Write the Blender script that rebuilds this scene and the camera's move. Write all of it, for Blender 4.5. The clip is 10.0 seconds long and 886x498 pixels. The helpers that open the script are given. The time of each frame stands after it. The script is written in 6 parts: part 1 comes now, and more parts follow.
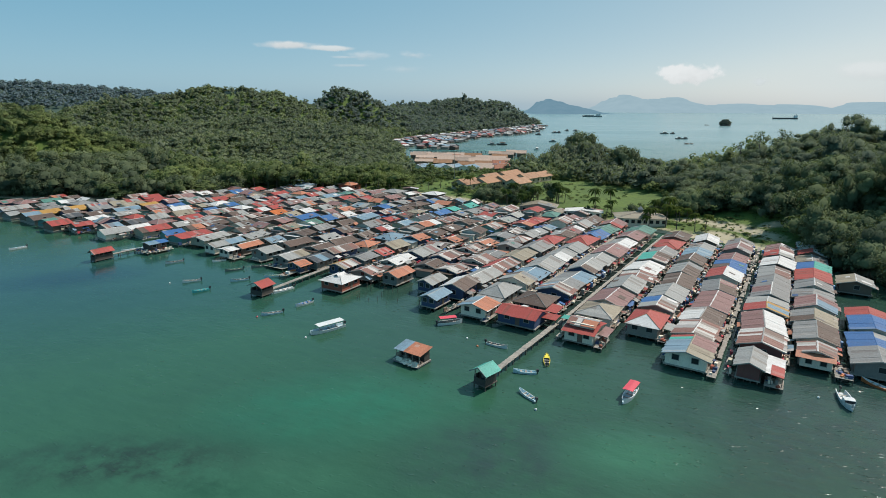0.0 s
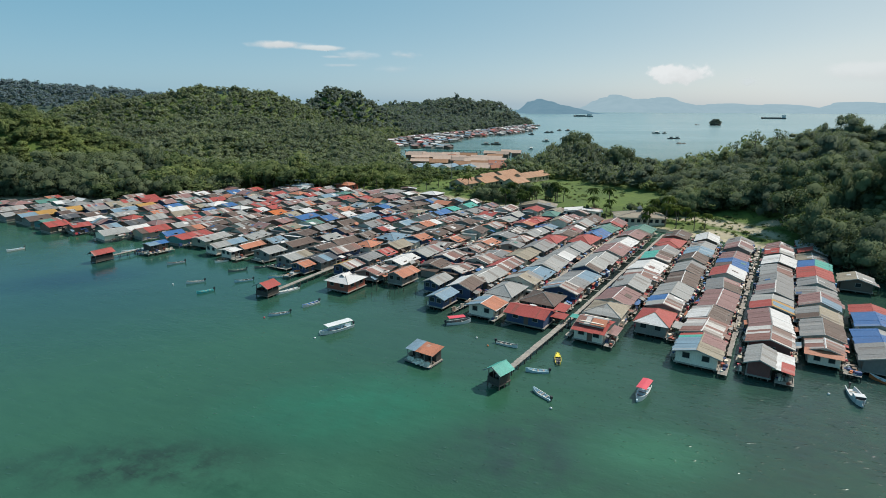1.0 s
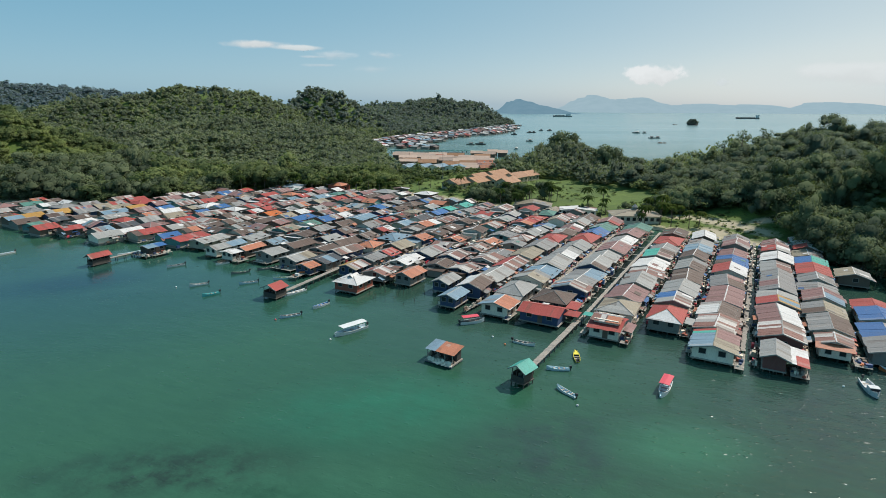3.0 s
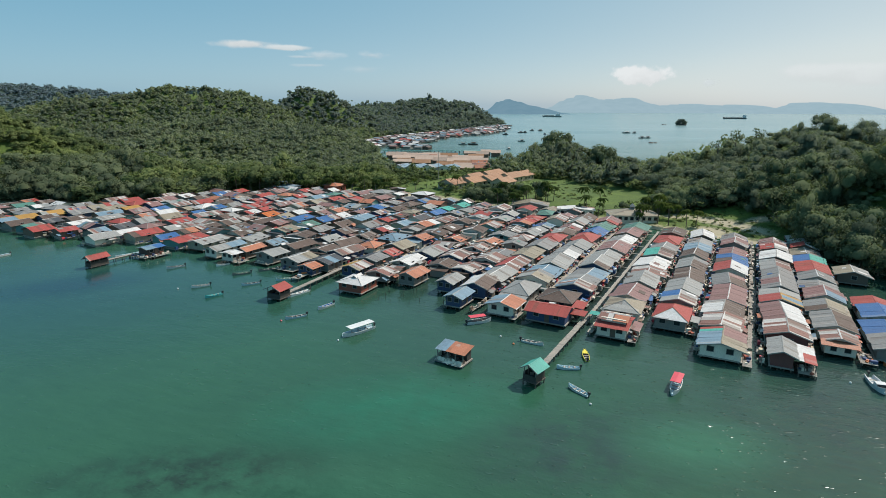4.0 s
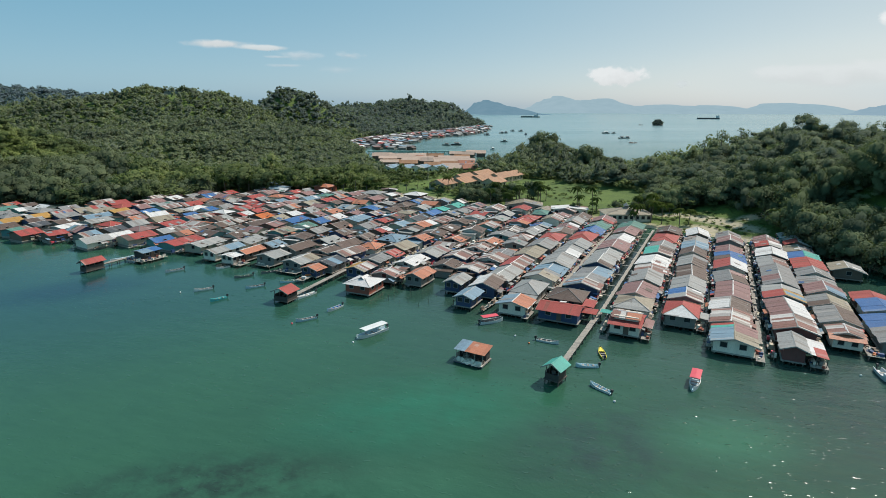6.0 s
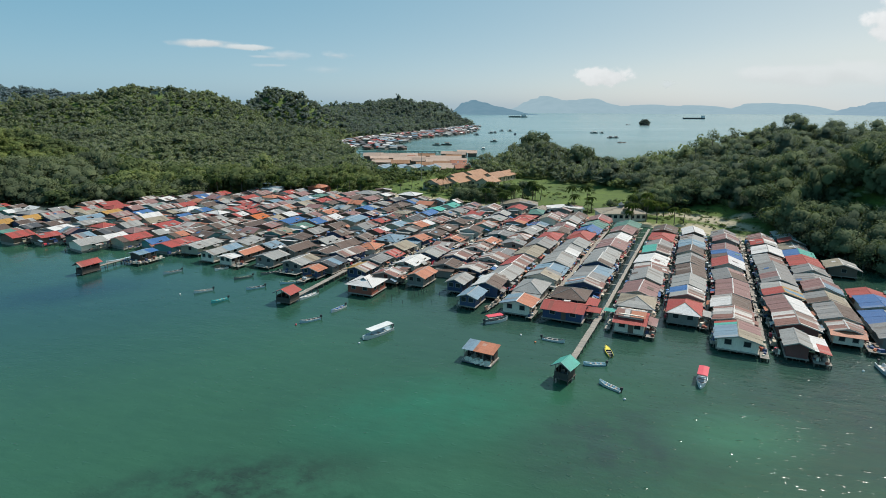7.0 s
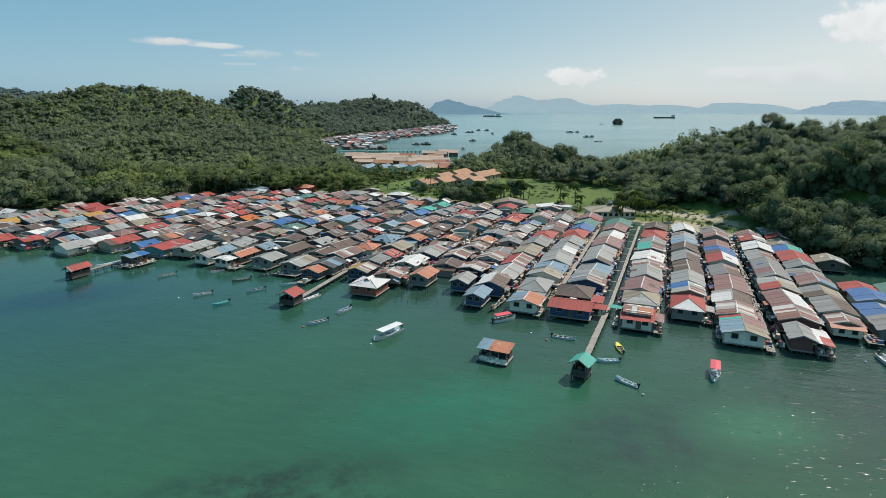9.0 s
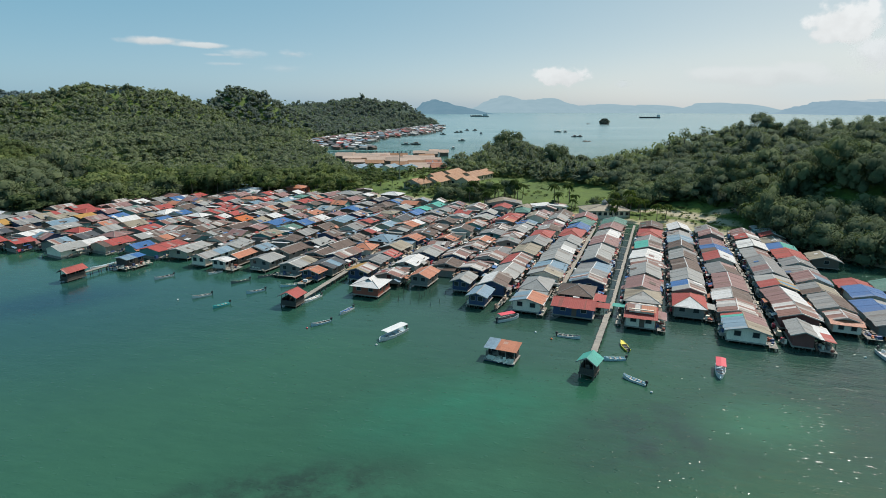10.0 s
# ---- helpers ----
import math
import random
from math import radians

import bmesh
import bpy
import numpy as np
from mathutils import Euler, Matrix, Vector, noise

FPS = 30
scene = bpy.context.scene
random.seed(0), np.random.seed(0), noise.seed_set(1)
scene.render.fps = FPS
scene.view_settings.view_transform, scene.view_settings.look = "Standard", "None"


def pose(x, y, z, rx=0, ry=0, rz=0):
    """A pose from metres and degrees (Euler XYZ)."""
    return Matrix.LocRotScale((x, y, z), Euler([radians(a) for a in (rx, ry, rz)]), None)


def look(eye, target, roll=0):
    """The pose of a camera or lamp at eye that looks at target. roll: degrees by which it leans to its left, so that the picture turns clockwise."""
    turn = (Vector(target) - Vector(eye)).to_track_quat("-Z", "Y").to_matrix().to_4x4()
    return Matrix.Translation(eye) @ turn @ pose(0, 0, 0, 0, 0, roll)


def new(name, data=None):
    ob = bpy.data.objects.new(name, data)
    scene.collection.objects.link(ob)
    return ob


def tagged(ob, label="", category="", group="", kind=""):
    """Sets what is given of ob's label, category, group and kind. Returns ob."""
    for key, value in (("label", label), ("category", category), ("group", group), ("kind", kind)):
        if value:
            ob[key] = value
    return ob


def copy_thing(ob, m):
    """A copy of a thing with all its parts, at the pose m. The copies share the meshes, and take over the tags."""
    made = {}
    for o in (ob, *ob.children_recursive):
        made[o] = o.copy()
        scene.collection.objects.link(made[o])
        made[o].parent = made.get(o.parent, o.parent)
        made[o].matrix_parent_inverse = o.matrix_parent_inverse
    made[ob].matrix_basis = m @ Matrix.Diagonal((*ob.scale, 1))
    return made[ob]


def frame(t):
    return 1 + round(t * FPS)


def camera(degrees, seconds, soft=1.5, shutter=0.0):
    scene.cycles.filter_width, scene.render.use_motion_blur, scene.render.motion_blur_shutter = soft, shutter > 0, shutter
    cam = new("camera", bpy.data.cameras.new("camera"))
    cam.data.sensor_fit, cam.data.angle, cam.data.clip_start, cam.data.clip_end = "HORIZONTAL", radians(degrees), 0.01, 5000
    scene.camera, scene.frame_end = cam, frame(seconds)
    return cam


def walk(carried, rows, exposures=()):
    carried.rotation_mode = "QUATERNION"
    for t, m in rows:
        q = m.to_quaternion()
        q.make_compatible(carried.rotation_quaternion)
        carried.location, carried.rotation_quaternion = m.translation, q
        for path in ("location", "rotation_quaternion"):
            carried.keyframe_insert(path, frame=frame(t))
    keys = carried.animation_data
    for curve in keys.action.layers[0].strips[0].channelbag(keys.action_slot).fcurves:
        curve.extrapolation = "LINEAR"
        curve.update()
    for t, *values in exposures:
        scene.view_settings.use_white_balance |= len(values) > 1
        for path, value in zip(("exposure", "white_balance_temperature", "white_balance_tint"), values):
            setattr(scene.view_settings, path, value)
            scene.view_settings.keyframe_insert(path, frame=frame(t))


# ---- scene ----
cam = camera(76.4, 10.0, soft=0.85)
PATH = [
    (0, (-0.074, 0.08, 45.416), (-0.141, 2.016, 44.916), 0.34),
    (0.5, (-1.886, 0.008, 45.387), (-1.938, 1.943, 44.887), 0.34),
    (1, (-3.687, -0.023, 45.349), (-3.723, 1.913, 44.849), 0.34),
    (1.5, (-5.485, -0.071, 45.306), (-5.503, 1.865, 44.806), 0.34),
    (2, (-7.331, -0.136, 45.267), (-7.332, 1.801, 44.768), 0.34),
    (2.5, (-9.081, -0.096, 45.229), (-9.063, 1.841, 44.73), 0.34),
    (4, (-14.396, 0.191, 45.072), (-14.323, 2.127, 44.574), 0.34),
    (4.5, (-16.213, 0.281, 45.039), (-16.12, 2.216, 44.542), 0.34),
    (5, (-17.991, 0.382, 45.009), (-17.879, 2.317, 44.512), 0.34),
    (5.5, (-19.738, 0.559, 44.979), (-19.608, 2.492, 44.483), 0.34),
    (7, (-25.023, 1.077, 44.854), (-24.83, 3.005, 44.359), 0.34),
    (7.5, (-26.786, 1.302, 44.832), (-26.571, 3.228, 44.337), 0.34),
    (8, (-28.525, 1.575, 44.81), (-28.287, 3.498, 44.315), 0.34),
    (8.5, (-30.272, 1.872, 44.771), (-30.011, 3.792, 44.275), 0.34),
    (9, (-32.007, 2.178, 44.723), (-31.724, 4.095, 44.227), 0.34),
    (9.5, (-33.719, 2.54, 44.673), (-33.414, 4.454, 44.177), 0.34),
    (10, (-35.438, 2.844, 44.654), (-35.11, 4.754, 44.158), 0.34),
]
walk(cam, [(t, look(eye, target, roll)) for t, eye, target, roll in PATH])

# ---- world, sun ----
SUN_AZ, SUN_EL = radians(61), radians(53)  # azimuth from +y towards +x
world = bpy.data.worlds.new("world")
scene.world = world
world.use_nodes = True
wn, wl = world.node_tree.nodes, world.node_tree.links
sky = wn.new("ShaderNodeTexSky")
sky.sky_type, sky.sun_disc = "NISHITA", False
sky.sun_elevation, sky.sun_rotation = SUN_EL, SUN_AZ
sky.air_density, sky.dust_density, sky.ozone_density, sky.altitude = 0.3, 1.5, 1.0, 40
tinge = wn.new("ShaderNodeMix")
tinge.data_type, tinge.blend_type = "RGBA", "MULTIPLY"
tinge.inputs[0].default_value, tinge.inputs[7].default_value = 1.0, (1.42, 0.97, 0.49, 1)
haze = wn.new("ShaderNodeMix")  # humid tropical haze veils the blue
haze.data_type, haze.blend_type = "RGBA", "ADD"
haze.inputs[0].default_value, haze.inputs[7].default_value = 1.0, (0.36, 2.62, 4.36, 1)
wl.new(sky.outputs[0], tinge.inputs[6])
wl.new(tinge.outputs[2], haze.inputs[6])
wl.new(haze.outputs[2], wn["Background"].inputs[0])
wn["Background"].inputs[1].default_value = 0.10

sun = new("sun", bpy.data.lights.new("sun", "SUN"))
sun.data.energy, sun.data.angle, sun.data.color = 4.5, radians(0.6), (1.0, 0.955, 0.885)
sun.matrix_world = look((0, 0, 200), (-math.sin(SUN_AZ) * math.cos(SUN_EL), -math.cos(SUN_AZ) * math.cos(SUN_EL), 200 - math.sin(SUN_EL)))
scene.view_settings.exposure = 0.0

# sea bed under the shallows, and shade put into the water colour: x, y, reach, reach, turn, colour, amount, graininess
BED_AND_SHADE = [
    (-18, 78, 26, 14, 10, (0.018, 0.165, 0.10), 0.5, 0.5),
    (-34, 60, 26, 8, 0, (0.05, 0.17, 0.10), 0.45, 0.3),
    # two broad dark blue patches over the western water
    (-110, 138, 95, 50, 0, (0.012, 0.052, 0.056), 1.0, 1.5),
    (-105, 139, 24, 12, 25, (0.008, 0.036, 0.046), 1.5, 1.2),
    (-44, 62.5, 24, 7.5, 4, (0.020, 0.042, 0.030), 1.0, 0.14),
    (-30, 58, 9, 4, 0, (0.014, 0.05, 0.03), 0.6, 0.12),
    (8, 67, 22, 13, 15, (0.026, 0.052, 0.046), 1.15, 0.3),
    # murky water by the fronts, darkened for the house reflections too
    (56, 76, 52, 34, 35, (0.023, 0.043, 0.043), 1.15, 0.7),
    (23, 67, 14, 9, 0, (0.034, 0.118, 0.072), 1.5, 1.0),
    # shade between and under the house rows, put into the water colour
    (34, 124, 80, 50, 0, (0.030, 0.052, 0.050), 1.2, 1.5),
    (18, 168, 120, 62, -30, (0.016, 0.027, 0.026), 1.7, 1.5),
]

# clouds and one card of painted haze: bearing, height, width and depth in degrees, grain, stretch, softness, colour,
# seed, most
CLOUDS_AND_HAZE = [
    (-16.4, 5.25, 9.4, 1.45, 2.0, 1.5, 0.4, (0.70, 0.75, 0.77), 3.1, 1.0),
    (-12.8, 5.02, 7.8, 0.85, 2.0, 1.5, 0.45, (0.68, 0.74, 0.76), 4.3, 0.95),
    (-9.5, 4.45, 6.0, 1.3, 3.0, 2.2, 0.7, (0.60, 0.69, 0.74), 8.3, 0.7),
    (-11.5, 4.25, 4.0, 0.5, 2.0, 2.0, 0.6, (0.60, 0.69, 0.74), 1.3, 0.6),
    (-5.0, 4.5, 4.4, 1.2, 3.0, 2.4, 0.7, (0.60, 0.69, 0.74), 2.9, 0.65),
    (-10.8, 3.5, 5.4, 0.6, 2.0, 2.0, 0.6, (0.60, 0.69, 0.74), 7.7, 0.6),
    (-5.6, 3.2, 6.4, 1.4, 2.5, 2.2, 0.9, (0.58, 0.68, 0.73), 5.1, 0.5),
    (20.6, 2.7, 8.0, 2.8, 5.0, 1.1, 0.3, (0.80, 0.83, 0.84), 1.7, 0.95),
    (26.4, 2.0, 2.4, 1.2, 2.0, 1.2, 0.9, (0.66, 0.72, 0.76), 9.4, 0.5),
    (37.5, 2.6, 23, 3.2, 6.0, 1.6, 0.45, (0.74, 0.78, 0.79), 5.2, 0.7),
    # wide glowing card, added as haze to pale the warm horizon
    (42, 1.2, 62, 11, 1.0, 1.6, 0.9, (0.62, 0.70, 0.725), 3.6, 0.9),
    (42.9, 6.6, 8.2, 5.0, 4.4, 1.0, 0.3, (0.84, 0.87, 0.88), 2.4, 1.0),
    (45.8, 4.2, 6.0, 4.2, 4.0, 1.0, 0.4, (0.78, 0.82, 0.84), 6.1, 0.9),
]
# ---- materials ----
def mat(name, color, rough=0.7, metal=0.0):
    m = bpy.data.materials.new(name)
    m.use_nodes = True
    b = m.node_tree.nodes["Principled BSDF"]
    b.inputs["Base Color"].default_value = (*color, 1)
    b.inputs["Roughness"].default_value, b.inputs["Metallic"].default_value = rough, metal
    return m, m.node_tree.nodes, m.node_tree.links, b


def noise_node(nodes, links, scale, detail=4.0, rough=0.6, vector=None):
    n = nodes.new("ShaderNodeTexNoise")
    n.inputs["Scale"].default_value, n.inputs["Detail"].default_value, n.inputs["Roughness"].default_value = scale, detail, rough
    if vector is not None:
        links.new(vector, n.inputs["Vector"])
    return n.outputs["Fac"]


def coords(nodes, links, kind="Object", scale=(1, 1, 1)):
    tc = nodes.new("ShaderNodeTexCoord")
    mp = nodes.new("ShaderNodeMapping")
    mp.inputs["Scale"].default_value = scale
    links.new(tc.outputs[kind], mp.inputs["Vector"])
    return mp.outputs["Vector"]


def position(nodes, links, scale=(1, 1, 1)):
    geo = nodes.new("ShaderNodeNewGeometry")
    mp = nodes.new("ShaderNodeMapping")
    mp.inputs["Scale"].default_value = scale
    links.new(geo.outputs["Position"], mp.inputs["Vector"])
    return mp.outputs["Vector"]


def ramp(nodes, links, fac, lo, hi, a=0.0, b=1.0):
    n = nodes.new("ShaderNodeMapRange")
    for k, v in zip((1, 2, 3, 4), (lo, hi, a, b)):
        n.inputs[k].default_value = v
    links.new(fac, n.inputs[0])
    return n.outputs[0]


def blend(nodes, links, fac, a, b, kind="MIX"):
    n = nodes.new("ShaderNodeMix")
    n.data_type, n.blend_type = "RGBA", kind
    for sock, v in ((n.inputs[0], fac), (n.inputs[6], a), (n.inputs[7], b)):
        if isinstance(v, (int, float)):
            sock.default_value = v
        elif isinstance(v, tuple):
            sock.default_value = (*v, 1)
        else:
            links.new(v, sock)
    return n.outputs[2]


def maths(nodes, links, op, a, b):
    n = nodes.new("ShaderNodeMath")
    n.operation = op
    for sock, v in zip(n.inputs, (a, b)):
        if isinstance(v, (int, float)):
            sock.default_value = v
        else:
            links.new(v, sock)
    return n.outputs[0]


def bump(nodes, links, b, height, strength, distance):
    n = nodes.new("ShaderNodeBump")
    n.inputs["Strength"].default_value, n.inputs["Distance"].default_value = strength, distance
    links.new(height, n.inputs["Height"])
    links.new(n.outputs[0], b.inputs["Normal"])
    return n


def roof_metal(name, color, rust=0.3, spread=0.25, patch=None, odd=0.4):
    """Painted corrugated iron: ribs down the slope, rust streaks, sheets that weathered apart."""
    color = tuple((0.72 if sum(color) < 1.3 else 0.85) * c for c in color)
    m, n, l, b = mat(name, color, 0.5, 0.0)
    vec = coords(n, l, "Object", (1, 1, 1))
    info = n.new("ShaderNodeObjectInfo")
    sep = n.new("ShaderNodeSeparateXYZ")
    l.new(vec, sep.inputs[0])
    wander = maths(n, l, "MULTIPLY", noise_node(n, l, 0.9, 3, 0.6, vec), 0.5)
    strip = maths(n, l, "FLOOR", maths(n, l, "MULTIPLY", maths(n, l, "ADD", sep.outputs["Y"], wander), 0.95), 0)
    course = maths(n, l, "FLOOR", maths(n, l, "MULTIPLY", maths(n, l, "ADD", sep.outputs["X"], wander), 0.27), 0)
    strip = maths(n, l, "ADD", strip, maths(n, l, "MULTIPLY", course, 13.37))
    white = n.new("ShaderNodeTexWhiteNoise")
    white.noise_dimensions = "1D"
    l.new(maths(n, l, "ADD", strip, maths(n, l, "MULTIPLY", info.outputs["Random"], 91.7)), white.inputs["W"])
    island = white.outputs["Value"]
    base = color
    if patch:
        cr = n.new("ShaderNodeValToRGB")
        cr.color_ramp.interpolation = "CONSTANT"
        for i, c in enumerate(patch):
            e = cr.color_ramp.elements[i] if i < 2 else cr.color_ramp.elements.new(0.5)
            e.position, e.color = i / len(patch), (*c, 1)
        l.new(island, cr.inputs[0])
        base = cr.outputs[0]
    tone = blend(n, l, ramp(n, l, island, 0, 1, 0.0, 1.0), (1 - spread * 0.5,) * 3, (1 + spread * 0.3,) * 3)
    base = blend(n, l, 1.0, base, tone, "MULTIPLY")
    some = ramp(n, l, info.outputs["Random"], 0.45, 0.6, 0.15 * odd, odd)  # only some roofs carry odd sheets
    base = blend(n, l, maths(n, l, "MULTIPLY", ramp(n, l, island, 0.93, 0.94), some), base, (0.40, 0.38, 0.35))
    base = blend(n, l, maths(n, l, "MULTIPLY", ramp(n, l, island, 0.08, 0.07), some), base, (0.12, 0.08, 0.06))
    worn = noise_node(n, l, 0.6, 6, 0.7, position(n, l, (1, 1, 0.2)))
    base = blend(n, l, ramp(n, l, worn, 0.57, 0.67, 0, 0.32 * min(1, rust * 2.5)), base, (0.30, 0.27, 0.25))
    house_tone = blend(n, l, info.outputs["Random"], (0.91, 0.91, 0.92), (1.06, 1.05, 1.04))
    base = blend(n, l, 1.0, base, house_tone, "MULTIPLY")
    streak = noise_node(n, l, 1.0, 5, 0.65, coords(n, l, "Object", (0.35, 2.6, 0.35)))
    blot = noise_node(n, l, 0.45, 5, 0.6, position(n, l))
    fac = maths(n, l, "MULTIPLY", ramp(n, l, streak, 0.42, 0.8), ramp(n, l, blot, 0.38, 0.68))
    base = blend(n, l, maths(n, l, "MULTIPLY", fac, rust), base, (0.16, 0.075, 0.04))
    fine = noise_node(n, l, 3.5, 6, 0.7, position(n, l))
    base = blend(n, l, ramp(n, l, fine, 0.35, 0.75, 0.0, 0.8), base, (0.62, 0.58, 0.54), "MULTIPLY")
    l.new(base, b.inputs["Base Color"])
    l.new(ramp(n, l, fine, 0.3, 0.7, 0.45, 0.7), b.inputs["Roughness"])
    b.inputs["Specular IOR Level"].default_value = 0.25
    wave = n.new("ShaderNodeTexWave")
    wave.bands_direction = "Y"
    wave.inputs["Scale"].default_value = 0.9
    l.new(vec, wave.inputs["Vector"])
    bump(n, l, b, wave.outputs["Fac"], 0.35, 0.03)
    return m


ROOF = {
    "w": roof_metal("roof_white", (0.76, 0.76, 0.75), 0.35, 0.14),
    "l": roof_metal("roof_light_grey", (0.42, 0.43, 0.42), 0.3, 0.16),
    "g": roof_metal("roof_grey", (0.318, 0.325, 0.325), 0.4, 0.16),
    "d": roof_metal("roof_dark_grey", (0.10, 0.11, 0.125), 0.3, 0.2),
    "b": roof_metal("roof_rust_brown", (0.165, 0.118, 0.098), 0.5, 0.3),
    "m": roof_metal("roof_maroon", (0.35, 0.20, 0.19), 0.3, 0.2),
    "r": roof_metal("roof_red", (0.50, 0.10, 0.085), 0.22, 0.15),
    "o": roof_metal("roof_salmon", (0.62, 0.25, 0.15), 0.25, 0.14),
    "O": roof_metal("roof_orange", (0.72, 0.2, 0.055), 0.2, 0.1),
    "y": roof_metal("roof_cream", (0.40, 0.355, 0.27), 0.35, 0.18),
    "Y": roof_metal("roof_mustard", (0.6, 0.34, 0.09), 0.2, 0.1),
    "B": roof_metal("roof_blue", (0.06, 0.19, 0.46), 0.2, 0.15),
    "c": roof_metal("roof_light_blue", (0.25, 0.39, 0.50), 0.3, 0.18),
    "t": roof_metal("roof_sea_green", (0.12, 0.30, 0.25), 0.3, 0.18),
    "T": roof_metal("roof_turquoise", (0.10, 0.50, 0.42), 0.12, 0.08, None, 0.0),
    "R": roof_metal("roof_patchwork", (0.4, 0.35, 0.3), 0.4, 0.2,
                    [(0.52, 0.5, 0.47), (0.19, 0.13, 0.11), (0.36, 0.35, 0.34), (0.54, 0.52, 0.5), (0.23, 0.12, 0.1), (0.4, 0.38, 0.36), (0.15, 0.11, 0.1), (0.3, 0.28, 0.27)]),
}
ROOF_WORDS = {"w": "white", "l": "pale grey", "g": "grey", "d": "dark grey", "b": "rust-brown", "m": "maroon", "r": "red", "o": "salmon-orange",
              "O": "bright orange", "y": "cream", "Y": "mustard yellow", "B": "blue", "c": "light blue", "t": "sea-green", "T": "turquoise", "R": "patched rusty"}


def plaster(name, color, rough=0.8, dirt=0.35, boards=True):
    m, n, l, b = mat(name, color, rough)
    info = n.new("ShaderNodeObjectInfo")
    big = noise_node(n, l, 0.8, 5, 0.65, position(n, l))
    fine = noise_node(n, l, 6, 5, 0.7, position(n, l, (1, 1, 0.3)))
    base = blend(n, l, ramp(n, l, big, 0.4, 0.7, 0, dirt), color, tuple(0.45 * c + 0.02 for c in color))
    base = blend(n, l, ramp(n, l, fine, 0.45, 0.75, 0, dirt), base, (0.16, 0.13, 0.1))
    base = blend(n, l, 1.0, base, blend(n, l, info.outputs["Random"], (0.8, 0.8, 0.82), (1.1, 1.08, 1.05)), "MULTIPLY")
    l.new(base, b.inputs["Base Color"])
    if boards:
        wave = n.new("ShaderNodeTexWave")
        wave.bands_direction = "Z"
        wave.inputs["Scale"].default_value = 1.6
        l.new(coords(n, l), wave.inputs["Vector"])
        bump(n, l, b, wave.outputs["Fac"], 0.4, 0.03)
    return m


WALL = {
    "white": plaster("wall_white_boards", (0.80, 0.72, 0.60), 0.8, 0.25),
    "grey": plaster("wall_weathered_boards", (0.24, 0.23, 0.21)),
    "navy": plaster("wall_navy_boards", (0.035, 0.07, 0.16)),
    "cream": plaster("wall_cream_boards", (0.5, 0.44, 0.33)),
    "brown": plaster("wall_brown_boards", (0.17, 0.12, 0.09)),
    "teal": plaster("wall_teal_boards", (0.12, 0.3, 0.29)),
    "red": plaster("wall_red_boards", (0.36, 0.09, 0.055)),
    "dark": plaster("wall_dark_boards", (0.055, 0.05, 0.045)),
    "pink": plaster("wall_maroon_boards", (0.2, 0.07, 0.06)),
}
WOOD = plaster("grey_driftwood", (0.34, 0.31, 0.27), 0.85, 0.5, False)
DARK_WOOD = plaster("wet_piles", (0.10, 0.09, 0.075), 0.8, 0.4, False)
GLASS = mat("dark_window_glass", (0.015, 0.02, 0.025), 0.12)[0]
FRAME = mat("painted_window_frame", (0.26, 0.25, 0.23), 0.6)[0]

# sea: colour of the shallows, weed beds and sand, with ripples on two scales
WATER, n, l, b = mat("sea_water", (0.02, 0.12, 0.085), 0.1)
b.inputs["IOR"].default_value = 1.33
pos = position(n, l)
broad = noise_node(n, l, 0.012, 3, 0.5, pos)
mid = noise_node(n, l, 0.05, 4, 0.6, pos)
col = blend(n, l, ramp(n, l, broad, 0.35, 0.65), (0.025, 0.078, 0.048), (0.031, 0.100, 0.055))
col = blend(n, l, ramp(n, l, mid, 0.35, 0.7, 0, 0.5), col, (0.023, 0.074, 0.051))


def patch_mask(x, y, sx, sy, turn):
    """1 in the middle of a stretch of sea bed or of painted shade, 0 outside."""
    mp = n.new("ShaderNodeMapping")
    mp.vector_type = "TEXTURE"
    mp.inputs["Location"].default_value = (x, y, 0)
    mp.inputs["Rotation"].default_value = (0, 0, radians(turn))
    mp.inputs["Scale"].default_value = (sx, sy, 1000)
    geo = n.new("ShaderNodeNewGeometry")
    l.new(geo.outputs["Position"], mp.inputs["Vector"])
    ln = n.new("ShaderNodeVectorMath")
    ln.operation = "LENGTH"
    l.new(mp.outputs[0], ln.inputs[0])
    return ramp(n, l, ln.outputs["Value"], 0.25, 1.0, 1.0, 0.0)


weed = noise_node(n, l, 0.22, 6, 0.65, pos)
for px, py, sx, sy, turn, c, amount, grain in BED_AND_SHADE:
    k = maths(n, l, "MULTIPLY", patch_mask(px, py, sx, sy, turn), ramp(n, l, weed, 0.5 - grain, 0.5 + grain * 0.6, 0, amount))
    col = blend(n, l, k, col, c)
# far water paler, with streaks: haze and sky sheen put into the base colour
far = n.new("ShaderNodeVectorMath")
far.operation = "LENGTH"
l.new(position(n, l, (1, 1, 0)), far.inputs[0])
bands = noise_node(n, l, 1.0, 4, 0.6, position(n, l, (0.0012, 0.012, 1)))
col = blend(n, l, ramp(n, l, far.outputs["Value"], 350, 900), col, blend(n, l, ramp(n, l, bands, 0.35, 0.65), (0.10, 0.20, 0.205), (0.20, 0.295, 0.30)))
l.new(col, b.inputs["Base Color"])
turned = n.new("ShaderNodeMapping")
turned.inputs["Rotation"].default_value = (0, 0, radians(24))
l.new(pos, turned.inputs["Vector"])
stretched = n.new("ShaderNodeMapping")
stretched.inputs["Scale"].default_value = (0.6, 1.15, 1)
l.new(turned.outputs[0], stretched.inputs["Vector"])
small = noise_node(n, l, 0.9, 6, 0.62, stretched.outputs[0])
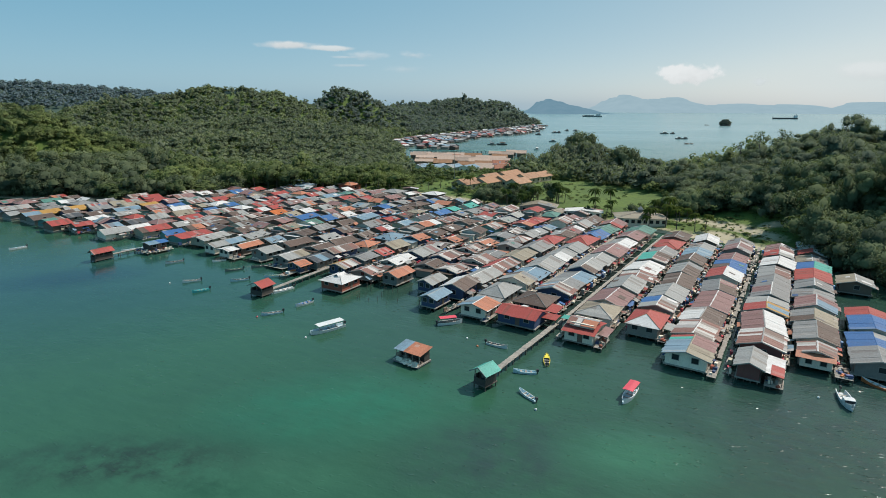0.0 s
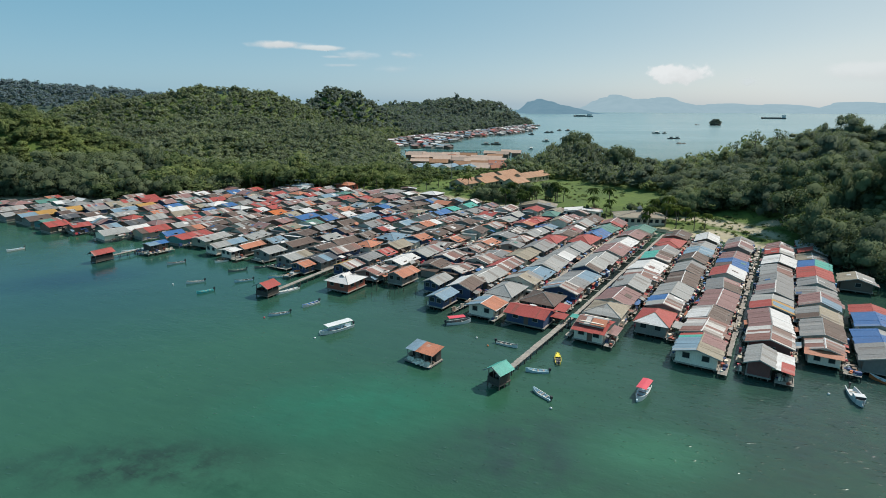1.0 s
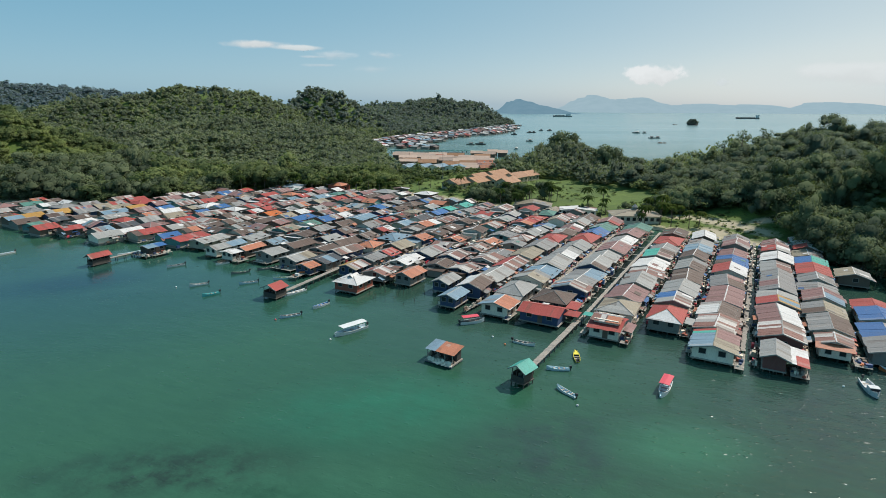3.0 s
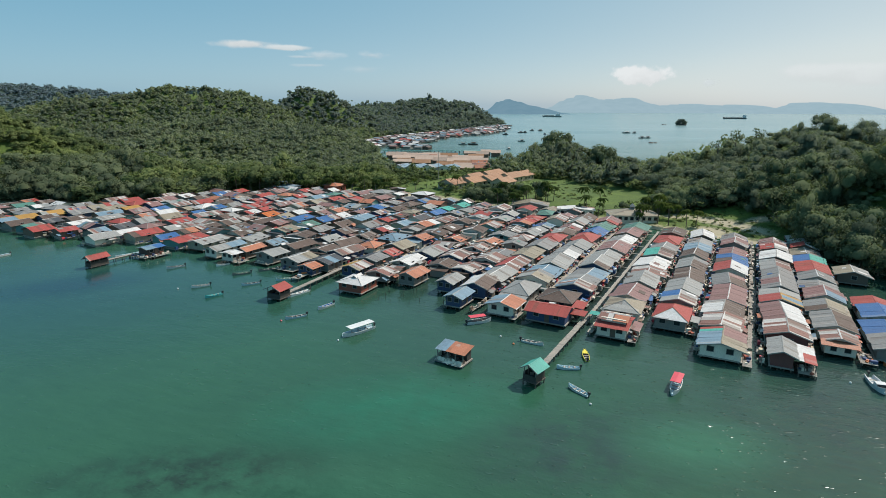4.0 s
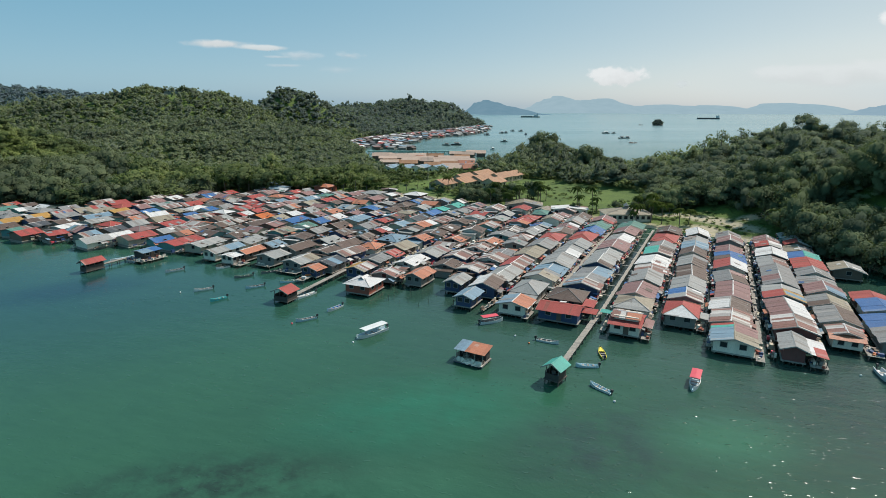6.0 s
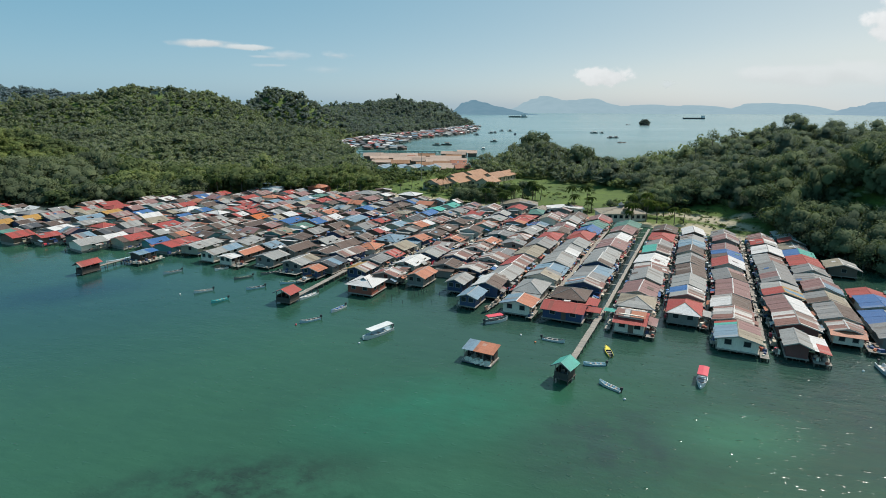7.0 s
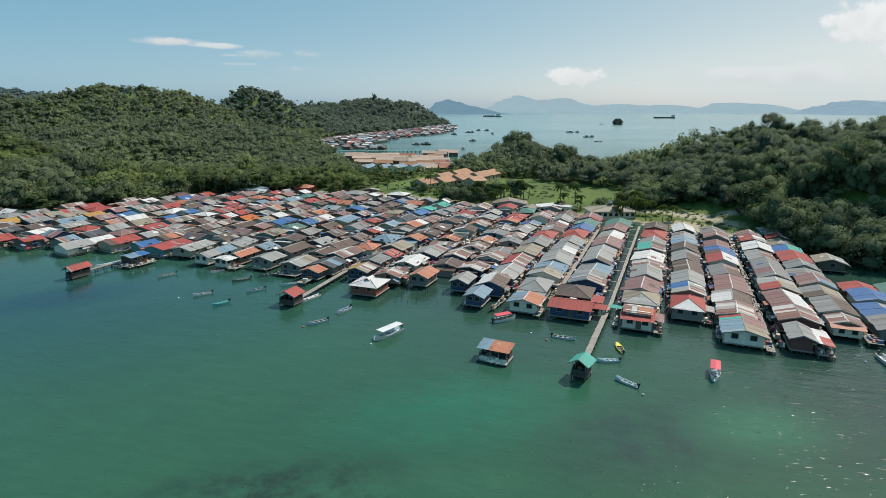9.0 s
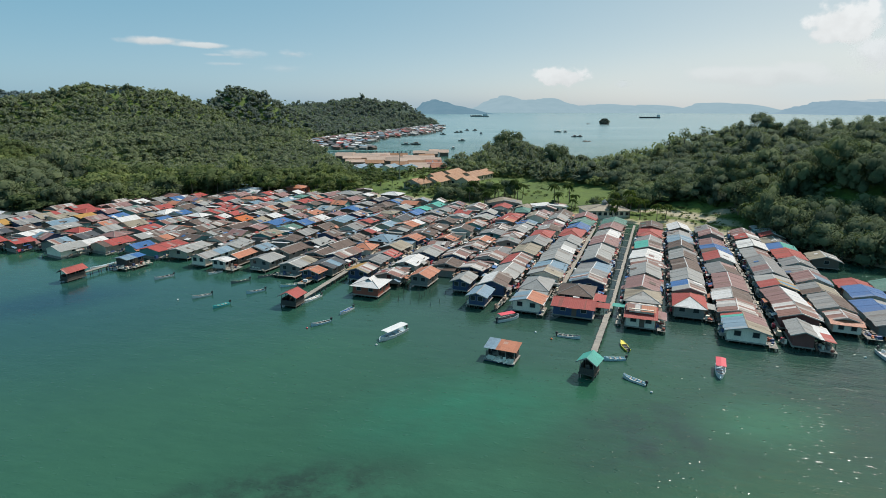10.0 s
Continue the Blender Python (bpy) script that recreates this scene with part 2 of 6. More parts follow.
swell = noise_node(n, l, 0.16, 3, 0.5, stretched.outputs[0])
fine = noise_node(n, l, 2.3, 1, 0.5, pos)  # small wavelets that catch the sun
height = maths(n, l, "ADD", maths(n, l, "MULTIPLY", small, 0.44), maths(n, l, "MULTIPLY", swell, 1.2))
long = n.new("ShaderNodeMapping")
long.inputs["Scale"].default_value = (0.28, 1.0, 1)
l.new(turned.outputs[0], long.inputs["Vector"])
rows_of_waves = noise_node(n, l, 0.55, 3, 0.55, long.outputs[0])  # short wind waves in long crests
height = maths(n, l, "ADD", height, maths(n, l, "MULTIPLY", rows_of_waves, 0.52))
height = maths(n, l, "ADD", height, maths(n, l, "MULTIPLY", fine, 0.22))
# sparse sharp crests on the open water by the house fronts
gusts = noise_node(n, l, 0.11, 2, 0.5, pos)
peaks = maths(n, l, "SUBTRACT", noise_node(n, l, 1.3, 1, 0.5, stretched.outputs[0]), ramp(n, l, gusts, 0.35, 0.65, 0.69, 0.61))
height = maths(n, l, "ADD", height, maths(n, l, "MULTIPLY", maths(n, l, "MAXIMUM", peaks, 0.0), 3.1))
# light and dark of the waves also put into the base colour
ripple = maths(n, l, "ADD", maths(n, l, "MULTIPLY", small, 0.4), maths(n, l, "MULTIPLY", rows_of_waves, 0.6))
col = blend(n, l, 1.0, col, blend(n, l, ramp(n, l, ripple, 0.38, 0.62), (0.93, 0.94, 0.94), (1.06, 1.05, 1.05)), "MULTIPLY")
l.new(col, b.inputs["Base Color"])
calm = ramp(n, l, noise_node(n, l, 0.03, 3, 0.5, pos), 0.38, 0.62, 0.45, 1.1)
wind = n.new("ShaderNodeSeparateXYZ")  # the western water lies sheltered
l.new(pos, wind.inputs[0])
calm = maths(n, l, "MULTIPLY", calm, ramp(n, l, wind.outputs["X"], -25, 35, 0.45, 1.15))
bump(n, l, b, maths(n, l, "MULTIPLY", height, calm), 0.5, 0.42)
l.new(ramp(n, l, far.outputs["Value"], 150, 700, 0.12, 0.22), b.inputs["Roughness"])

# leaves, soil, sand
def leaf(name, dark, light, yellow=(0.12, 0.15, 0.03), thin=0.55):
    m, n, l, b = mat(name, dark, 0.85)
    at = n.new("ShaderNodeAttribute")
    at.attribute_name = "tint"
    geo = n.new("ShaderNodeNewGeometry")
    c = blend(n, l, at.outputs["Fac"], dark, light)
    c = blend(n, l, ramp(n, l, noise_node(n, l, 0.016, 3, 0.5, position(n, l)), 0.5, 0.66, 0, 0.6), c, yellow)
    c = blend(n, l, ramp(n, l, noise_node(n, l, 0.045, 3, 0.5, position(n, l)), 0.55, 0.38, 0, 0.5), c, tuple(0.78 * v for v in dark))
    c = blend(n, l, 1.0, c, blend(n, l, geo.outputs["Random Per Island"], (0.89, 0.90, 0.89), (1.12, 1.11, 1.08)), "MULTIPLY")
    l.new(c, b.inputs["Base Color"])
    b.inputs["Specular IOR Level"].default_value = 0.02
    tr, mix = n.new("ShaderNodeBsdfTranslucent"), n.new("ShaderNodeMixShader")
    l.new(blend(n, l, 1.0, c, (1.0, 1.15, 0.6), "MULTIPLY"), tr.inputs["Color"])
    mix.inputs[0].default_value = thin
    l.new(b.outputs[0], mix.inputs[1]), l.new(tr.outputs[0], mix.inputs[2])
    l.new(mix.outputs[0], n["Material Output"].inputs[0])
    return m


# shade, sun and distance haze are put into these five canopy colours
LEAF = leaf("broadleaf_canopy", (0.062, 0.082, 0.056), (0.160, 0.194, 0.108), (0.18, 0.215, 0.10), 0.28)
LEAF_MID = leaf("hazed_hillside_canopy", (0.112, 0.137, 0.102), (0.184, 0.215, 0.136), (0.205, 0.245, 0.118), 0.38)
LEAF_FAR = leaf("hazed_distant_canopy", (0.112, 0.140, 0.132), (0.152, 0.184, 0.162), (0.158, 0.19, 0.155), 0.42)
LEAF_HAZE = leaf("hazed_ridge_canopy", (0.115, 0.160, 0.188), (0.135, 0.180, 0.205), (0.135, 0.180, 0.205), 0.3)
LEAF_SUN = leaf("sunlit_canopy", (0.090, 0.120, 0.058), (0.175, 0.212, 0.088), (0.21, 0.25, 0.085), 0.36)
PALM = leaf("palm_fronds", (0.06, 0.09, 0.03), (0.12, 0.15, 0.06))
BARK = plaster("grey_bark", (0.16, 0.13, 0.1), 0.9, 0.5, False)

SOIL, n, l, b = mat("land_cover", (0.06, 0.08, 0.03), 0.95)
pos = position(n, l)
a1 = noise_node(n, l, 0.05, 5, 0.6, pos)
a2 = noise_node(n, l, 0.7, 5, 0.7, pos)
col = blend(n, l, ramp(n, l, a1, 0.35, 0.65), (0.058, 0.100, 0.014), (0.106, 0.162, 0.022))
col = blend(n, l, ramp(n, l, a2, 0.4, 0.65, 0, 0.65), col, (0.042, 0.068, 0.015))
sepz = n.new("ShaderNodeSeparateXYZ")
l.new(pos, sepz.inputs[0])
# far ground darker and bluer, to match canopy with haze in its colour
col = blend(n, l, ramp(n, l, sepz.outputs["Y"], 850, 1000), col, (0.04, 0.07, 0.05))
shore = maths(n, l, "ADD", sepz.outputs["Z"], maths(n, l, "MULTIPLY", a2, -1.2))
col = blend(n, l, ramp(n, l, shore, -0.35, 0.15, 1, 0), col, (0.42, 0.36, 0.24))
for sx, sy, rx, ry, turn in ((88, 220, 7, 5, 0), (98, 208, 18, 6, -58), (104, 195, 12, 5, -62), (91, 198, 10, 6, -45), (112, 201, 8, 4, -30), (-44, 292, 18, 3, 10)):
    mp = n.new("ShaderNodeMapping")
    mp.vector_type = "TEXTURE"
    mp.inputs["Location"].default_value, mp.inputs["Rotation"].default_value, mp.inputs["Scale"].default_value = (sx, sy, 0), (0, 0, radians(turn)), (rx, ry, 1000)
    l.new(pos, mp.inputs["Vector"])
    ln = n.new("ShaderNodeVectorMath")
    ln.operation = "LENGTH"
    l.new(mp.outputs[0], ln.inputs[0])
    k = maths(n, l, "ADD", ln.outputs["Value"], maths(n, l, "MULTIPLY", a2, 0.9))
    col = blend(n, l, ramp(n, l, k, 0.9, 1.35, 1, 0), col, (0.37, 0.32, 0.22))
l.new(col, b.inputs["Base Color"])
bump(n, l, b, a2, 0.6, 0.3)


# ---- mesh helpers ----
class Build:
    """Collects boxes, prisms and sheets, then becomes one mesh."""

    def __init__(self):
        self.v, self.f, self.k = [], [], []

    def add(self, verts, faces, k=0):
        o = len(self.v)
        self.v += [tuple(p) for p in verts]
        self.f += [tuple(o + i for i in f) for f in faces]
        self.k += [k] * len(faces)
        return self

    def box(self, x0, y0, z0, x1, y1, z1, k=0):
        return self.add([(x0, y0, z0), (x1, y0, z0), (x1, y1, z0), (x0, y1, z0), (x0, y0, z1), (x1, y0, z1), (x1, y1, z1), (x0, y1, z1)],
                        [(0, 3, 2, 1), (4, 5, 6, 7), (0, 1, 5, 4), (1, 2, 6, 5), (2, 3, 7, 6), (3, 0, 4, 7)], k)

    def slab(self, a, b, c, d, t, k=0):
        """A sheet with four corners, t thick, its upper side on the corners."""
        lo = [(p[0], p[1], p[2] - t) for p in (a, b, c, d)]
        return self.add(lo + [a, b, c, d], [(0, 3, 2, 1), (4, 5, 6, 7), (0, 1, 5, 4), (1, 2, 6, 5), (2, 3, 7, 6), (3, 0, 4, 7)], k)

    def tri(self, a, b, c, t, k=0):
        lo = [(p[0], p[1], p[2] - t) for p in (a, b, c)]
        return self.add(lo + [a, b, c], [(0, 2, 1), (3, 4, 5), (0, 1, 4, 3), (1, 2, 5, 4), (2, 0, 3, 5)], k)

    def tube(self, p, q, r0, r1, n=8, k=0):
        p, q = Vector(p), Vector(q)
        w = (q - p).normalized()
        s = w.cross(Vector((0, 0, 1)) if abs(w.z) < 0.9 else Vector((1, 0, 0))).normalized()
        u = w.cross(s)
        ring = [s * math.cos(6.2832 * i / n) + u * math.sin(6.2832 * i / n) for i in range(n)]
        vs = [p + r * r0 for r in ring] + [q + r * r1 for r in ring]
        fs = [(i, (i + 1) % n, n + (i + 1) % n, n + i) for i in range(n)] + [tuple(range(n - 1, -1, -1)), tuple(range(n, 2 * n))]
        return self.add(vs, fs, k)

    def mesh(self, name, *mats):
        me = bpy.data.meshes.new(name)
        me.from_pydata(self.v, [], self.f)
        for m in mats:
            me.materials.append(m)
        if len(mats) > 1:
            me.polygons.foreach_set("material_index", self.k)
        me.update()
        return me


def part(name, data, parent, label="", at=None):
    """Links a mesh as one part under a thing or under a part."""
    ob = new(name, data)
    ob.parent = parent
    if at is not None:
        ob.matrix_basis = at
    if label:
        tagged(ob, label)
    return ob


def empty(name, m, label, category, group="", kind=""):
    ob = new(name)
    ob.matrix_basis = m
    ob.empty_display_size = 0.5
    return tagged(ob, label, category, group, kind)


KEPT = {}


def kept(key, make):
    if key not in KEPT:
        KEPT[key] = make()
    return KEPT[key]


# ---- sea and land ----
LAND = [(-1700, 258), (-330, 262), (-232, 262), (-165, 258), (-140, 264), (-112, 288), (-60, 294), (-28, 288), (-4, 270), (12, 254), (36, 238), (57, 219), (74, 202), (93, 184),
        (106, 170), (111, 152), (113, 138), (122, 122), (150, 104), (260, 84), (900, 40), (900, 420), (420, 350), (260, 345), (180, 355), (130, 395), (100, 438),
        (66, 428), (44, 405), (10, 404), (-40, 412), (-44, 455), (-56, 545), (-84, 640), (-92, 700), (-70, 780), (-20, 880), (40, 1010), (110, 1180), (172, 1268), (168, 1300),
        (60, 1360), (-200, 1500), (-700, 2100), (-1700, 2300)]
# hills: x, y, height, reach along x, reach along y
HILLS = [(-262, 335, 27, 62, 40), (-345, 340, 9, 70, 48), (-410, 430, 40, 120, 90), (-440, 690, 35, 90, 80), (-322, 738, 43, 75, 80), (-250, 770, 33, 60, 80), (-194, 886, 42, 34, 46), (-222, 826, 12, 40, 50), (-142, 893, 36, 44, 55),
         (-200, 570, 24, 60, 80), (-168, 440, 14, 38, 40), (-320, 640, 6, 60, 60), (-110, 1000, 14, 100, 110), (-100, 560, 11, 50, 80), (-260, 480, 5, 80, 60),
         (10, 1190, 36, 95, 90), (95, 1250, 24, 60, 45), (-120, 1150, 24, 130, 120), (-1250, 1500, 84, 480, 190), (-800, 1520, 22, 200, 170),
         (137, 290, 9, 34, 40), (175, 268, 15, 30, 34), (212, 250, 5, 34, 40), (245, 250, 19, 40, 45), (320, 260, 27, 70, 60), (135, 205, 3, 28, 28), (143, 176, 21, 22, 32), (150, 230, 15, 30, 30),
         (90, 405, 12, 28, 26), (200, 300, 15, 40, 40)]


def inland(x, y):
    """Distance to the coast, positive on land."""
    p = np.array(LAND, float)
    q = np.roll(p, -1, axis=0)
    d = np.full(x.shape, 1e9)
    inside = np.zeros(x.shape, bool)
    for (ax, ay), (bx, by) in zip(p, q):
        ex, ey = bx - ax, by - ay
        t = np.clip(((x - ax) * ex + (y - ay) * ey) / (ex * ex + ey * ey), 0, 1)
        d = np.minimum(d, np.hypot(x - ax - t * ex, y - ay - t * ey))
        if ay != by:
            inside ^= ((ay > y) != (by > y)) & (x < (bx - ax) * (y - ay) / (by - ay) + ax)
    return np.where(inside, d, -d)


def ground(x, y):
    x, y = np.asarray(x, float), np.asarray(y, float)
    d = inland(x, y)
    h = sum(a * np.exp(-((x - cx) / rx) ** 2 - ((y - cy) / ry) ** 2) for cx, cy, a, rx, ry in HILLS)
    rise = np.clip(d / 45, 0, 1)
    rise = rise * rise * (3 - 2 * rise)
    rough = np.sin(x * 0.045 + 1.3) * np.cos(y * 0.038 + 0.4) + 0.5 * np.sin(x * 0.11 + y * 0.07)
    far_side = np.clip((-x - 70) / 90, 0, 1)
    h = h + 3.5 * np.sin(x * 0.045 + 1.1 * np.sin(y * 0.012 + 0.5)) * np.exp(-((y - 560) / 150) ** 2) * far_side  # spurs and gullies
    return np.where(d > 0, np.minimum(d * 0.09, 1.6) + h * rise + rough * rise * (0.4 + 0.05 * h), np.maximum(d * 0.12, -4)) - 0.05


def grid_mesh(name, xs, ys, material, z):
    X, Y = np.meshgrid(xs, ys)
    V = np.stack([X, Y, z(X, Y)], -1).reshape(-1, 3)
    nx, ny = len(xs), len(ys)
    i = (np.arange(ny - 1)[:, None] * nx + np.arange(nx - 1)[None]).ravel()
    F = np.stack([i, i + 1, i + 1 + nx, i + nx], -1)
    me = bpy.data.meshes.new(name)
    me.vertices.add(len(V)), me.loops.add(F.size), me.polygons.add(len(F))
    me.vertices.foreach_set("co", V.ravel())
    me.loops.foreach_set("vertex_index", F.ravel())
    me.polygons.foreach_set("loop_start", np.arange(0, F.size, 4))
    me.polygons.foreach_set("use_smooth", np.ones(len(F), bool))
    me.materials.append(material)
    me.update()
    return me


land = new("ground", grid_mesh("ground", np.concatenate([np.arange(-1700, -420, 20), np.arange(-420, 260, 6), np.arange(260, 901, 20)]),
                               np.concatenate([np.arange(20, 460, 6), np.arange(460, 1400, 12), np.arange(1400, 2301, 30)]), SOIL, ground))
tagged(land, "green overgrown hills and low shore with pale sandy beach", "land", kind="structure")
ring = np.array([-4950, -3000, -1500, -800, -400, -200, -100, 0, 100, 200, 400, 800, 1500, 3000, 4950.0])
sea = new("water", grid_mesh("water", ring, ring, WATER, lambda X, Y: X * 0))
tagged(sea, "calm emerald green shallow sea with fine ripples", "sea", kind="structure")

# ---- forest ----
rng = np.random.default_rng(7)


def icosahedron():
    """Corners and triangles of a ball of twenty faces."""
    g = bmesh.new()
    bmesh.ops.create_icosphere(g, subdivisions=1, radius=1.0)
    v = np.array([p.co[:] for p in g.verts])
    f = np.array([[p.index for p in q.verts] for q in g.faces])
    g.free()
    return v, f


ICO = icosahedron()
OCTA = (np.array([(1, 0, 0), (0, 1, 0), (-1, 0, 0), (0, -1, 0), (0, 0, 1), (0, 0, -1)], float), np.array([(0, 1, 4), (1, 2, 4), (2, 3, 4), (3, 0, 4), (1, 0, 5), (2, 1, 5), (3, 2, 5), (0, 3, 5)]))


def crown(seed, quads, size, lumps, squash=0.75, up=0.5, rag=0.3):
    """A crown of leaf sprays on uneven lumps: vertices, quads. It stands on z = 0, about 1 across and 1 high."""
    r = np.random.default_rng(seed)
    c = np.clip(r.normal(size=(lumps, 3)), -1.6, 1.6) * (0.25, 0.25, 0.17) + (0, 0, 0.6)
    rad = r.uniform(0.13, 0.27, lumps)
    w = rad ** 2
    which = r.choice(lumps, quads, p=w / w.sum())
    d = r.normal(size=(quads, 3))
    d[:, 2] = d[:, 2] * 0.8 + 0.35
    d /= np.linalg.norm(d, axis=1)[:, None]
    p = c[which] + d * (rad[which] * r.uniform(0.85, 1.1, quads))[:, None] * (1, 1, squash)
    nrm = d * 0.9 + np.array((0, 0, 0.35)) + r.normal(size=(quads, 3)) * 0.24
    nrm /= np.linalg.norm(nrm, axis=1)[:, None]
    a = np.cross(nrm, r.normal(size=(quads, 3)))
    a /= np.linalg.norm(a, axis=1)[:, None]
    bb = np.cross(nrm, a)
    s = size * r.uniform(0.6, 1.3, quads)[:, None]
    V = np.stack([p - a * s - bb * s * 0.5, p + a * s - bb * s * 0.5, p + bb * s], 1).reshape(-1, 3)
    F = np.arange(quads * 3).reshape(-1, 3)[:, [0, 1, 2, 2]]
    mid = np.array((0, 0, 0.45))
    soft = d * 0.6 + (p - mid) * max(0.3, 1.3 - 1.4 * up) + np.array((0, 0, up)) + r.normal(size=(quads, 3)) * rag
    N = np.repeat(soft, 3, axis=0)
    # inner lumps that close the crown
    vs, fs, ns = [V], [F], [N]
    o = len(V)
    for i in np.argsort(-rad)[:max(4, lumps // 2)]:
        turn = r.uniform(0, 6.28)
        ball, faces = ICO if lumps > 12 else OCTA
        ball = ball @ np.array([(math.cos(turn), math.sin(turn), 0), (-math.sin(turn), math.cos(turn), 0), (0, 0, 1)])
        k = ball * rad[i] * r.uniform(0.62, 0.9, (len(ball), 1)) * (1, 1, squash) + c[i]
        vs.append(k)
        ns.append((k - c[i]) * 3 + (c[i] - mid) * 0.6 + (0, 0, 0.3 + up * 0.3))
        fs.append(faces[:, [0, 1, 2, 2]] + o)
        o += len(ball)
    N = np.concatenate(ns)
    return np.concatenate(vs), np.concatenate(fs), N / np.linalg.norm(N, axis=1)[:, None]


def foliage_mesh(name, material, placed):
    """placed: (template, x, y, z, width, height, turn, tint) for each tree; leaf quads and inner triangles in one mesh."""
    co, nor, idx, start, tints, o, k = [], [], [], [], [], 0, 0
    for (V, F, N), x, y, z, w, h, turn, tint in placed:
        c, s = math.cos(turn) * w, math.sin(turn) * w
        P = np.stack([V[:, 0] * c - V[:, 1] * s + x, V[:, 0] * s + V[:, 1] * c + y, V[:, 2] * h + z], 1)
        co.append(P)
        ct, st = math.cos(turn), math.sin(turn)
        nor.append(np.stack([N[:, 0] * ct - N[:, 1] * st, N[:, 0] * st + N[:, 1] * ct, N[:, 2]], 1))
        q = F[:, 2] != F[:, 3]
        quad, tri3 = F[q] + o, F[~q][:, :3] + o
        idx += [quad.ravel(), tri3.ravel()]
        start += [np.arange(len(quad)) * 4 + k, np.arange(len(tri3)) * 3 + k + quad.size]
        k += quad.size + tri3.size
        tints.append(np.full(len(P), tint))
        o += len(P)
    co, idx, start, tints = np.concatenate(co), np.concatenate(idx), np.concatenate(start), np.concatenate(tints)
    me = bpy.data.meshes.new(name)
    me.vertices.add(len(co)), me.loops.add(len(idx)), me.polygons.add(len(start))
    me.vertices.foreach_set("co", co.ravel())
    me.loops.foreach_set("vertex_index", idx.astype(np.int32))
    me.polygons.foreach_set("loop_start", start.astype(np.int32))
    me.attributes.new("tint", "FLOAT", "POINT").data.foreach_set("value", tints.astype(np.float32))
    me.materials.append(material)
    me.update()
    me.normals_split_custom_set_from_vertices(np.concatenate(nor).astype(np.float32))
    return me


NEAR = [crown(10 + i, 570, 0.0435, 16) for i in range(6)]
CLOSE = [crown(50 + i, 800, 0.0295, 16, 0.8, 0.85, 0.3) for i in range(6)]
FINE = [crown(70 + i, 1350, 0.0245, 18, 0.75, 0.3) for i in range(5)]
MIDDLE = [crown(20 + i, 138, 0.077, 10, 0.75, 0.75, 0.2) for i in range(6)]
FAR = [crown(30 + i, 44, 0.125, 8, 0.75, 0.8, 0.16) for i in range(5)]
# open places without trees: x, y, reach, reach
CLEAR = [(-20, 299, 15, 13), (62, 278, 26, 46), (87, 219, 12, 9), (96, 211, 16, 11), (104, 199, 13, 10), (90, 192, 13, 12), (78, 202, 11, 10), (108, 186, 10, 9), (50, 222, 11, 9), (24, 318, 34, 30), (-8, 378, 26, 12), (2, 440, 48, 64), (68, 216, 16, 12), (42, 240, 15, 7), (-30, 275, 30, 14), (20, 255, 26, 30), (-297, 734, 16, 14), (54, 318, 15, 20), (76, 274, 18, 22), (70, 255, 20, 14)]


def spots(x0, x1, y0, y1, step, keep):
    X, Y = np.meshgrid(np.arange(x0, x1, step), np.arange(y0, y1, step))
    X = X.ravel() + rng.uniform(-0.5, 0.5, X.size) * step
    Y = Y.ravel() + rng.uniform(-0.5, 0.5, Y.size) * step
    ok = (inland(X, Y) > 2.5) & keep(X, Y)
    for cx, cy, rx, ry in CLEAR:
        ok &= ((X - cx) / rx) ** 2 + ((Y - cy) / ry) ** 2 > 1
    X, Y = X[ok], Y[ok]
    return X, Y, ground(X, Y)


def grove(name, label, material, templates, where, wide, tall, sink=0.8):
    X, Y, Z = where
    placed = []
    for x, y, z in zip(X, Y, Z):
        w = wide[0] + (wide[1] - wide[0]) * rng.uniform() ** 1.7
        h = rng.uniform(*tall) * (0.6 + 0.4 * w / wide[1]) * (1.3 if rng.uniform() < 0.08 else rng.uniform(0.75, 1.05))
        placed.append((templates[rng.integers(len(templates))], x, y, z - sink, w, h, rng.uniform(0, 6.28), rng.uniform() ** 1.3))
    ob = new(name, foliage_mesh(name, material, placed))
    return tagged(ob, label, "forest", kind="stuff")


grove("foreshore_forest", "dense dark green tropical forest at the foot of the near hill", LEAF, FINE,
      spots(95, 175, 105, 196, 6.2, lambda X, Y: (X > 84) & (X < 150)), (7, 15), (11, 19))
grove("undergrowth", "low dark green undergrowth below the trees of the near hill", LEAF, CLOSE,
      spots(100, 156, 156, 240, 5.4, lambda X, Y: (X > 112) & (X < 152)), (4, 8), (4, 7))
grove("hillside_forest", "dense dark green tropical forest on the near hill above the beach", LEAF_MID, CLOSE,
      spots(60, 330, 90, 300, 6.8, lambda X, Y: ((Y > 196) | (X > 150)) & (X > 70 + (Y - 140) * -0.1) & (Y > 110) & (X < 70 + Y * 1.05) & ((X > 100) | (Y > 225)) & ((X > 94) | (Y > 300))), (6, 15), (8, 13.5))
grove("ridge_forest", "mixed green tropical forest along the low ridge by the bay", LEAF_MID, MIDDLE,
      spots(36, 330, 296, 440, 5.4, lambda X, Y: (X < Y * 0.75) & ((Y < 330) | (X < 150)) & ((X > 75) | (Y > 340))), (5.5, 12), (8, 14))
knoll = lambda X, Y: (ground(X, Y) > 11) & (Y < 366) & (X < -165)
# the brighter leaf copy paints sunlight onto the knoll
grove("knoll_forest", "bright yellow-green forest on the crown of the near knoll", LEAF_SUN, NEAR,
      spots(-420, -160, 285, 370, 6.0, lambda X, Y: (X > -0.98 * Y - 50) & knoll(X, Y)), (5, 12), (6, 11))
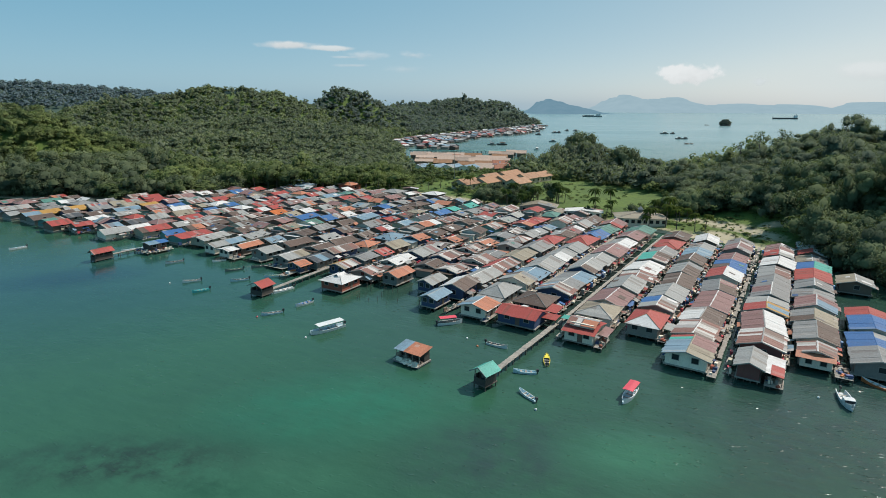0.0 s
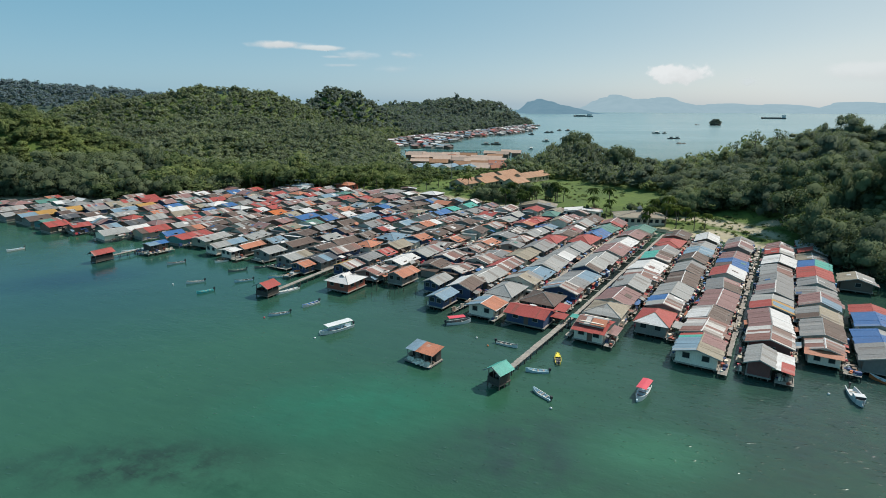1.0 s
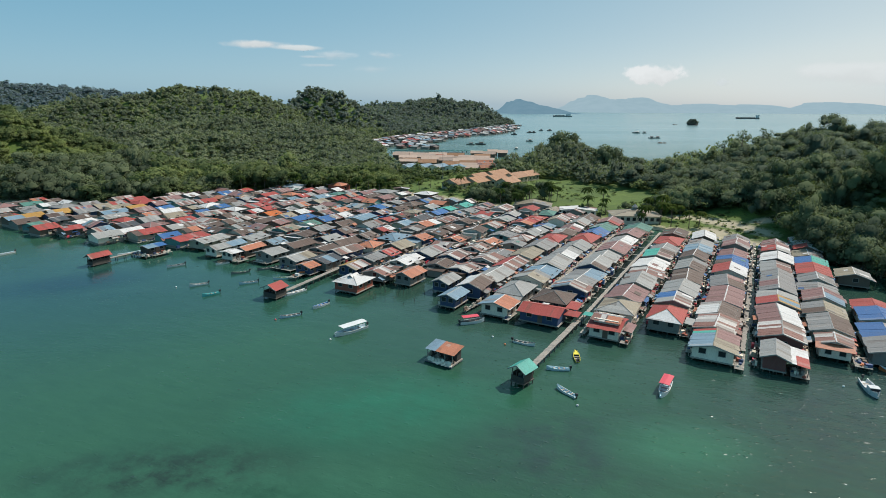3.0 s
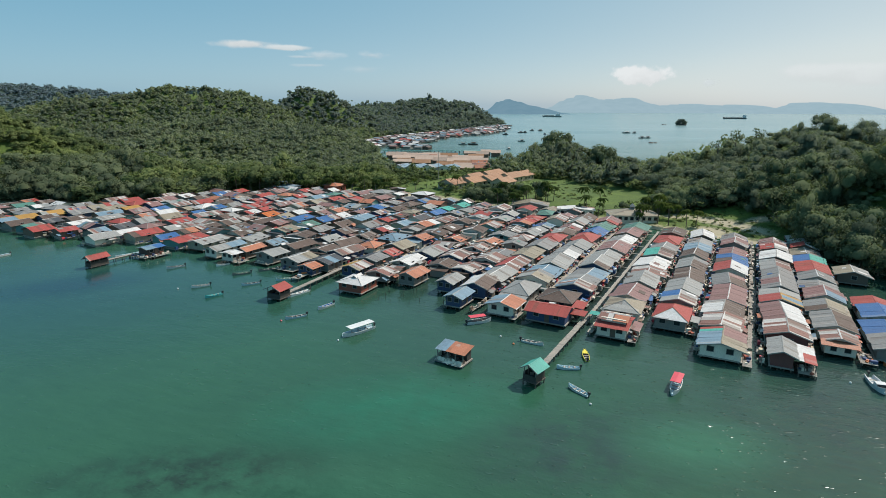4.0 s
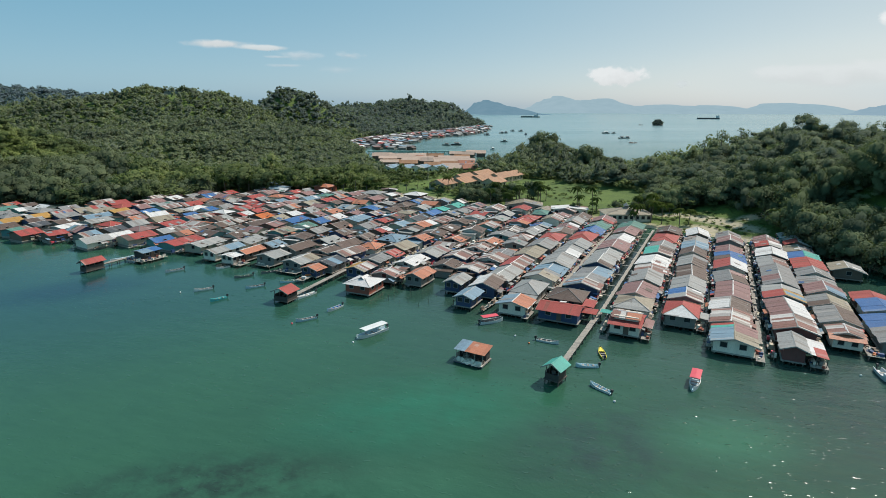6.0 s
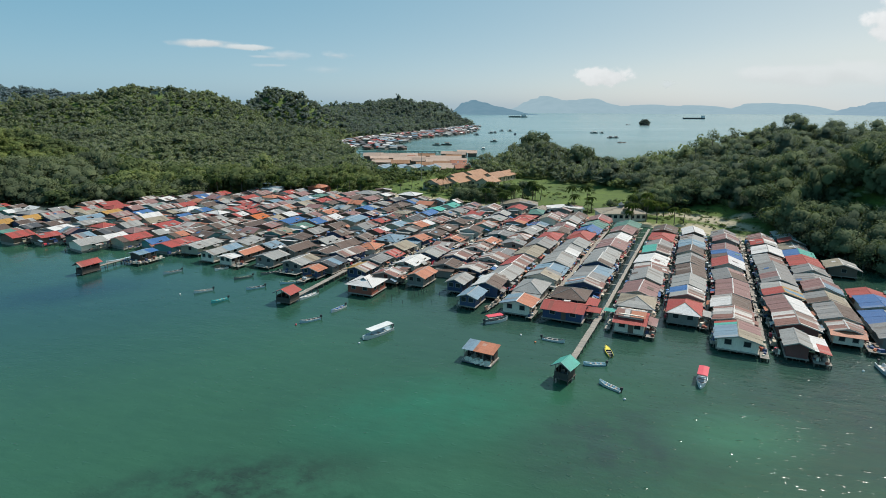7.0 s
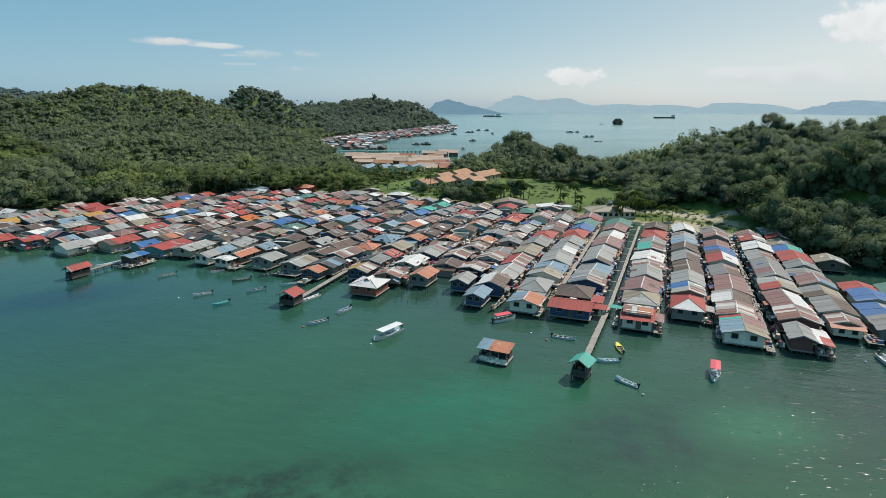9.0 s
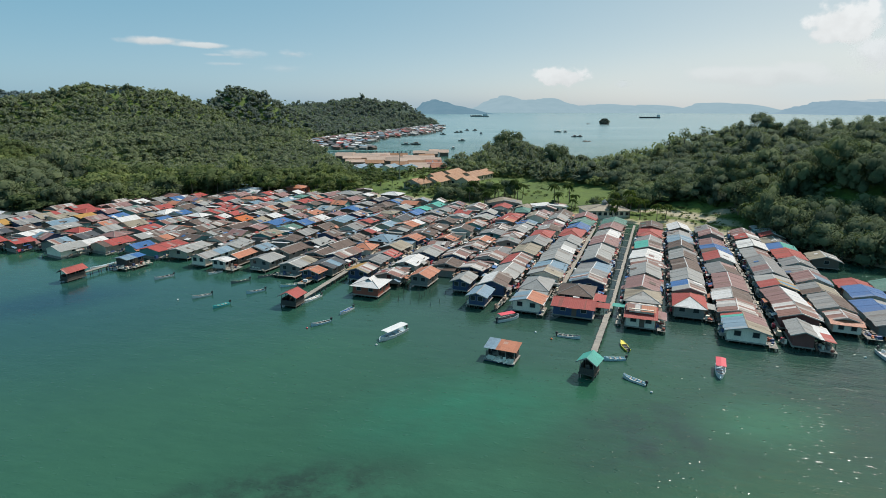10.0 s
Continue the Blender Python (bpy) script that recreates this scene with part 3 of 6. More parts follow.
foot = rng.uniform(-178, -152, 400)  # ragged edge between the darker and the sunlit leaf copy
grove("mangrove_wood", "dark green mangrove wood behind the village houses", LEAF, CLOSE,
      spots(-420, -150, 258, 335, 6.3, lambda X, Y: (X > -0.98 * Y - 50) & (X < foot[(Y * 5).astype(int) % 400]) & ~knoll(X, Y)), (6, 18), (8, 16))
grove("lower_forest", "dense bright green tropical forest at the foot of the hill", LEAF_SUN, NEAR,
      spots(-180, -30, 258, 335, 6.3, lambda X, Y: (X >= foot[(Y * 5).astype(int) % 400]) & ((X < -60) | (Y > 305))), (6, 18), (8, 16))
grove("slope_forest", "dense green tropical forest over the long hillside", LEAF_MID, MIDDLE,
      spots(-520, -38, 335, 560, 6.1, lambda X, Y: (X > -0.92 * Y - 60) & ~knoll(X, Y)), (5.5, 13), (7, 12))
grove("upper_forest", "green tropical forest up to the hill crest", LEAF_MID, FAR,
      spots(-720, 30, 560, 830, 6.6, lambda X, Y: (X > -0.9 * Y - 40)), (7.5, 12), (8, 13))
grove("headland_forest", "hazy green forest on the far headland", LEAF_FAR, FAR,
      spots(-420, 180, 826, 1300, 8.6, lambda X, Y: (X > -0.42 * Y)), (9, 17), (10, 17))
grove("distant_ridge_forest", "dark forest on the distant ridge, blue-green with haze", LEAF_HAZE, FAR,
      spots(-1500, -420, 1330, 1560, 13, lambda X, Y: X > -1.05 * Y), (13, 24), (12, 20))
grove("shrubs", "low bright green scrub round the clearings", LEAF_SUN, MIDDLE,
      spots(-48, 116, 176, 400, 5.0, lambda X, Y: (rng.uniform(size=X.shape) < 0.75) & (((X - 66) / 24) ** 2 + ((Y - 284) / 48) ** 2 > 1)), (3, 8), (2.5, 7), 0.3)

thin = rng.uniform(-1, 1, (32, 2)) * (18, 15) + (100, 204)
more = rng.uniform(-1, 1, (60, 2)) * (24, 42) + (62, 285)
thin = np.concatenate([thin, more, rng.uniform(-1, 1, (60, 2)) * (30, 26) + (-16, 300), rng.uniform(-1, 1, (90, 2)) * (36, 30) + (26, 268)])
grove("tussocks", "low green bushes and grass tussocks on the clearings", LEAF_SUN, FAR, (thin[:, 0], thin[:, 1], ground(thin[:, 0], thin[:, 1])), (1.2, 4), (0.8, 2.0), 0.3)

weedy = np.concatenate([rng.uniform(-1, 1, (140, 2)) * (20, 17) + (99, 204), rng.uniform(-1, 1, (40, 2)) * (12, 8) + (86, 219)])
grove("beach_scrub", "patchy low scrub and dry grass on the sand", LEAF_SUN, FAR, (weedy[:, 0], weedy[:, 1], ground(weedy[:, 0], weedy[:, 1])), (0.7, 2.4), (0.4, 1.2), 0.1)

# ---- the village on stilts ----
# village axes: x runs along the front, y from the open water to the shore
AXIS = Matrix.Rotation(radians(-30.33), 4, "Z")


def at_village(v, u, z=0.0, turn=0.0):
    return AXIS @ pose(v, u, z, 0, 0, turn)


def post_mesh(h):
    return kept(("post", h), lambda: Build().tube((0, 0, -1.2), (0, 0, h), 0.11, 0.1, 6).mesh("post", DARK_WOOD))


def window_mesh(w, h):
    def make():
        m = Build()
        a, c = w / 2 + 0.09, w / 2
        rings = [[(-a, 0.0, -0.09), (a, 0.0, -0.09), (a, 0.0, h + 0.09), (-a, 0.0, h + 0.09)], [(-a, -0.06, -0.09), (a, -0.06, -0.09), (a, -0.06, h + 0.09), (-a, -0.06, h + 0.09)],
                 [(-c, -0.06, 0), (c, -0.06, 0), (c, -0.06, h), (-c, -0.06, h)], [(-c, -0.02, 0), (c, -0.02, 0), (c, -0.02, h), (-c, -0.02, h)]]
        fs = [(o * 4 + i, o * 4 + (i + 1) % 4, o * 4 + 4 + (i + 1) % 4, o * 4 + 4 + i) for o in range(3) for i in range(4)]
        m.add([p for r in rings for p in r], fs)
        m.f.append((12, 13, 14, 15)), m.k.append(1)
        return m.mesh("window", FRAME, GLASS)
    return kept(("window", w, h), make)


def door_mesh():
    def make():
        m = Build()
        m.box(-0.45, -0.06, 0, 0.45, 0, 1.95), m.box(-0.52, -0.03, 0, -0.45, 0, 2.02), m.box(0.45, -0.03, 0, 0.52, 0, 2.02)
        m.box(0.3, -0.1, 0.95, 0.36, -0.06, 1.05)
        return m.mesh("door", WALL["brown"])
    return kept("door", make)


FASCIA = plaster("weathered_white_fascia", (0.36, 0.34, 0.31), 0.7, 0.4, False)


def sheet_mesh(run, drop, wide, key):
    def make():
        m = Build()
        m.slab((0, -wide / 2, 0), (run, -wide / 2, -drop), (run, wide / 2, -drop), (0, wide / 2, 0), 0.025)
        return m.mesh("roof_sheet", ROOF[key])
    return kept(("sheet", round(run, 2), round(drop, 2), round(wide, 2), key), make)


def patch_run(r, n, key, section=None, often=0.2, renewed="wllRggbmc"):
    """The colour of each of n sheets: one colour, at times with a stretch renewed in another; or the sections given (from, to, colour)."""
    keys = [key] * n
    if section:
        for f0, f1, k in section:
            for i in range(n):
                if f0 <= (i + 0.5) / n < f1:
                    keys[i] = k
    elif r.random() < often and key not in "TqpR":
        k = r.randint(2, max(2, n // 2))
        a = r.choice((0, n - k, r.randint(0, n - k)))
        keys[a:a + k] = [r.choice(renewed)] * k
    return keys


def gable_roof(thing, r, w, l, ze, zr, left, right, tier, over=0.7, end=0.5, sections=(None, None)):
    """Two slopes of corrugated sheets on battens, and a ridge cap."""
    L = l + 2 * end
    for s, key in ((-1, left), (1, right)):
        run = w / 2 + over
        drop = zr - ze
        n = max(3, round(L / (1.15 if key != "R" else 0.95)))
        wide = L / n
        if tier == 0:
            m = Build()
            for i in range(5):
                x = run * (0.08 + 0.21 * i)
                m.box(s * x - 0.03, -L / 2 + 0.06, -drop * x / run - 0.1, s * x + 0.03, L / 2 - 0.06, -drop * x / run - 0.03)
            slope = part("roof_slope", m.mesh("roof_slope", WOOD), thing, at=pose(0, 0, zr))
            for i, k in enumerate(patch_run(r, n, key, sections[(s + 1) // 2])):
                part("roof_sheet", sheet_mesh(s * run * r.choice((1, 1, 1.04)), drop * 1.0, wide + 0.05, k), slope,
                     at=pose(0, -L / 2 + wide * (i + 0.5), r.choice((0, 0.012, 0.024)), r.uniform(-0.5, 0.5), 0, r.uniform(-0.4, 0.4)))
        else:
            # one skin whose sheets step up and down and end unevenly at the eave
            m, T = Build(), []
            keys = patch_run(r, n, key, sections[(s + 1) // 2], *((0.34, "wwllRRgbmmcr") if tier == 2 else ()))
            used = sorted(set(keys), key=keys.index)
            for i in range(n):
                e, dz = r.uniform(-0.05, 0.16), r.choice((0, 0.02, 0.04))
                for y in (-L / 2 + wide * i, -L / 2 + wide * (i + 1) - 0.002):
                    x1, z1 = s * (run + e), -drop * (run + e) / run
                    T.append(((0, y, dz), (x1, y, z1 + dz)))
            V = [p for t in T for p in t] + [(p[0], p[1], p[2] - 0.04) for t in T for p in t]
            k2, F = len(T) * 2, []
            for i in range(len(T) - 1):
                q = (2 * i, 2 * i + 1, 2 * i + 3, 2 * i + 2)
                F.append(q if s > 0 else q[::-1])
                F.append(tuple(k2 + j for j in (q[::-1] if s > 0 else q)))
                F += [(2 * i, 2 * i + 2, k2 + 2 * i + 2, k2 + 2 * i), (2 * i + 1, k2 + 2 * i + 1, k2 + 2 * i + 3, 2 * i + 3)]
            F += [(0, k2, k2 + 1, 1), (k2 - 2, k2 - 1, 2 * k2 - 1, 2 * k2 - 2)]
            m.add(V, F)
            m.k = [used.index(keys[min(n - 1, (f[0] % k2) // 4)]) for f in F]
            # odd sheets laid over leaks
            for _ in range(r.choice((0, 0, 0, 0, 1) if tier < 2 else (0, 0, 1, 1, 2)) if key not in "qpT" else 0):
                x0, y0 = r.uniform(0.1, run - 1.2), r.uniform(-L / 2 + 0.2, L / 2 - 1.6)
                x1, y1 = min(run, x0 + r.uniform(0.8, 2.4)), min(L / 2, y0 + r.uniform(0.7, 2.0))
                k = r.choice("wlgbbmRrBct" if r.random() < 0.5 else "lgbw")
                used.append(k)
                m.slab(*[(s * x, y, -drop * x / run + 0.075) for x, y in ((x0, y0), (x1, y0), (x1, y1), (x0, y1))], 0.03, len(used) - 1)
            part("roof_slope", m.mesh("roof_slope", *[ROOF[k] for k in used]), thing, at=pose(0, 0, zr), label=ROOF_WORDS[key] + " corrugated metal sheets" if left != right else "")
    m = Build()
    Y0, Y1 = -L / 2 - 0.03, L / 2 + 0.03
    m.add([(x, y, z - t) for t in (0, 0.02) for y in (Y0, Y1) for x, z in ((-0.14, -0.02), (0, 0.06), (0.14, -0.02))],
          [(0, 1, 4, 3), (1, 2, 5, 4), (7, 6, 9, 10), (8, 7, 10, 11), (0, 6, 7, 1), (1, 7, 8, 2), (3, 4, 10, 9), (4, 5, 11, 10), (0, 3, 9, 6), (2, 8, 11, 5)])
    part("ridge_cap", m.mesh("ridge_cap", ROOF[r.choice("wll") if right in "wlgRcobmd" else right]), thing, at=pose(0, 0, zr))
    if tier < 2:
        X, y0, y1, d = w / 2 + over + 0.04, -L / 2 - 0.06, -L / 2 - 0.02, zr - ze
        V = [(-X, y, -d + dz) for y in (y0, y1) for dz in (-0.16, 0.05)] + [(0, y, dz) for y in (y0, y1) for dz in (-0.16, 0.07)] + [(X, y, -d + dz) for y in (y0, y1) for dz in (-0.16, 0.05)]
        F = [(0, 4, 5, 1), (4, 8, 9, 5), (2, 3, 7, 6), (6, 7, 11, 10), (1, 5, 7, 3), (5, 9, 11, 7), (0, 2, 6, 4), (4, 6, 10, 8), (0, 1, 3, 2), (8, 10, 11, 9)]
        part("fascia", Build().add(V, F).mesh("fascia", FASCIA), thing, at=pose(0, 0, zr))


def hip_roof(thing, w, l, ze, zr, key, over=0.6, front=None, gablet=False):
    X, Y = w / 2 + over, l / 2 + over
    ry = max(0.0, Y - X * 0.95)
    m = Build()
    for pts, k in (((( -X, -Y), (X, -Y)), 1 if front else 0), (((X, Y), (-X, Y)), 0)):
        s = -1 if pts[0][1] < 0 else 1
        m.tri((*pts[0], ze), (*pts[1], ze), (0, s * ry, zr), 0.04, k)
    for s in (-1, 1):
        m.slab((s * X, s * -Y, ze), (s * X, s * Y, ze), (0, s * ry, zr), (0, -s * ry - 0.001 * s, zr), 0.04)
    part("roof", m.mesh("roof", ROOF[key], ROOF[front or key]), thing)
    m = Build()
    for sx in (-1, 1):
        for sy in (-1, 1):
            m.tube((sx * X, sy * Y, ze + 0.03), (0, sy * ry, zr + 0.03), 0.07, 0.07, 5)
    part("ridge_cap", m.mesh("ridge_cap", ROOF["l" if key not in "rR" else "o"]), thing)
    if gablet:
        m = Build()
        m.slab((-1.2, -1.5, zr - 0.6), (0, -1.5, zr + 0.35), (0, 1.5, zr + 0.35), (-1.2, 1.5, zr - 0.6), 0.03)
        m.slab((0, -1.5, zr + 0.35), (1.2, -1.5, zr - 0.6), (1.2, 1.5, zr - 0.6), (0, 1.5, zr + 0.35), 0.03)
        part("gablet", m.mesh("gablet", ROOF[key]), thing)


def house(v, u, w, l, left, right, tier, wall, r, hip=False, floor=0.7, tall=2.15, rise=1.05, turn=0.0, front=None, gablet=False, m=None, label=None, group="stilt houses of the village", sections=(None, None), plain=False, annex=None):
    words = {"navy": "navy blue", "grey": "weathered grey", "pink": "dark maroon"}.get(wall, wall)
    roof_words = ROOF_WORDS[right] if left == right else f"{ROOF_WORDS[left]} and {ROOF_WORDS[right]}"
    thing = empty("stilt_house", m or at_village(v, u, 0, turn), label or f"stilt house, {roof_words} metal roof, {words} walls" if left == right else f"stilt house, {roof_words} roof, {words} walls", "house", group)
    ze, zr = floor + tall, floor + tall + rise
    X, Y = w / 2, l / 2
    b = Build()
    top = zr - (rise + 0.18) * X / (X + 0.7) - 0.09  # wall plate, just under the slope
    if hip:
        b.box(-X, -Y, floor, X, Y, ze - 0.12)
    else:
        b.add([(-X, -Y, floor), (X, -Y, floor), (X, -Y, top), (0, -Y, zr - 0.13), (-X, -Y, top), (-X, Y, floor), (X, Y, floor), (X, Y, top), (0, Y, zr - 0.13), (-X, Y, top)],
              [(0, 1, 2, 3, 4), (6, 5, 9, 8, 7), (1, 6, 7, 2), (5, 0, 4, 9), (2, 7, 8, 3), (4, 3, 8, 9), (0, 5, 6, 1)])
    part("wall", b.mesh("wall", WALL[wall]), thing)
    b = Build().box(-X - 0.25, -Y - 0.3, floor - 0.18, X + 0.25, Y + 0.3, floor - 0.004)
    if tier == 2:
        b.box(-X, -Y, -0.8, X, Y, floor - 0.184)
    if tier < 2:
        for x in (-X * 0.9, 0, X * 0.9):
            b.box(x - 0.08, -Y - 0.2, floor - 0.4, x + 0.08, Y + 0.2, floor - 0.184)
    part("deck", b.mesh("deck", WOOD), thing)
    if hip:
        hip_roof(thing, w, l, ze - 0.1, zr, left, front=front, gablet=gablet)
    else:
        gable_roof(thing, r, w, l, ze - 0.18, zr, left, right, tier, sections=sections)
    pm = post_mesh(round(floor - 0.1, 1))
    nx, ny = ((4, 3), (3, 2), (0, 0))[tier]
    for i in range(nx):
        for j in range(ny):
            if tier < 2 or j == 0:
                part("post", pm, thing, at=pose(-X + 0.15 + (w - 0.3) * i / max(1, nx - 1), -Y + 0.1 + (l - 0.2) * j / max(1, ny - 1), 0))
    win = window_mesh(1.1, 0.95)
    if tier == 0:
        for x in (-X * 0.5, X * 0.45) if wall not in ("dark", "pink") else ():
            part("window", win, thing, at=pose(x, -Y, floor + 1.0))
        part("door", door_mesh(), thing, at=pose(X, 0.3, floor, 0, 0, 90))
    if tier < 2:
        part("window", win, thing, at=pose(X, -Y * 0.5, floor + 1.0, 0, 0, 90))
        part("window", win, thing, at=pose(X, Y * 0.55, floor + 1.0, 0, 0, 90))
    if tier == 1:
        part("window", win, thing, at=pose(0.3, -Y, floor + 1.0))
    if tier == 2:
        part("window", win, thing, at=pose(X, 0, floor + 1.0, 0, 0, 90))
    if annex:
        s, far, key = annex
        x0, x1 = -X + r.uniform(0, 1.4), X - r.uniform(0, 1.4)
        y0, y1 = s * (Y + 0.1), s * (Y + far)
        za, zb = ze - 0.1 - r.uniform(0, 0.3), ze - 0.35 - r.uniform(0, 0.3)
        lo, hi = min(y0, y1), max(y0, y1)
        part("annex_wall", Build().box(x0, lo, -0.6, x1, hi - 0.05, min(za, zb) - 0.05).mesh("annex_wall", WALL[r.choice(("brown", "grey", "white", "teal"))]), thing)
        b = Build()
        ends = (za, zb) if r.random() < 0.5 else (zb, za)
        if s > 0:
            ends = ends[::-1]
        b.slab((x0 - 0.4, lo - 0.2, ends[0]), (x1 + 0.4, lo - 0.2, ends[0]), (x1 + 0.4, hi + 0.3, ends[1]), (x0 - 0.4, hi + 0.3, ends[1]), 0.04)
        part("annex_roof", b.mesh("annex_roof", ROOF[key]), thing, ROOF_WORDS[key] + " sheet roof of the annex")
    # lean-to over the side gangway
    if not plain and not hip and r.random() < (0.7 if tier == 0 else 0.4):
        s = r.choice((-1, 1))
        y0 = r.uniform(-Y, Y - 3.2)
        y1 = y0 + r.uniform(2.2, 3.2)
        key = r.choice("RRgbwmlo")
        b = Build()
        b.slab((s * (X + 0.2), y0, ze - 0.35), (s * (X + 1.5), y0, ze - 0.75), (s * (X + 1.5), y1, ze - 0.75), (s * (X + 0.2), y1, ze - 0.35), 0.03)
        part("awning", b.mesh("awning", ROOF[key]), thing, "lean-to awning of corrugated metal sheets")
        b = Build()
        b.box(s * (X + 1.4) - 0.05, y0 + 0.1, floor - 0.5, s * (X + 1.4) + 0.05, y0 + 0.2, ze - 0.74)
        part("awning_post", b.mesh("awning_post", DARK_WOOD), thing)
    # porch roof at one end
    if not plain and not hip and tier < 2 and r.random() < 0.4:
        s, x0 = r.choice((-1, 1)), r.uniform(-X, 0.2)
        x1 = min(X, x0 + r.uniform(2.2, 4.2))
        key = r.choice("RRgbwmlot")
        b = Build()
        y0, y1 = s * (Y + 0.35), s * (Y + 1.6)
        b.slab((x0, y0, ze - 0.25), (x1, y0, ze - 0.25), (x1, y1, ze - 0.6), (x0, y1, ze - 0.6), 0.03)
        part("porch_roof", b.mesh("porch_roof", ROOF[key]), thing, "low porch roof of corrugated metal sheets")
    return thing


# rows of houses from the front to the shore: place along the front at the water and at the shore, where the row begins, width of its houses,
# then house by house the roof (left and right slope) and where the house ends
ROWS = [
    (15.9, 15.9, 112.0, 7.6, "g121 B130 B139.5 r146.7"),
    (6.4, 6.2, 118.4, 7.3, "gb129.2 gy137.4 mc146.6 g154 g161.1 r173.2 BT184 yg192.4 rw203.5 w212.9"),
    (-2.1, -2.1, 109.6, 7.1, "R118 mw129.5 rY135 l140.4 g151.4 g160.9 lR172.5 w183.4 rw191.3 m200.7"),
    (-12.8, -13.2, 109.2, 7.0, "R118.1 wb126.7 m140.4 gb151.1 rw161.5 B173.1 m183.1 m192.4 g203.2"),
    (-22.4, -22.4, 119.4, 7.0, "BR127.3 l138.9 b150.3 lb161.7 b171.3 c181.6 l190 w201.3"),
    (-32.4, -31.6, 108.6, 7.4, "y118 m128.4 l140 R148 w158.5 Tb168.7 g177.8 r189.7 b201.2"),
    (-45.3, -44.9, 118.0, 7.6, "cR124.2 g138.6 l149.3 l158.8 m171.9 lw182.5 m192.9 t205.9"),
    (-56.2, -56.0, 119.5, 7.6, "ly127 c135.6 l147.3 lw158.4 l167.6 r179.3 B189.7 t199.7 m210"),
    (-66.0, -65.0, 107.8, 6.6, "wb117 l128 rR140 y151 g162 r174 lb183 m192 l202 b214"),
    (-74.4, -73.8, 117.4, 7.2, "R129 R141 g151 g159 R169 l182 Bc194 y206 m216 d224"),
    (-83.2, -82.2, 118.6, 6.8, "b129 R140 R151 o162 g170 b181 ro193 r204 t214 y224"),
    (-93.6, -92.4, 105.9, 6.9, "R116 w129 l140 R150 o161 b173 om184 l195 l207 r220"),
    (-103.8, -102.8, 116.0, 7.4, "dg124 gr131 ly142 o152 b162 b173 b183 l192 r203 l217"),
    (-114.2, -112.3, 116.5, 7.4, "wR128 o140 c152 b162 o173 R186 g196 g204 m212 wm219"),
    (-122.2, -121.3, 115.0, 7.2, "b125 b138 b149 bw159 c171 d183 B194 T206 T215 b222"),
    (-131.6, -130.3, 115.0, 7.4, "lb127 l138 b149 g162 r172 c182 y192 l204 o213 g221"),
    (-141.8, -139.8, 116.0, 7.4, "c125 b137 g149 t159 c171 lo183 b194 b206 B216 b224"),
    (-151.0, -149.8, 116.0, 7.4, "l128 y139 t150 B161 w172 m183 B194 g205 d219"),
    (-161.4, -159.8, 104.8, 7.4, "l118 b129 m138 m148 B159 wm170 o182 l193 o203 wm215 w227"),
    (-170.2, -169.8, 103.0, 7.4, "r117 b127 b137 o147 y158 w169 l177 m186 lb194 r204 m217"),
    (-179.2, -178.8, 104.8, 7.0, "wB113 o121 b131 b139 R148 O158 w168 o178 y189 r201 o212 m226"),
    (-187.8, -187.8, 101.6, 7.2, "r114 l126 o137 b147 w157 r167 m177 g187 c199 t211 l222"),
    (-196.4, -196.8, 93.8, 8.0, "l103 w112 m122 r134 Y146 w156 r166 r177 c188 r200 m212 w219"),
    (-205.7, -205.8, 98.0, 7.4, "c107 d116 l126 y136 B146 B157 y168 r179 g190 o200 r211 wm218"),
    (-215.6, -214.8, 93.0, 7.6, "r102 m111 r121 o131 w140 y150 w160 b171 l182 r193 wm205 w213"),
    (-225.2, -224.8, 90.0, 7.8, "r100 w111 l123 m135 B144 r155 r166 o175 m185 b195 r207"),
    (-234.7, -234.8, 92.0, 7.8, "t100 d107 b118 c130 Y140 m150 l161 lb171 B182 lb187 r197"),
    (-243.7, -243.8, 92.0, 7.8, "b103 lb114 g126 y138 r150 m162 w172 b181 m190"),
    (-250.2, -250.8, 92.0, 7.8, "Y107 Y116 m125 y132 r140 r149 m159 R169 m179 r183"),
    (-260.7, -261.3, 90.0, 7.8, "l104 g115 g125 R137 R150"),
    (-271.2, -271.8, 90.0, 7.8, "l104 g114 l123 w131"),
    (-281.2, -281.8, 92.0, 7.8, "b102 m112 t121 b129"),
    (-291.7, -292.3, 90.0, 7.8, "b100 wm110 b120 o127"),
]


def split_row(v0, v1, u0, w, roofs):
    houses = [(t.rstrip("0123456789."), float(t.lstrip("abcdefghijklmnopqrstuvwxyzBORTY"))) for t in roofs.split()]
    return v0, v1, u0, houses[-1][1], w, houses


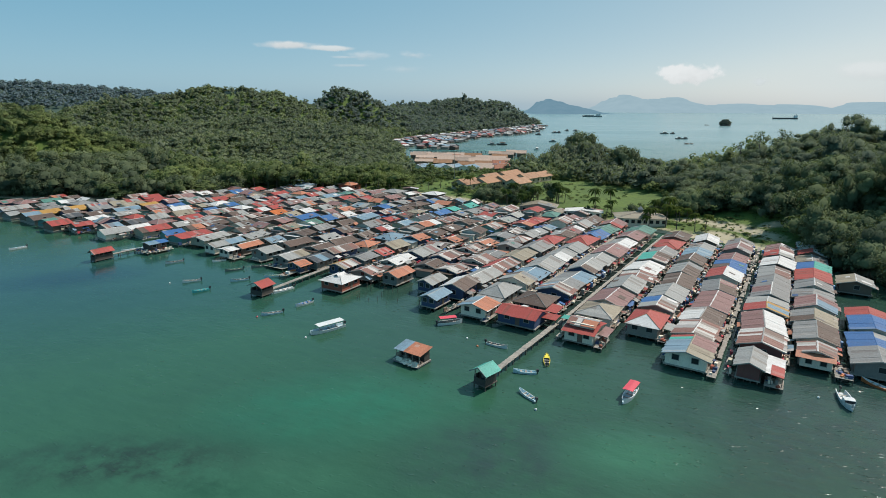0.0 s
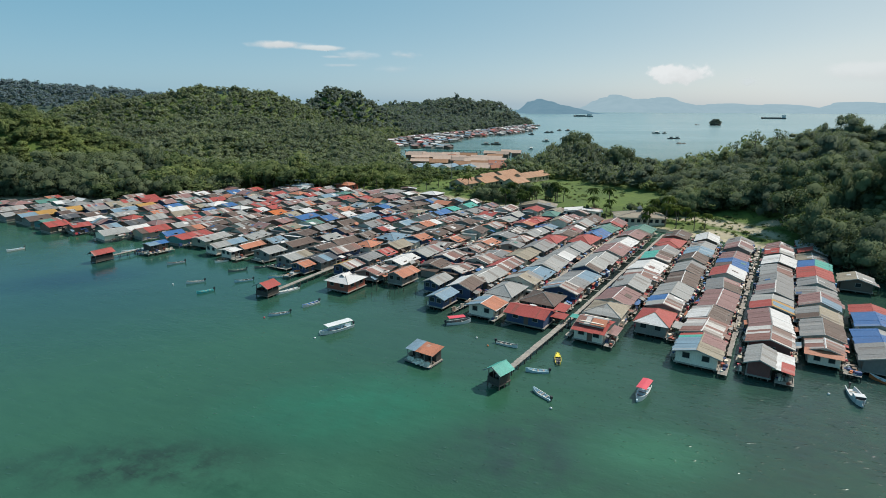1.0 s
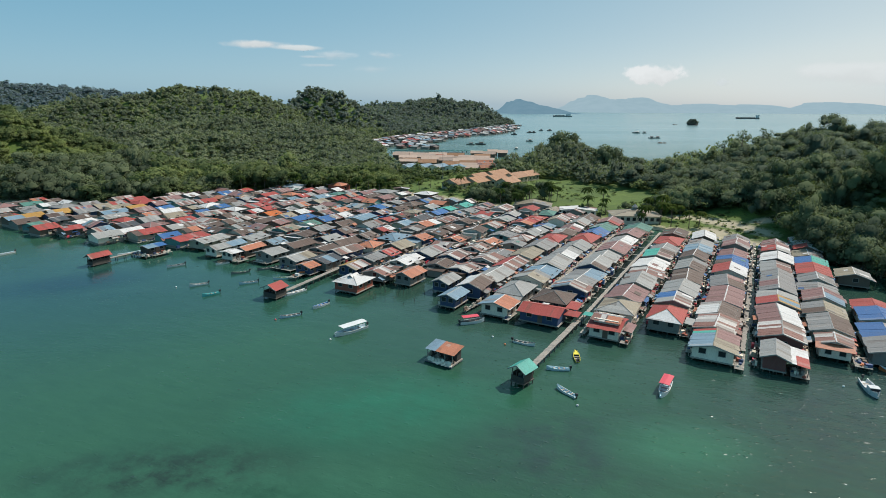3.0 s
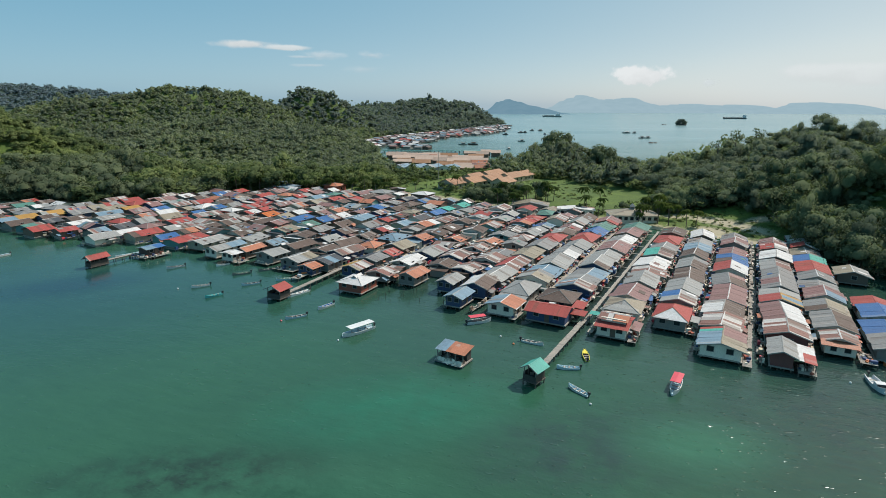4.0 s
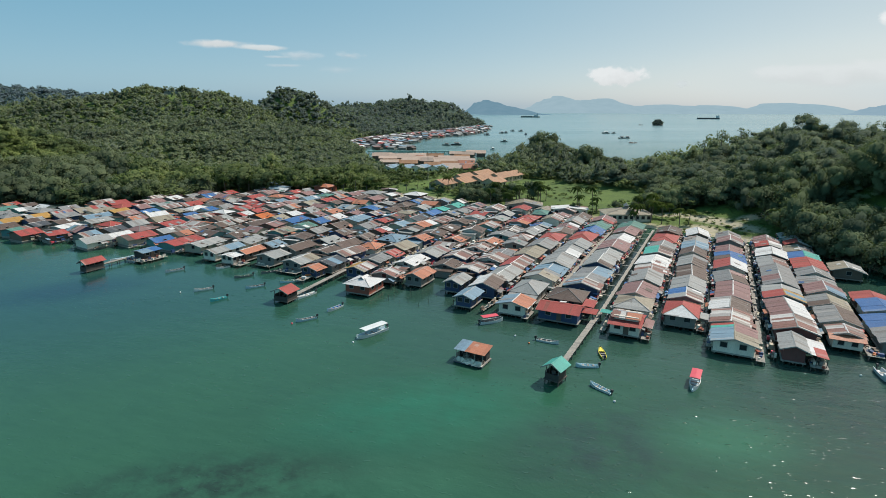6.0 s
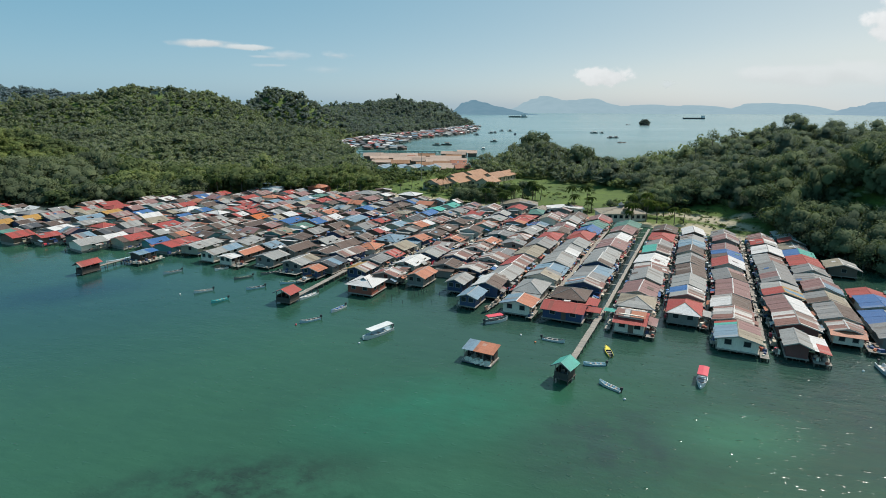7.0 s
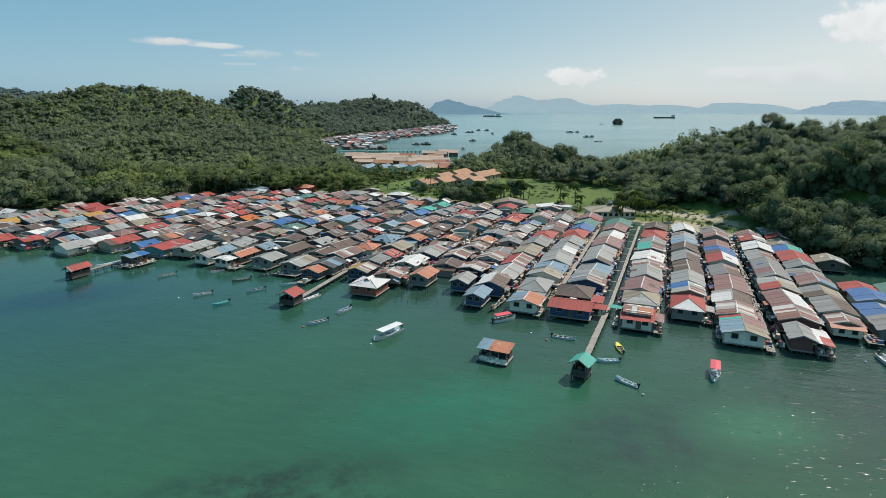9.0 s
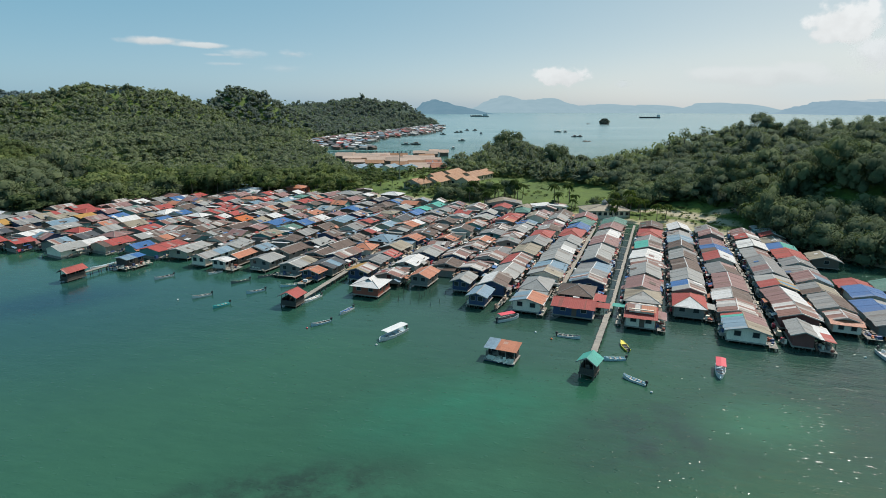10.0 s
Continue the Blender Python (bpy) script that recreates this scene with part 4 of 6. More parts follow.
VILLAGE = [split_row(*r) for r in ROWS]
HIPS = {("y", 5, 0): "l", ("r", 5, 7): None, ("r", 8, 5): None, ("c", 13, 2): None, ("r", 7, 5): None}
FRONT_WALLS = ["grey", "white", "pink", "white", "grey", "white", "navy", "white", "navy", "navy", "grey", "grey", "grey", "navy", "grey", "grey", "brown", "white",
               "cream", "teal", "teal", "cream", "white", "grey", "brown", "brown", "teal", "grey", "brown", "grey", "grey", "white", "grey"]
dice = random.Random(11)
for row, (v0, v1, u0, u1, w, houses) in enumerate(VILLAGE):
    start = u0
    for i, (tok, stop) in enumerate(houses):
        u, gap, start = (start + stop) / 2, stop - start, stop
        near = row < 9
        v = v0 + (v1 - v0) * (u - u0) / (u1 - u0) + (dice.uniform(-0.35, 0.35) if near else dice.uniform(-0.9, 0.9))
        place = at_village(v, u).translation
        away = math.hypot(place.x + 17, place.y)
        tier = 0 if away < 116 else 1 if away < 190 else 2
        hip = (tok[0], row, i) in HIPS or (not near and i > 0 and dice.random() < 0.11)
        across = not near and i > 0 and not hip and dice.random() < 0.16
        if not near and i > 1 and dice.random() < 0.12:
            tok = tok[0] + dice.choice("RRRbbg")
        wall = FRONT_WALLS[row] if i == 0 else dice.choice(("white", "white", "grey", "grey", "grey", "cream", "brown", "brown", "teal", "cream", "navy", "white"))
        wide = w - 0.6 + (dice.uniform(-0.6, 0.5) if near else dice.uniform(-1.3, 0.3))
        deep = max(3.0, gap - 1.1 - (dice.uniform(-0.2, 1.0) if near else dice.uniform(0.4, 2.6)))
        annex = None
        if not near and deep > 7.0 and dice.random() < 0.65:
            far = dice.uniform(1.8, 3.2)
            s = dice.choice((-1, 1))
            annex, deep, u = (s, far, dice.choice("bbbdwwlmRRroc")), deep - far, u - s * far / 2
        elif across:
            wide, deep = deep - 0.3, wide
        house(v, u, wide, deep, tok[0], tok[-1], tier, wall, dice, hip=hip, floor=0.65 + dice.uniform(0, 0.35), tall=(1.6 if near else 1.5) + dice.uniform(0, 0.9 if near else 0.7),
              rise=(1.0 if near else 0.8) + dice.uniform(-0.25, 0.4), annex=annex, turn=dice.gauss(0, 2.0 if near else 4) - (90 if across and not annex else 0), front=HIPS.get((tok[0], row, i)))

# ---- gangways ----
def gangway(v0, u0, v1, u1, wide, label, z=1.15, step=2.6, planks=True):
    a, b = Vector((v0, u0, 0)), Vector((v1, u1, 0))
    L = (b - a).length
    turn = math.degrees(math.atan2(-(v1 - v0), u1 - u0))
    thing = empty("gangway", at_village(v0, u0, 0, turn), label, "walkway", "gangways between the houses")
    m = Build()
    for s in (-1, 1):
        m.box(s * wide * 0.4 - 0.06, 0, z - 0.2, s * wide * 0.4 + 0.06, L, z - 0.04)
    part("bearer", m.mesh("bearer", DARK_WOOD), thing)
    if planks:
        n = int(L / 0.42)
        me = kept(("plank", wide), lambda: Build().box(-wide / 2, -0.19, -0.045, wide / 2, 0.19, 0).mesh("plank", WOOD))
        for i in range(n):
            part("plank", me, thing, at=pose(dice.uniform(-0.05, 0.05), 0.21 + 0.42 * i, z + dice.uniform(0, 0.02), 0, 0, dice.uniform(-1, 1)))
    else:
        m = Build()
        y = 0.0
        while y < L:
            x = dice.uniform(-0.09, 0.09)
            m.box(-wide / 2 + x, y, z - 0.045, wide / 2 + x, y + 0.55, z + dice.uniform(0, 0.02))
            y += 0.58
        tagged(part("planking", m.mesh("planking", WOOD), thing), kind="stuff")
    pm = post_mesh(1.0)
    for i in range(int(L / step) + 1):
        for s in (-1, 1):
            if planks or i % 3 == 0:
                part("post", pm, thing, at=pose(s * wide * 0.4, min(L - 0.1, i * step), 0))
    return thing


gangway(-39.7, 77.5, -38.8, 106, 1.15, "long grey plank jetty from the turquoise hut to the houses")
gangway(-38.5, 106.2, -37.6, 204, 0.8, "grey plank gangway on piles along the channel", planks=False)
gangway(-7.9, 106, -7.9, 203, 0.8, "grey plank gangway between two rows of houses", planks=False)
gangway(2.1, 114, 2.1, 203, 0.6, "narrow plank gangway between two rows of houses", planks=False)
gangway(-105.9, 88.6, -107.9, 116, 1.3, "grey plank jetty from the red hut to the houses")
gangway(-108.6, 116.2, -106.3, 204, 1.0, "grey plank gangway between two rows of houses", planks=False)
gangway(-171.4, 84.4, -171.6, 93.6, 1.2, "grey plank jetty from the red-roofed hut to the blue-roofed house")
gangway(-135.0, 108, -133.6, 204, 1.1, "grey plank gangway between two rows of houses", planks=False)
for v in (-51.2, -164.6, -182.3):
    gangway(v, 122, v, 196, 1.1, "narrow grey plank gangway between two rows of houses", planks=False)

# foot planks across the channel
for i in range(9):
    u = 122 + 9.4 * i + dice.uniform(-1.5, 1.5)
    ob = new("foot_plank", kept(("foot_plank", i % 3), lambda: Build().box(-1.75, -0.16 - 0.04 * (i % 3), 1.02, 1.75, 0.16, 1.1).mesh("foot_plank", WOOD)))
    ob.matrix_basis = at_village(-39.9, u, 0, dice.uniform(-5, 5))
    tagged(ob, "narrow grey foot plank from the gangway to a house", "plank", "foot planks over the channel")

# ---- houses with a shape of their own ----
def special(v, u, w, l, left, right, wall, words, tier=0, **kw):
    return house(v, u, w, l, left, right, tier, wall, dice, label=words, group="houses and huts on the water", **kw)


special(-94.2, 100.6, 6.6, 6.8, "w", "w", "red", "red-walled house with a broad white hipped metal roof", hip=True, gablet=True, turn=2)


def front_house(v0, v1, u0, u1, left, right, wall, words, eave=2.75, ridge=3.75, floor=0.75, turned=False, hip=False, **kw):
    """A house given by the edges of its roof; turned: the ridge runs along the front."""
    w, l = ((u1 - u0), (v1 - v0)) if turned else ((v1 - v0), (u1 - u0))
    over = (1.2, 1.2) if hip else (1.4, 1.0)
    tall = eave + (0.1 if hip else 0.18) - floor
    given = kw.pop("sections", (None, None))
    kw["sections"] = tuple(g or ((0, 1, k),) for g, k in zip(given, (left, right)))
    return special((v0 + v1) / 2, (u0 + u1) / 2, w - over[0], l - over[1], left, right, wall, words, hip=hip, floor=floor, tall=tall, rise=ridge - floor - tall, turn=-90 if turned else 0, plain=True, **kw)


def awning(thing, v0, u0, v1, u1, zs, key, posts=False, name="awning"):
    """Sheet roof over v0..v1, u0..u1 with the heights of its four corners (front, front, back, back)."""
    back = thing.matrix_basis.inverted() @ AXIS
    c = [back @ Vector((v, u, z)) for (v, u), z in zip(((v0, u0), (v1, u0), (v1, u1), (v0, u1)), zs)]
    part(name, Build().slab(*[tuple(p) for p in c], 0.035).mesh(name, ROOF[key]), thing, ROOF_WORDS[key] + " corrugated metal sheets")
    if posts:
        for v, z in ((v0 + 0.2, zs[0]), (v1 - 0.2, zs[1])):
            p = back @ Vector((v, u0 + 0.2, 0))
            part("awning_post", Build().box(p.x - 0.06, p.y - 0.06, -0.8, p.x + 0.06, p.y + 0.06, z - 0.06).mesh("awning_post", DARK_WOOD), thing)


def porch_deck(thing, v0, u0, v1, u1, z=0.75, boxes=0):
    """Plank landing beside a house with a few loose boxes."""
    back = thing.matrix_basis.inverted() @ AXIS
    n = int(abs(u1 - u0) / 0.35)
    turn = math.degrees(-math.atan2(back[0][1], back[1][1]))
    for i in range(n):
        p = back @ Vector(((v0 + v1) / 2, u0 + 0.35 * (i + 0.5), z))
        part("plank", kept(("pplank", round(v1 - v0, 2)), lambda: Build().box(-(v1 - v0) / 2, -0.15, -0.05, (v1 - v0) / 2, 0.15, 0).mesh("plank", WOOD)), thing, at=pose(p.x, p.y, p.z + dice.uniform(0, 0.02), 0, 0, turn + dice.uniform(-1.5, 1.5)))
    for v in (v0 + 0.1, v1 - 0.1):
        for u in (u0 + 0.2, u1 - 0.2):
            p = back @ Vector((v, u, 0))
            part("post", post_mesh(0.6), thing, at=pose(p.x, p.y, 0))
    for i in range(boxes):
        p = back @ Vector((dice.uniform(v0 + 0.3, v1 - 0.3), dice.uniform(u0 + 0.3, u1 - 0.3), z + 0.022))
        a = dice.uniform(0.15, 0.4)
        part("box", Build().box(-a, -a * 0.7, 0, a, a * 0.7, a * dice.uniform(0.8, 2.0)).mesh("box", dice.choice((WALL["white"], WOOD, WALL["white"], WALL["navy"], WALL["red"]))), thing, at=pose(p.x, p.y, p.z, 0, 0, dice.uniform(0, 90)))


front_house(-105.2, -98.6, 107.0, 113.8, "Y", "R", "navy", "navy stilt house with a yellow and rusty patched roof", sections=(None, ((0.0, 0.2, "y"),)))
front_house(-116.5, -110.3, 102.6, 107.0, "o", "o", "navy", "small navy stilt house with a salmon metal roof", ridge=3.4, eave=2.5)
front_house(-116.9, -109.0, 107.6, 115.0, "d", "d", "grey", "stilt house with a dark grey roof and pale sheets", sections=(None, ((0.3, 0.75, "c"),)))
k = front_house(-124.9, -117.3, 104.8, 113.4, "l", "l", "grey", "open stilt house with a pale roof over a cluttered deck", sections=(None, ((0.6, 1.0, "y"),)))
porch_deck(k, -124.6, 102.6, -117.6, 105.4, 0.75, 12)
k = front_house(-135.8, -128.0, 106.2, 113.2, "g", "l", "grey", "weathered stilt house with a pale blue-grey metal roof")
porch_deck(k, -134.0, 104.4, -128.5, 106.6, 0.75, 6)
front_house(-145.0, -139.3, 101.8, 106.0, "w", "w", "white", "small white stilt house with a white metal roof", ridge=3.2)
k = front_house(-143.8, -138.6, 106.2, 114.7, "o", "o", "brown", "brown stilt house with an orange-brown metal roof")
porch_deck(k, -139.4, 101.6, -136.8, 106.0, 0.75, 9)
front_house(-152.9, -146.7, 102.4, 114.4, "c", "l", "white", "long white stilt house with a pale blue metal roof", sections=(((0.4, 0.7, "l"),), ((0.5, 1, "c"),)))
k = front_house(-171.0, -165.6, 93.4, 99.8, "c", "B", "dark", "dark open house with a bright blue roof on a cluttered deck", eave=2.8, ridge=3.3, sections=(None, ((0.0, 0.55, "c"), (0.55, 1, "B"))))
porch_deck(k, -172.0, 91.6, -164.4, 93.9, 0.75, 26)
porch_deck(k, -165.8, 94.0, -163.6, 100.0, 0.75, 18)
front_house(-88.0, -82.1, 108.4, 116.3, "o", "o", "grey", "grey stilt house with an orange-red metal roof", ridge=3.9)
front_house(-76.8, -71.5, 108.3, 115.6, "l", "l", "navy", "navy stilt house with a pale grey-green metal roof", ridge=3.8)
front_house(-69.7, -64.6, 99.4, 106.5, "c", "c", "navy", "blue boarded hut with a light blue metal roof", eave=2.9, ridge=3.8, floor=0.9)
k = front_house(-59.6, -52.2, 100.0, 106.4, "c", "o", "white", "white stilt house with a blue and orange roof and porch", sections=(((0.3, 0.5, "g"),), None))
awning(k, -54.2, 100.0, -52.0, 106.5, (2.98, 2.72, 2.72, 2.98), "w")
porch_deck(k, -53.4, 99.0, -51.9, 104.4, 0.75, 7)
k = front_house(-59.7, -52.6, 109.1, 119.0, "l", "l", "grey", "broad stilt house with a pale grey hipped metal roof", ridge=4.5, eave=2.9, hip=True)
awning(k, -59.4, 107.0, -52.6, 109.0, (2.5, 2.5, 2.8, 2.8), "l", True)
k = front_house(-50.6, -41.3, 100.4, 107.4, "r", "r", "navy", "navy stilt house with a broad red metal roof", turned=True, ridge=3.8)
awning(k, -46.6, 104.9, -45.2, 106.0, (3.74, 3.74, 3.6, 3.6), "w", name="roof_patch")
awning(k, -42.6, 104.6, -38.6, 107.6, (2.15, 2.15, 2.35, 2.35), "r", True)
awning(k, -42.4, 108.2, -39.8, 112.4, (2.5, 2.3, 2.6, 2.8), "r", True)
front_house(-50.8, -42.5, 109.0, 117.6, "b", "b", "brown", "stilt house with a rusty brown hipped roof, pale hip caps", ridge=4.2, hip=True)
k = front_house(-35.4, -28.8, 99.2, 107.6, "r", "r", "white", "white stilt house with red roofs in two tiers", turned=True, ridge=3.55)
part("upper_wall", Build().box(-1.9, -2.4, 3.2, 2.0, 2.4, 4.0).mesh("upper_wall", WALL["white"]), k)
gable_roof(k, dice, 4.0, 5.0, 3.75, 4.4, "m", "R", 1, 0.5, 0.4, ((( 0.4, 1.0, "l"),), ((0.5, 1.0, "o"),)))
awning(k, -38.2, 106.6, -35.3, 108.6, (2.2, 2.2, 2.3, 2.3), "T", True)
porch_deck(k, -28.8, 99.0, -27.2, 104.5, 0.75, 9)
awning(k, -28.8, 101.5, -27.0, 106.5, (2.5, 2.2, 2.2, 2.5), "m", True)
k = front_house(-26.0, -18.9, 109.3, 118.8, "r", "r", "grey", "stilt house with a red hipped roof and a cream front slope", eave=2.9, ridge=4.5, hip=True, front="w")
porch_deck(k, -19.2, 108.6, -17.4, 112.6, 0.75, 9)
awning(k, -18.8, 111.5, -17.0, 115.5, (2.5, 2.3, 2.3, 2.5), "l", True)
k = front_house(-16.7, -8.5, 99.2, 108.6, "c", "y", "white", "white stilt house with a blue and cream patched metal roof", eave=2.7, sections=(((0.7, 0.86, "T"), (0.86, 1, "r")), ((0.45, 1.0, "m"),)))
porch_deck(k, -8.9, 98.0, -7.4, 106.0, 0.75, 8)
k = front_house(-5.3, -0.5, 100.4, 108.6, "l", "l", "pink", "dark maroon stilt house with grey roof and orange side roof", eave=2.85, ridge=3.8)
awning(k, -0.6, 100.3, 0.3, 108.4, (2.84, 2.72, 2.72, 2.84), "w")
awning(k, 0.3, 100.2, 2.3, 104.6, (2.71, 2.4, 2.4, 2.71), "r", True)
awning(k, 0.3, 104.6, 2.3, 108.4, (2.71, 2.4, 2.4, 2.71), "w")
porch_deck(k, -0.4, 99.6, 2.4, 103.6, 0.75, 6)
k = front_house(3.7, 9.9, 112.4, 118.0, "R", "R", "white", "white stilt house with a patched roof and salmon porch roof", eave=2.8, ridge=3.7)
awning(k, 3.6, 110.8, 9.7, 112.9, (2.6, 2.6, 3.1, 3.1), "o")
part("front_wall", Build().box(-2.4, -3.6, 0.75, 2.4, -2.3, 2.55).mesh("front_wall", WALL["white"]), k)
for x in (-1.1, 1.1):
    part("window", window_mesh(0.9, 0.8), k, at=pose(x, -3.6, 1.45))
special(-148.0, 225, 8.6, 7.6, "w", "w", "brown", "dark house with a pale white hipped roof by the shore", 2, hip=True, tall=3.0)
special(-171.5, 224.5, 10, 8.5, "l", "l", "grey", "large grey house with a pale hipped metal roof by the shore", 2, hip=True)
special(-200.5, 224, 8.4, 7.6, "o", "o", "red", "two-storey red house with a salmon hipped roof", 2, hip=True, tall=3.0, floor=1.2)
two = special(-222.5, 212, 11, 9, "c", "t", "white", "two-tier house with light blue hipped roofs", 2, hip=True, tall=2.9)
hip_roof(two, 4.5, 4.0, 5.8, 6.9, "c")
special(15.2, 169.4, 6.6, 7.0, "y", "l", "brown", "lone house with a pale metal roof beside the trees", 1)
special(23.6, 143, 6.0, 8.0, "t", "t", "grey", "dark house with a green metal roof beside the trees", 1)
special(23.6, 122, 6.4, 8.0, "B", "g", "grey", "grey house with a blue metal roof", 1)


def heap_on(thing, x, y, z, n):
    """Stacked goods under a roof: a dark jumble of boxes."""
    for i in range(n):
        a, h = dice.uniform(0.15, 0.4), dice.uniform(0.3, 1.1)
        m = dice.choice((DARK_WOOD, DARK_WOOD, WALL["dark"], WALL["brown"], WALL["navy"], WOOD))
        part("box", Build().box(-a, -a * 0.7, 0, a, a * 0.7, h).mesh("box", m), thing, at=pose(dice.uniform(-x, x) * 0.8, dice.uniform(-y, y) * 0.8, z, 0, 0, dice.uniform(0, 90)))


def hut(v, u, w, l, key, words, turn=0.0, floor=0.9, wall="dark", open_front=True):
    """Small hut on piles with a gable roof, boarded below and open above."""
    thing = empty("hut", at_village(v, u, 0, turn), words, "hut", "houses and huts on the water")
    X, Y, ze, zr = w / 2, l / 2, floor + 2.1, floor + 3.1
    b = Build()
    b.box(-X, -Y, floor, X, -Y + 0.07, floor + 1.0), b.box(-X, -Y + 0.07, floor, -X + 0.07, Y, floor + 1.3), b.box(X - 0.07, -Y + 0.07, floor, X, Y, floor + 1.3)
    b.box(-X + 0.07, Y - 0.07, floor, X - 0.07, Y, floor + 2.0)
    part("wall", b.mesh("wall", WALL[wall]), thing)
    part("deck", Build().box(-X - 0.15, -Y - 0.2, floor - 0.16, X + 0.15, Y + 0.2, floor - 0.004).mesh("deck", DARK_WOOD), thing)
    heap_on(thing, X - 0.2, Y - 0.2, floor, 9)
    gable_roof(thing, dice, w, l, ze - 0.1, zr, key, key, 0, 0.55, 0.5, (((0, 1, key),), ((0, 1, key),)))
    pm = post_mesh(round(floor - 0.1, 1))
    tall = kept(("tall_post", floor), lambda: Build().box(-0.06, -0.06, floor, 0.06, 0.06, floor + 2.2).mesh("corner_post", WOOD))
    for sx in (-1, 1):
        for sy in (-1, 0, 1):
            part("post", pm, thing, at=pose(sx * (X - 0.05), sy * (Y - 0.05), 0))
            part("corner_post", tall, thing, at=pose(sx * (X - 0.14), sy * (Y - 0.14), 0))
    return thing


hut(-39.5, 75.6, 2.5, 2.8, "T", "dark timber hut with a bright turquoise metal roof", -12)
hut(-107.0, 86.6, 3.9, 3.6, "r", "dark timber hut with a red metal roof at the jetty end", 2, 0.6)
hut(-171.4, 81.9, 2.5, 5.2, "r", "dark timber hut with a red metal roof at the jetty end", 2, 0.5)

# floating house on a raft
raft = empty("raft_house", at_village(-55.0, 76.6, 0, -3), "floating raft house with a blue and orange shed roof", "house", "houses and huts on the water")
raft.scale = (0.88, 0.82, 0.95)
b = Build().box(-3.3, -2.6, 0.25, 3.3, 2.3, 0.5)
part("deck", b.mesh("deck", WOOD), raft)
for y in (-2.0, 0.0, 1.9):
    part("float", Build().tube((-3.2, y, 0.05), (3.2, y, 0.05), 0.35, 0.35, 10).mesh("float", WALL["navy"]), raft)
# near-black wall: the dim inside of the raft house put into its colour
b = Build().box(-3.0, 0.2, 0.504, 3.0, 2.1, 2.5)
part("wall", b.mesh("wall", WALL["dark"]), raft)
part("side_board", Build().box(-3.06, -1.5, 0.504, -3.0, 0.196, 1.5).mesh("side_board", WALL["white"]), raft, "pale boarded side")
for x0, x1, k in ((-3.5, -1.0, "c"), (-1.0, 3.5, "o")):
    n = round((x1 - x0) / 0.85)
    for i in range(n):
        xa, xb = x0 + (x1 - x0) * i / n, x0 + (x1 - x0) * (i + 1) / n
        part("roof_sheet", Build().slab((xa, -1.9, 2.45), (xb, -1.9, 2.45), (xb, 2.6, 3.05), (xa, 2.6, 3.05), 0.03).mesh("roof_sheet", ROOF[k]), raft)
for x in (-3.0, -0.6, 1.2, 3.0):
    part("post", Build().box(x - 0.06, -1.7, 0.504, x + 0.06, -1.58, 2.45).mesh("post", WOOD), raft)
for i in range(7):
    a, h = -2.4 + 0.8 * i, dice.uniform(0.45, 0.95)
    part("front_board", Build().slab((a, -2.58, 0.5), (a + 0.72, -2.58 + dice.uniform(-0.1, 0.1), 0.5), (a + 0.72, -2.3, 0.5 + h), (a, -2.3, 0.5 + h), 0.04).mesh("front_board", WALL["white"]), raft, "broken white board", at=pose(0, 0, 0.01))
part("window", window_mesh(1.1, 0.95), raft, at=pose(-1.8, 0.2, 1.2))
part("door", door_mesh(), raft, at=pose(0.2, 0.2, 0.504))
junk = random.Random(5)
for i in range(34):
    x, y, h = junk.uniform(-2.6, 3.1), junk.uniform(-2.5, -0.2), junk.uniform(0.08, 0.5)
    a, q = junk.uniform(0.2, 0.6), junk.uniform(0.08, 0.3)
    white = y < -1.5 or junk.random() < 0.25
    part("junk", Build().box(-a, -q, 0, a, q, h).mesh("junk", junk.choice((WALL["white"], WALL["white"], WALL["cream"])) if white else junk.choice((WALL["dark"], DARK_WOOD, WALL["brown"], WOOD))), raft,
         at=pose(x, y, 0.51 + (0.0 if white else junk.uniform(0, 0.5)), junk.uniform(-14, 14), junk.uniform(-14, 14), junk.uniform(0, 180)))
for i in range(9):
    part("broken_sheet", Build().slab((-0.5, 0, 0), (0.4, 0.1, 0), (0.5, 0.55, 0.02), (-0.4, 0.45, 0.04), 0.02).mesh("broken_sheet", WALL["white"]), raft, "torn white sheet", at=pose(-0.6 + 0.45 * i, -3.05 + junk.uniform(-0.15, 0.15), 0.42 + junk.uniform(0, 0.25), junk.uniform(5, 40), junk.uniform(-20, 20), junk.uniform(-35, 35)))

# ---- boats ----
PAINT = {k: plaster("boat_paint_" + k, c, 0.45, 0.25, False) for k, c in {
    "white": (0.66, 0.68, 0.68), "blue": (0.1, 0.25, 0.5), "sky": (0.48, 0.63, 0.7), "teal": (0.08, 0.42, 0.42), "yellow": (0.75, 0.62, 0.05), "red": (0.6, 0.06, 0.09),
    "grey": (0.2, 0.21, 0.2), "green": (0.12, 0.22, 0.14), "orange": (0.6, 0.18, 0.06), "dark": (0.03, 0.035, 0.04), "navy": (0.04, 0.08, 0.2)}.items()}


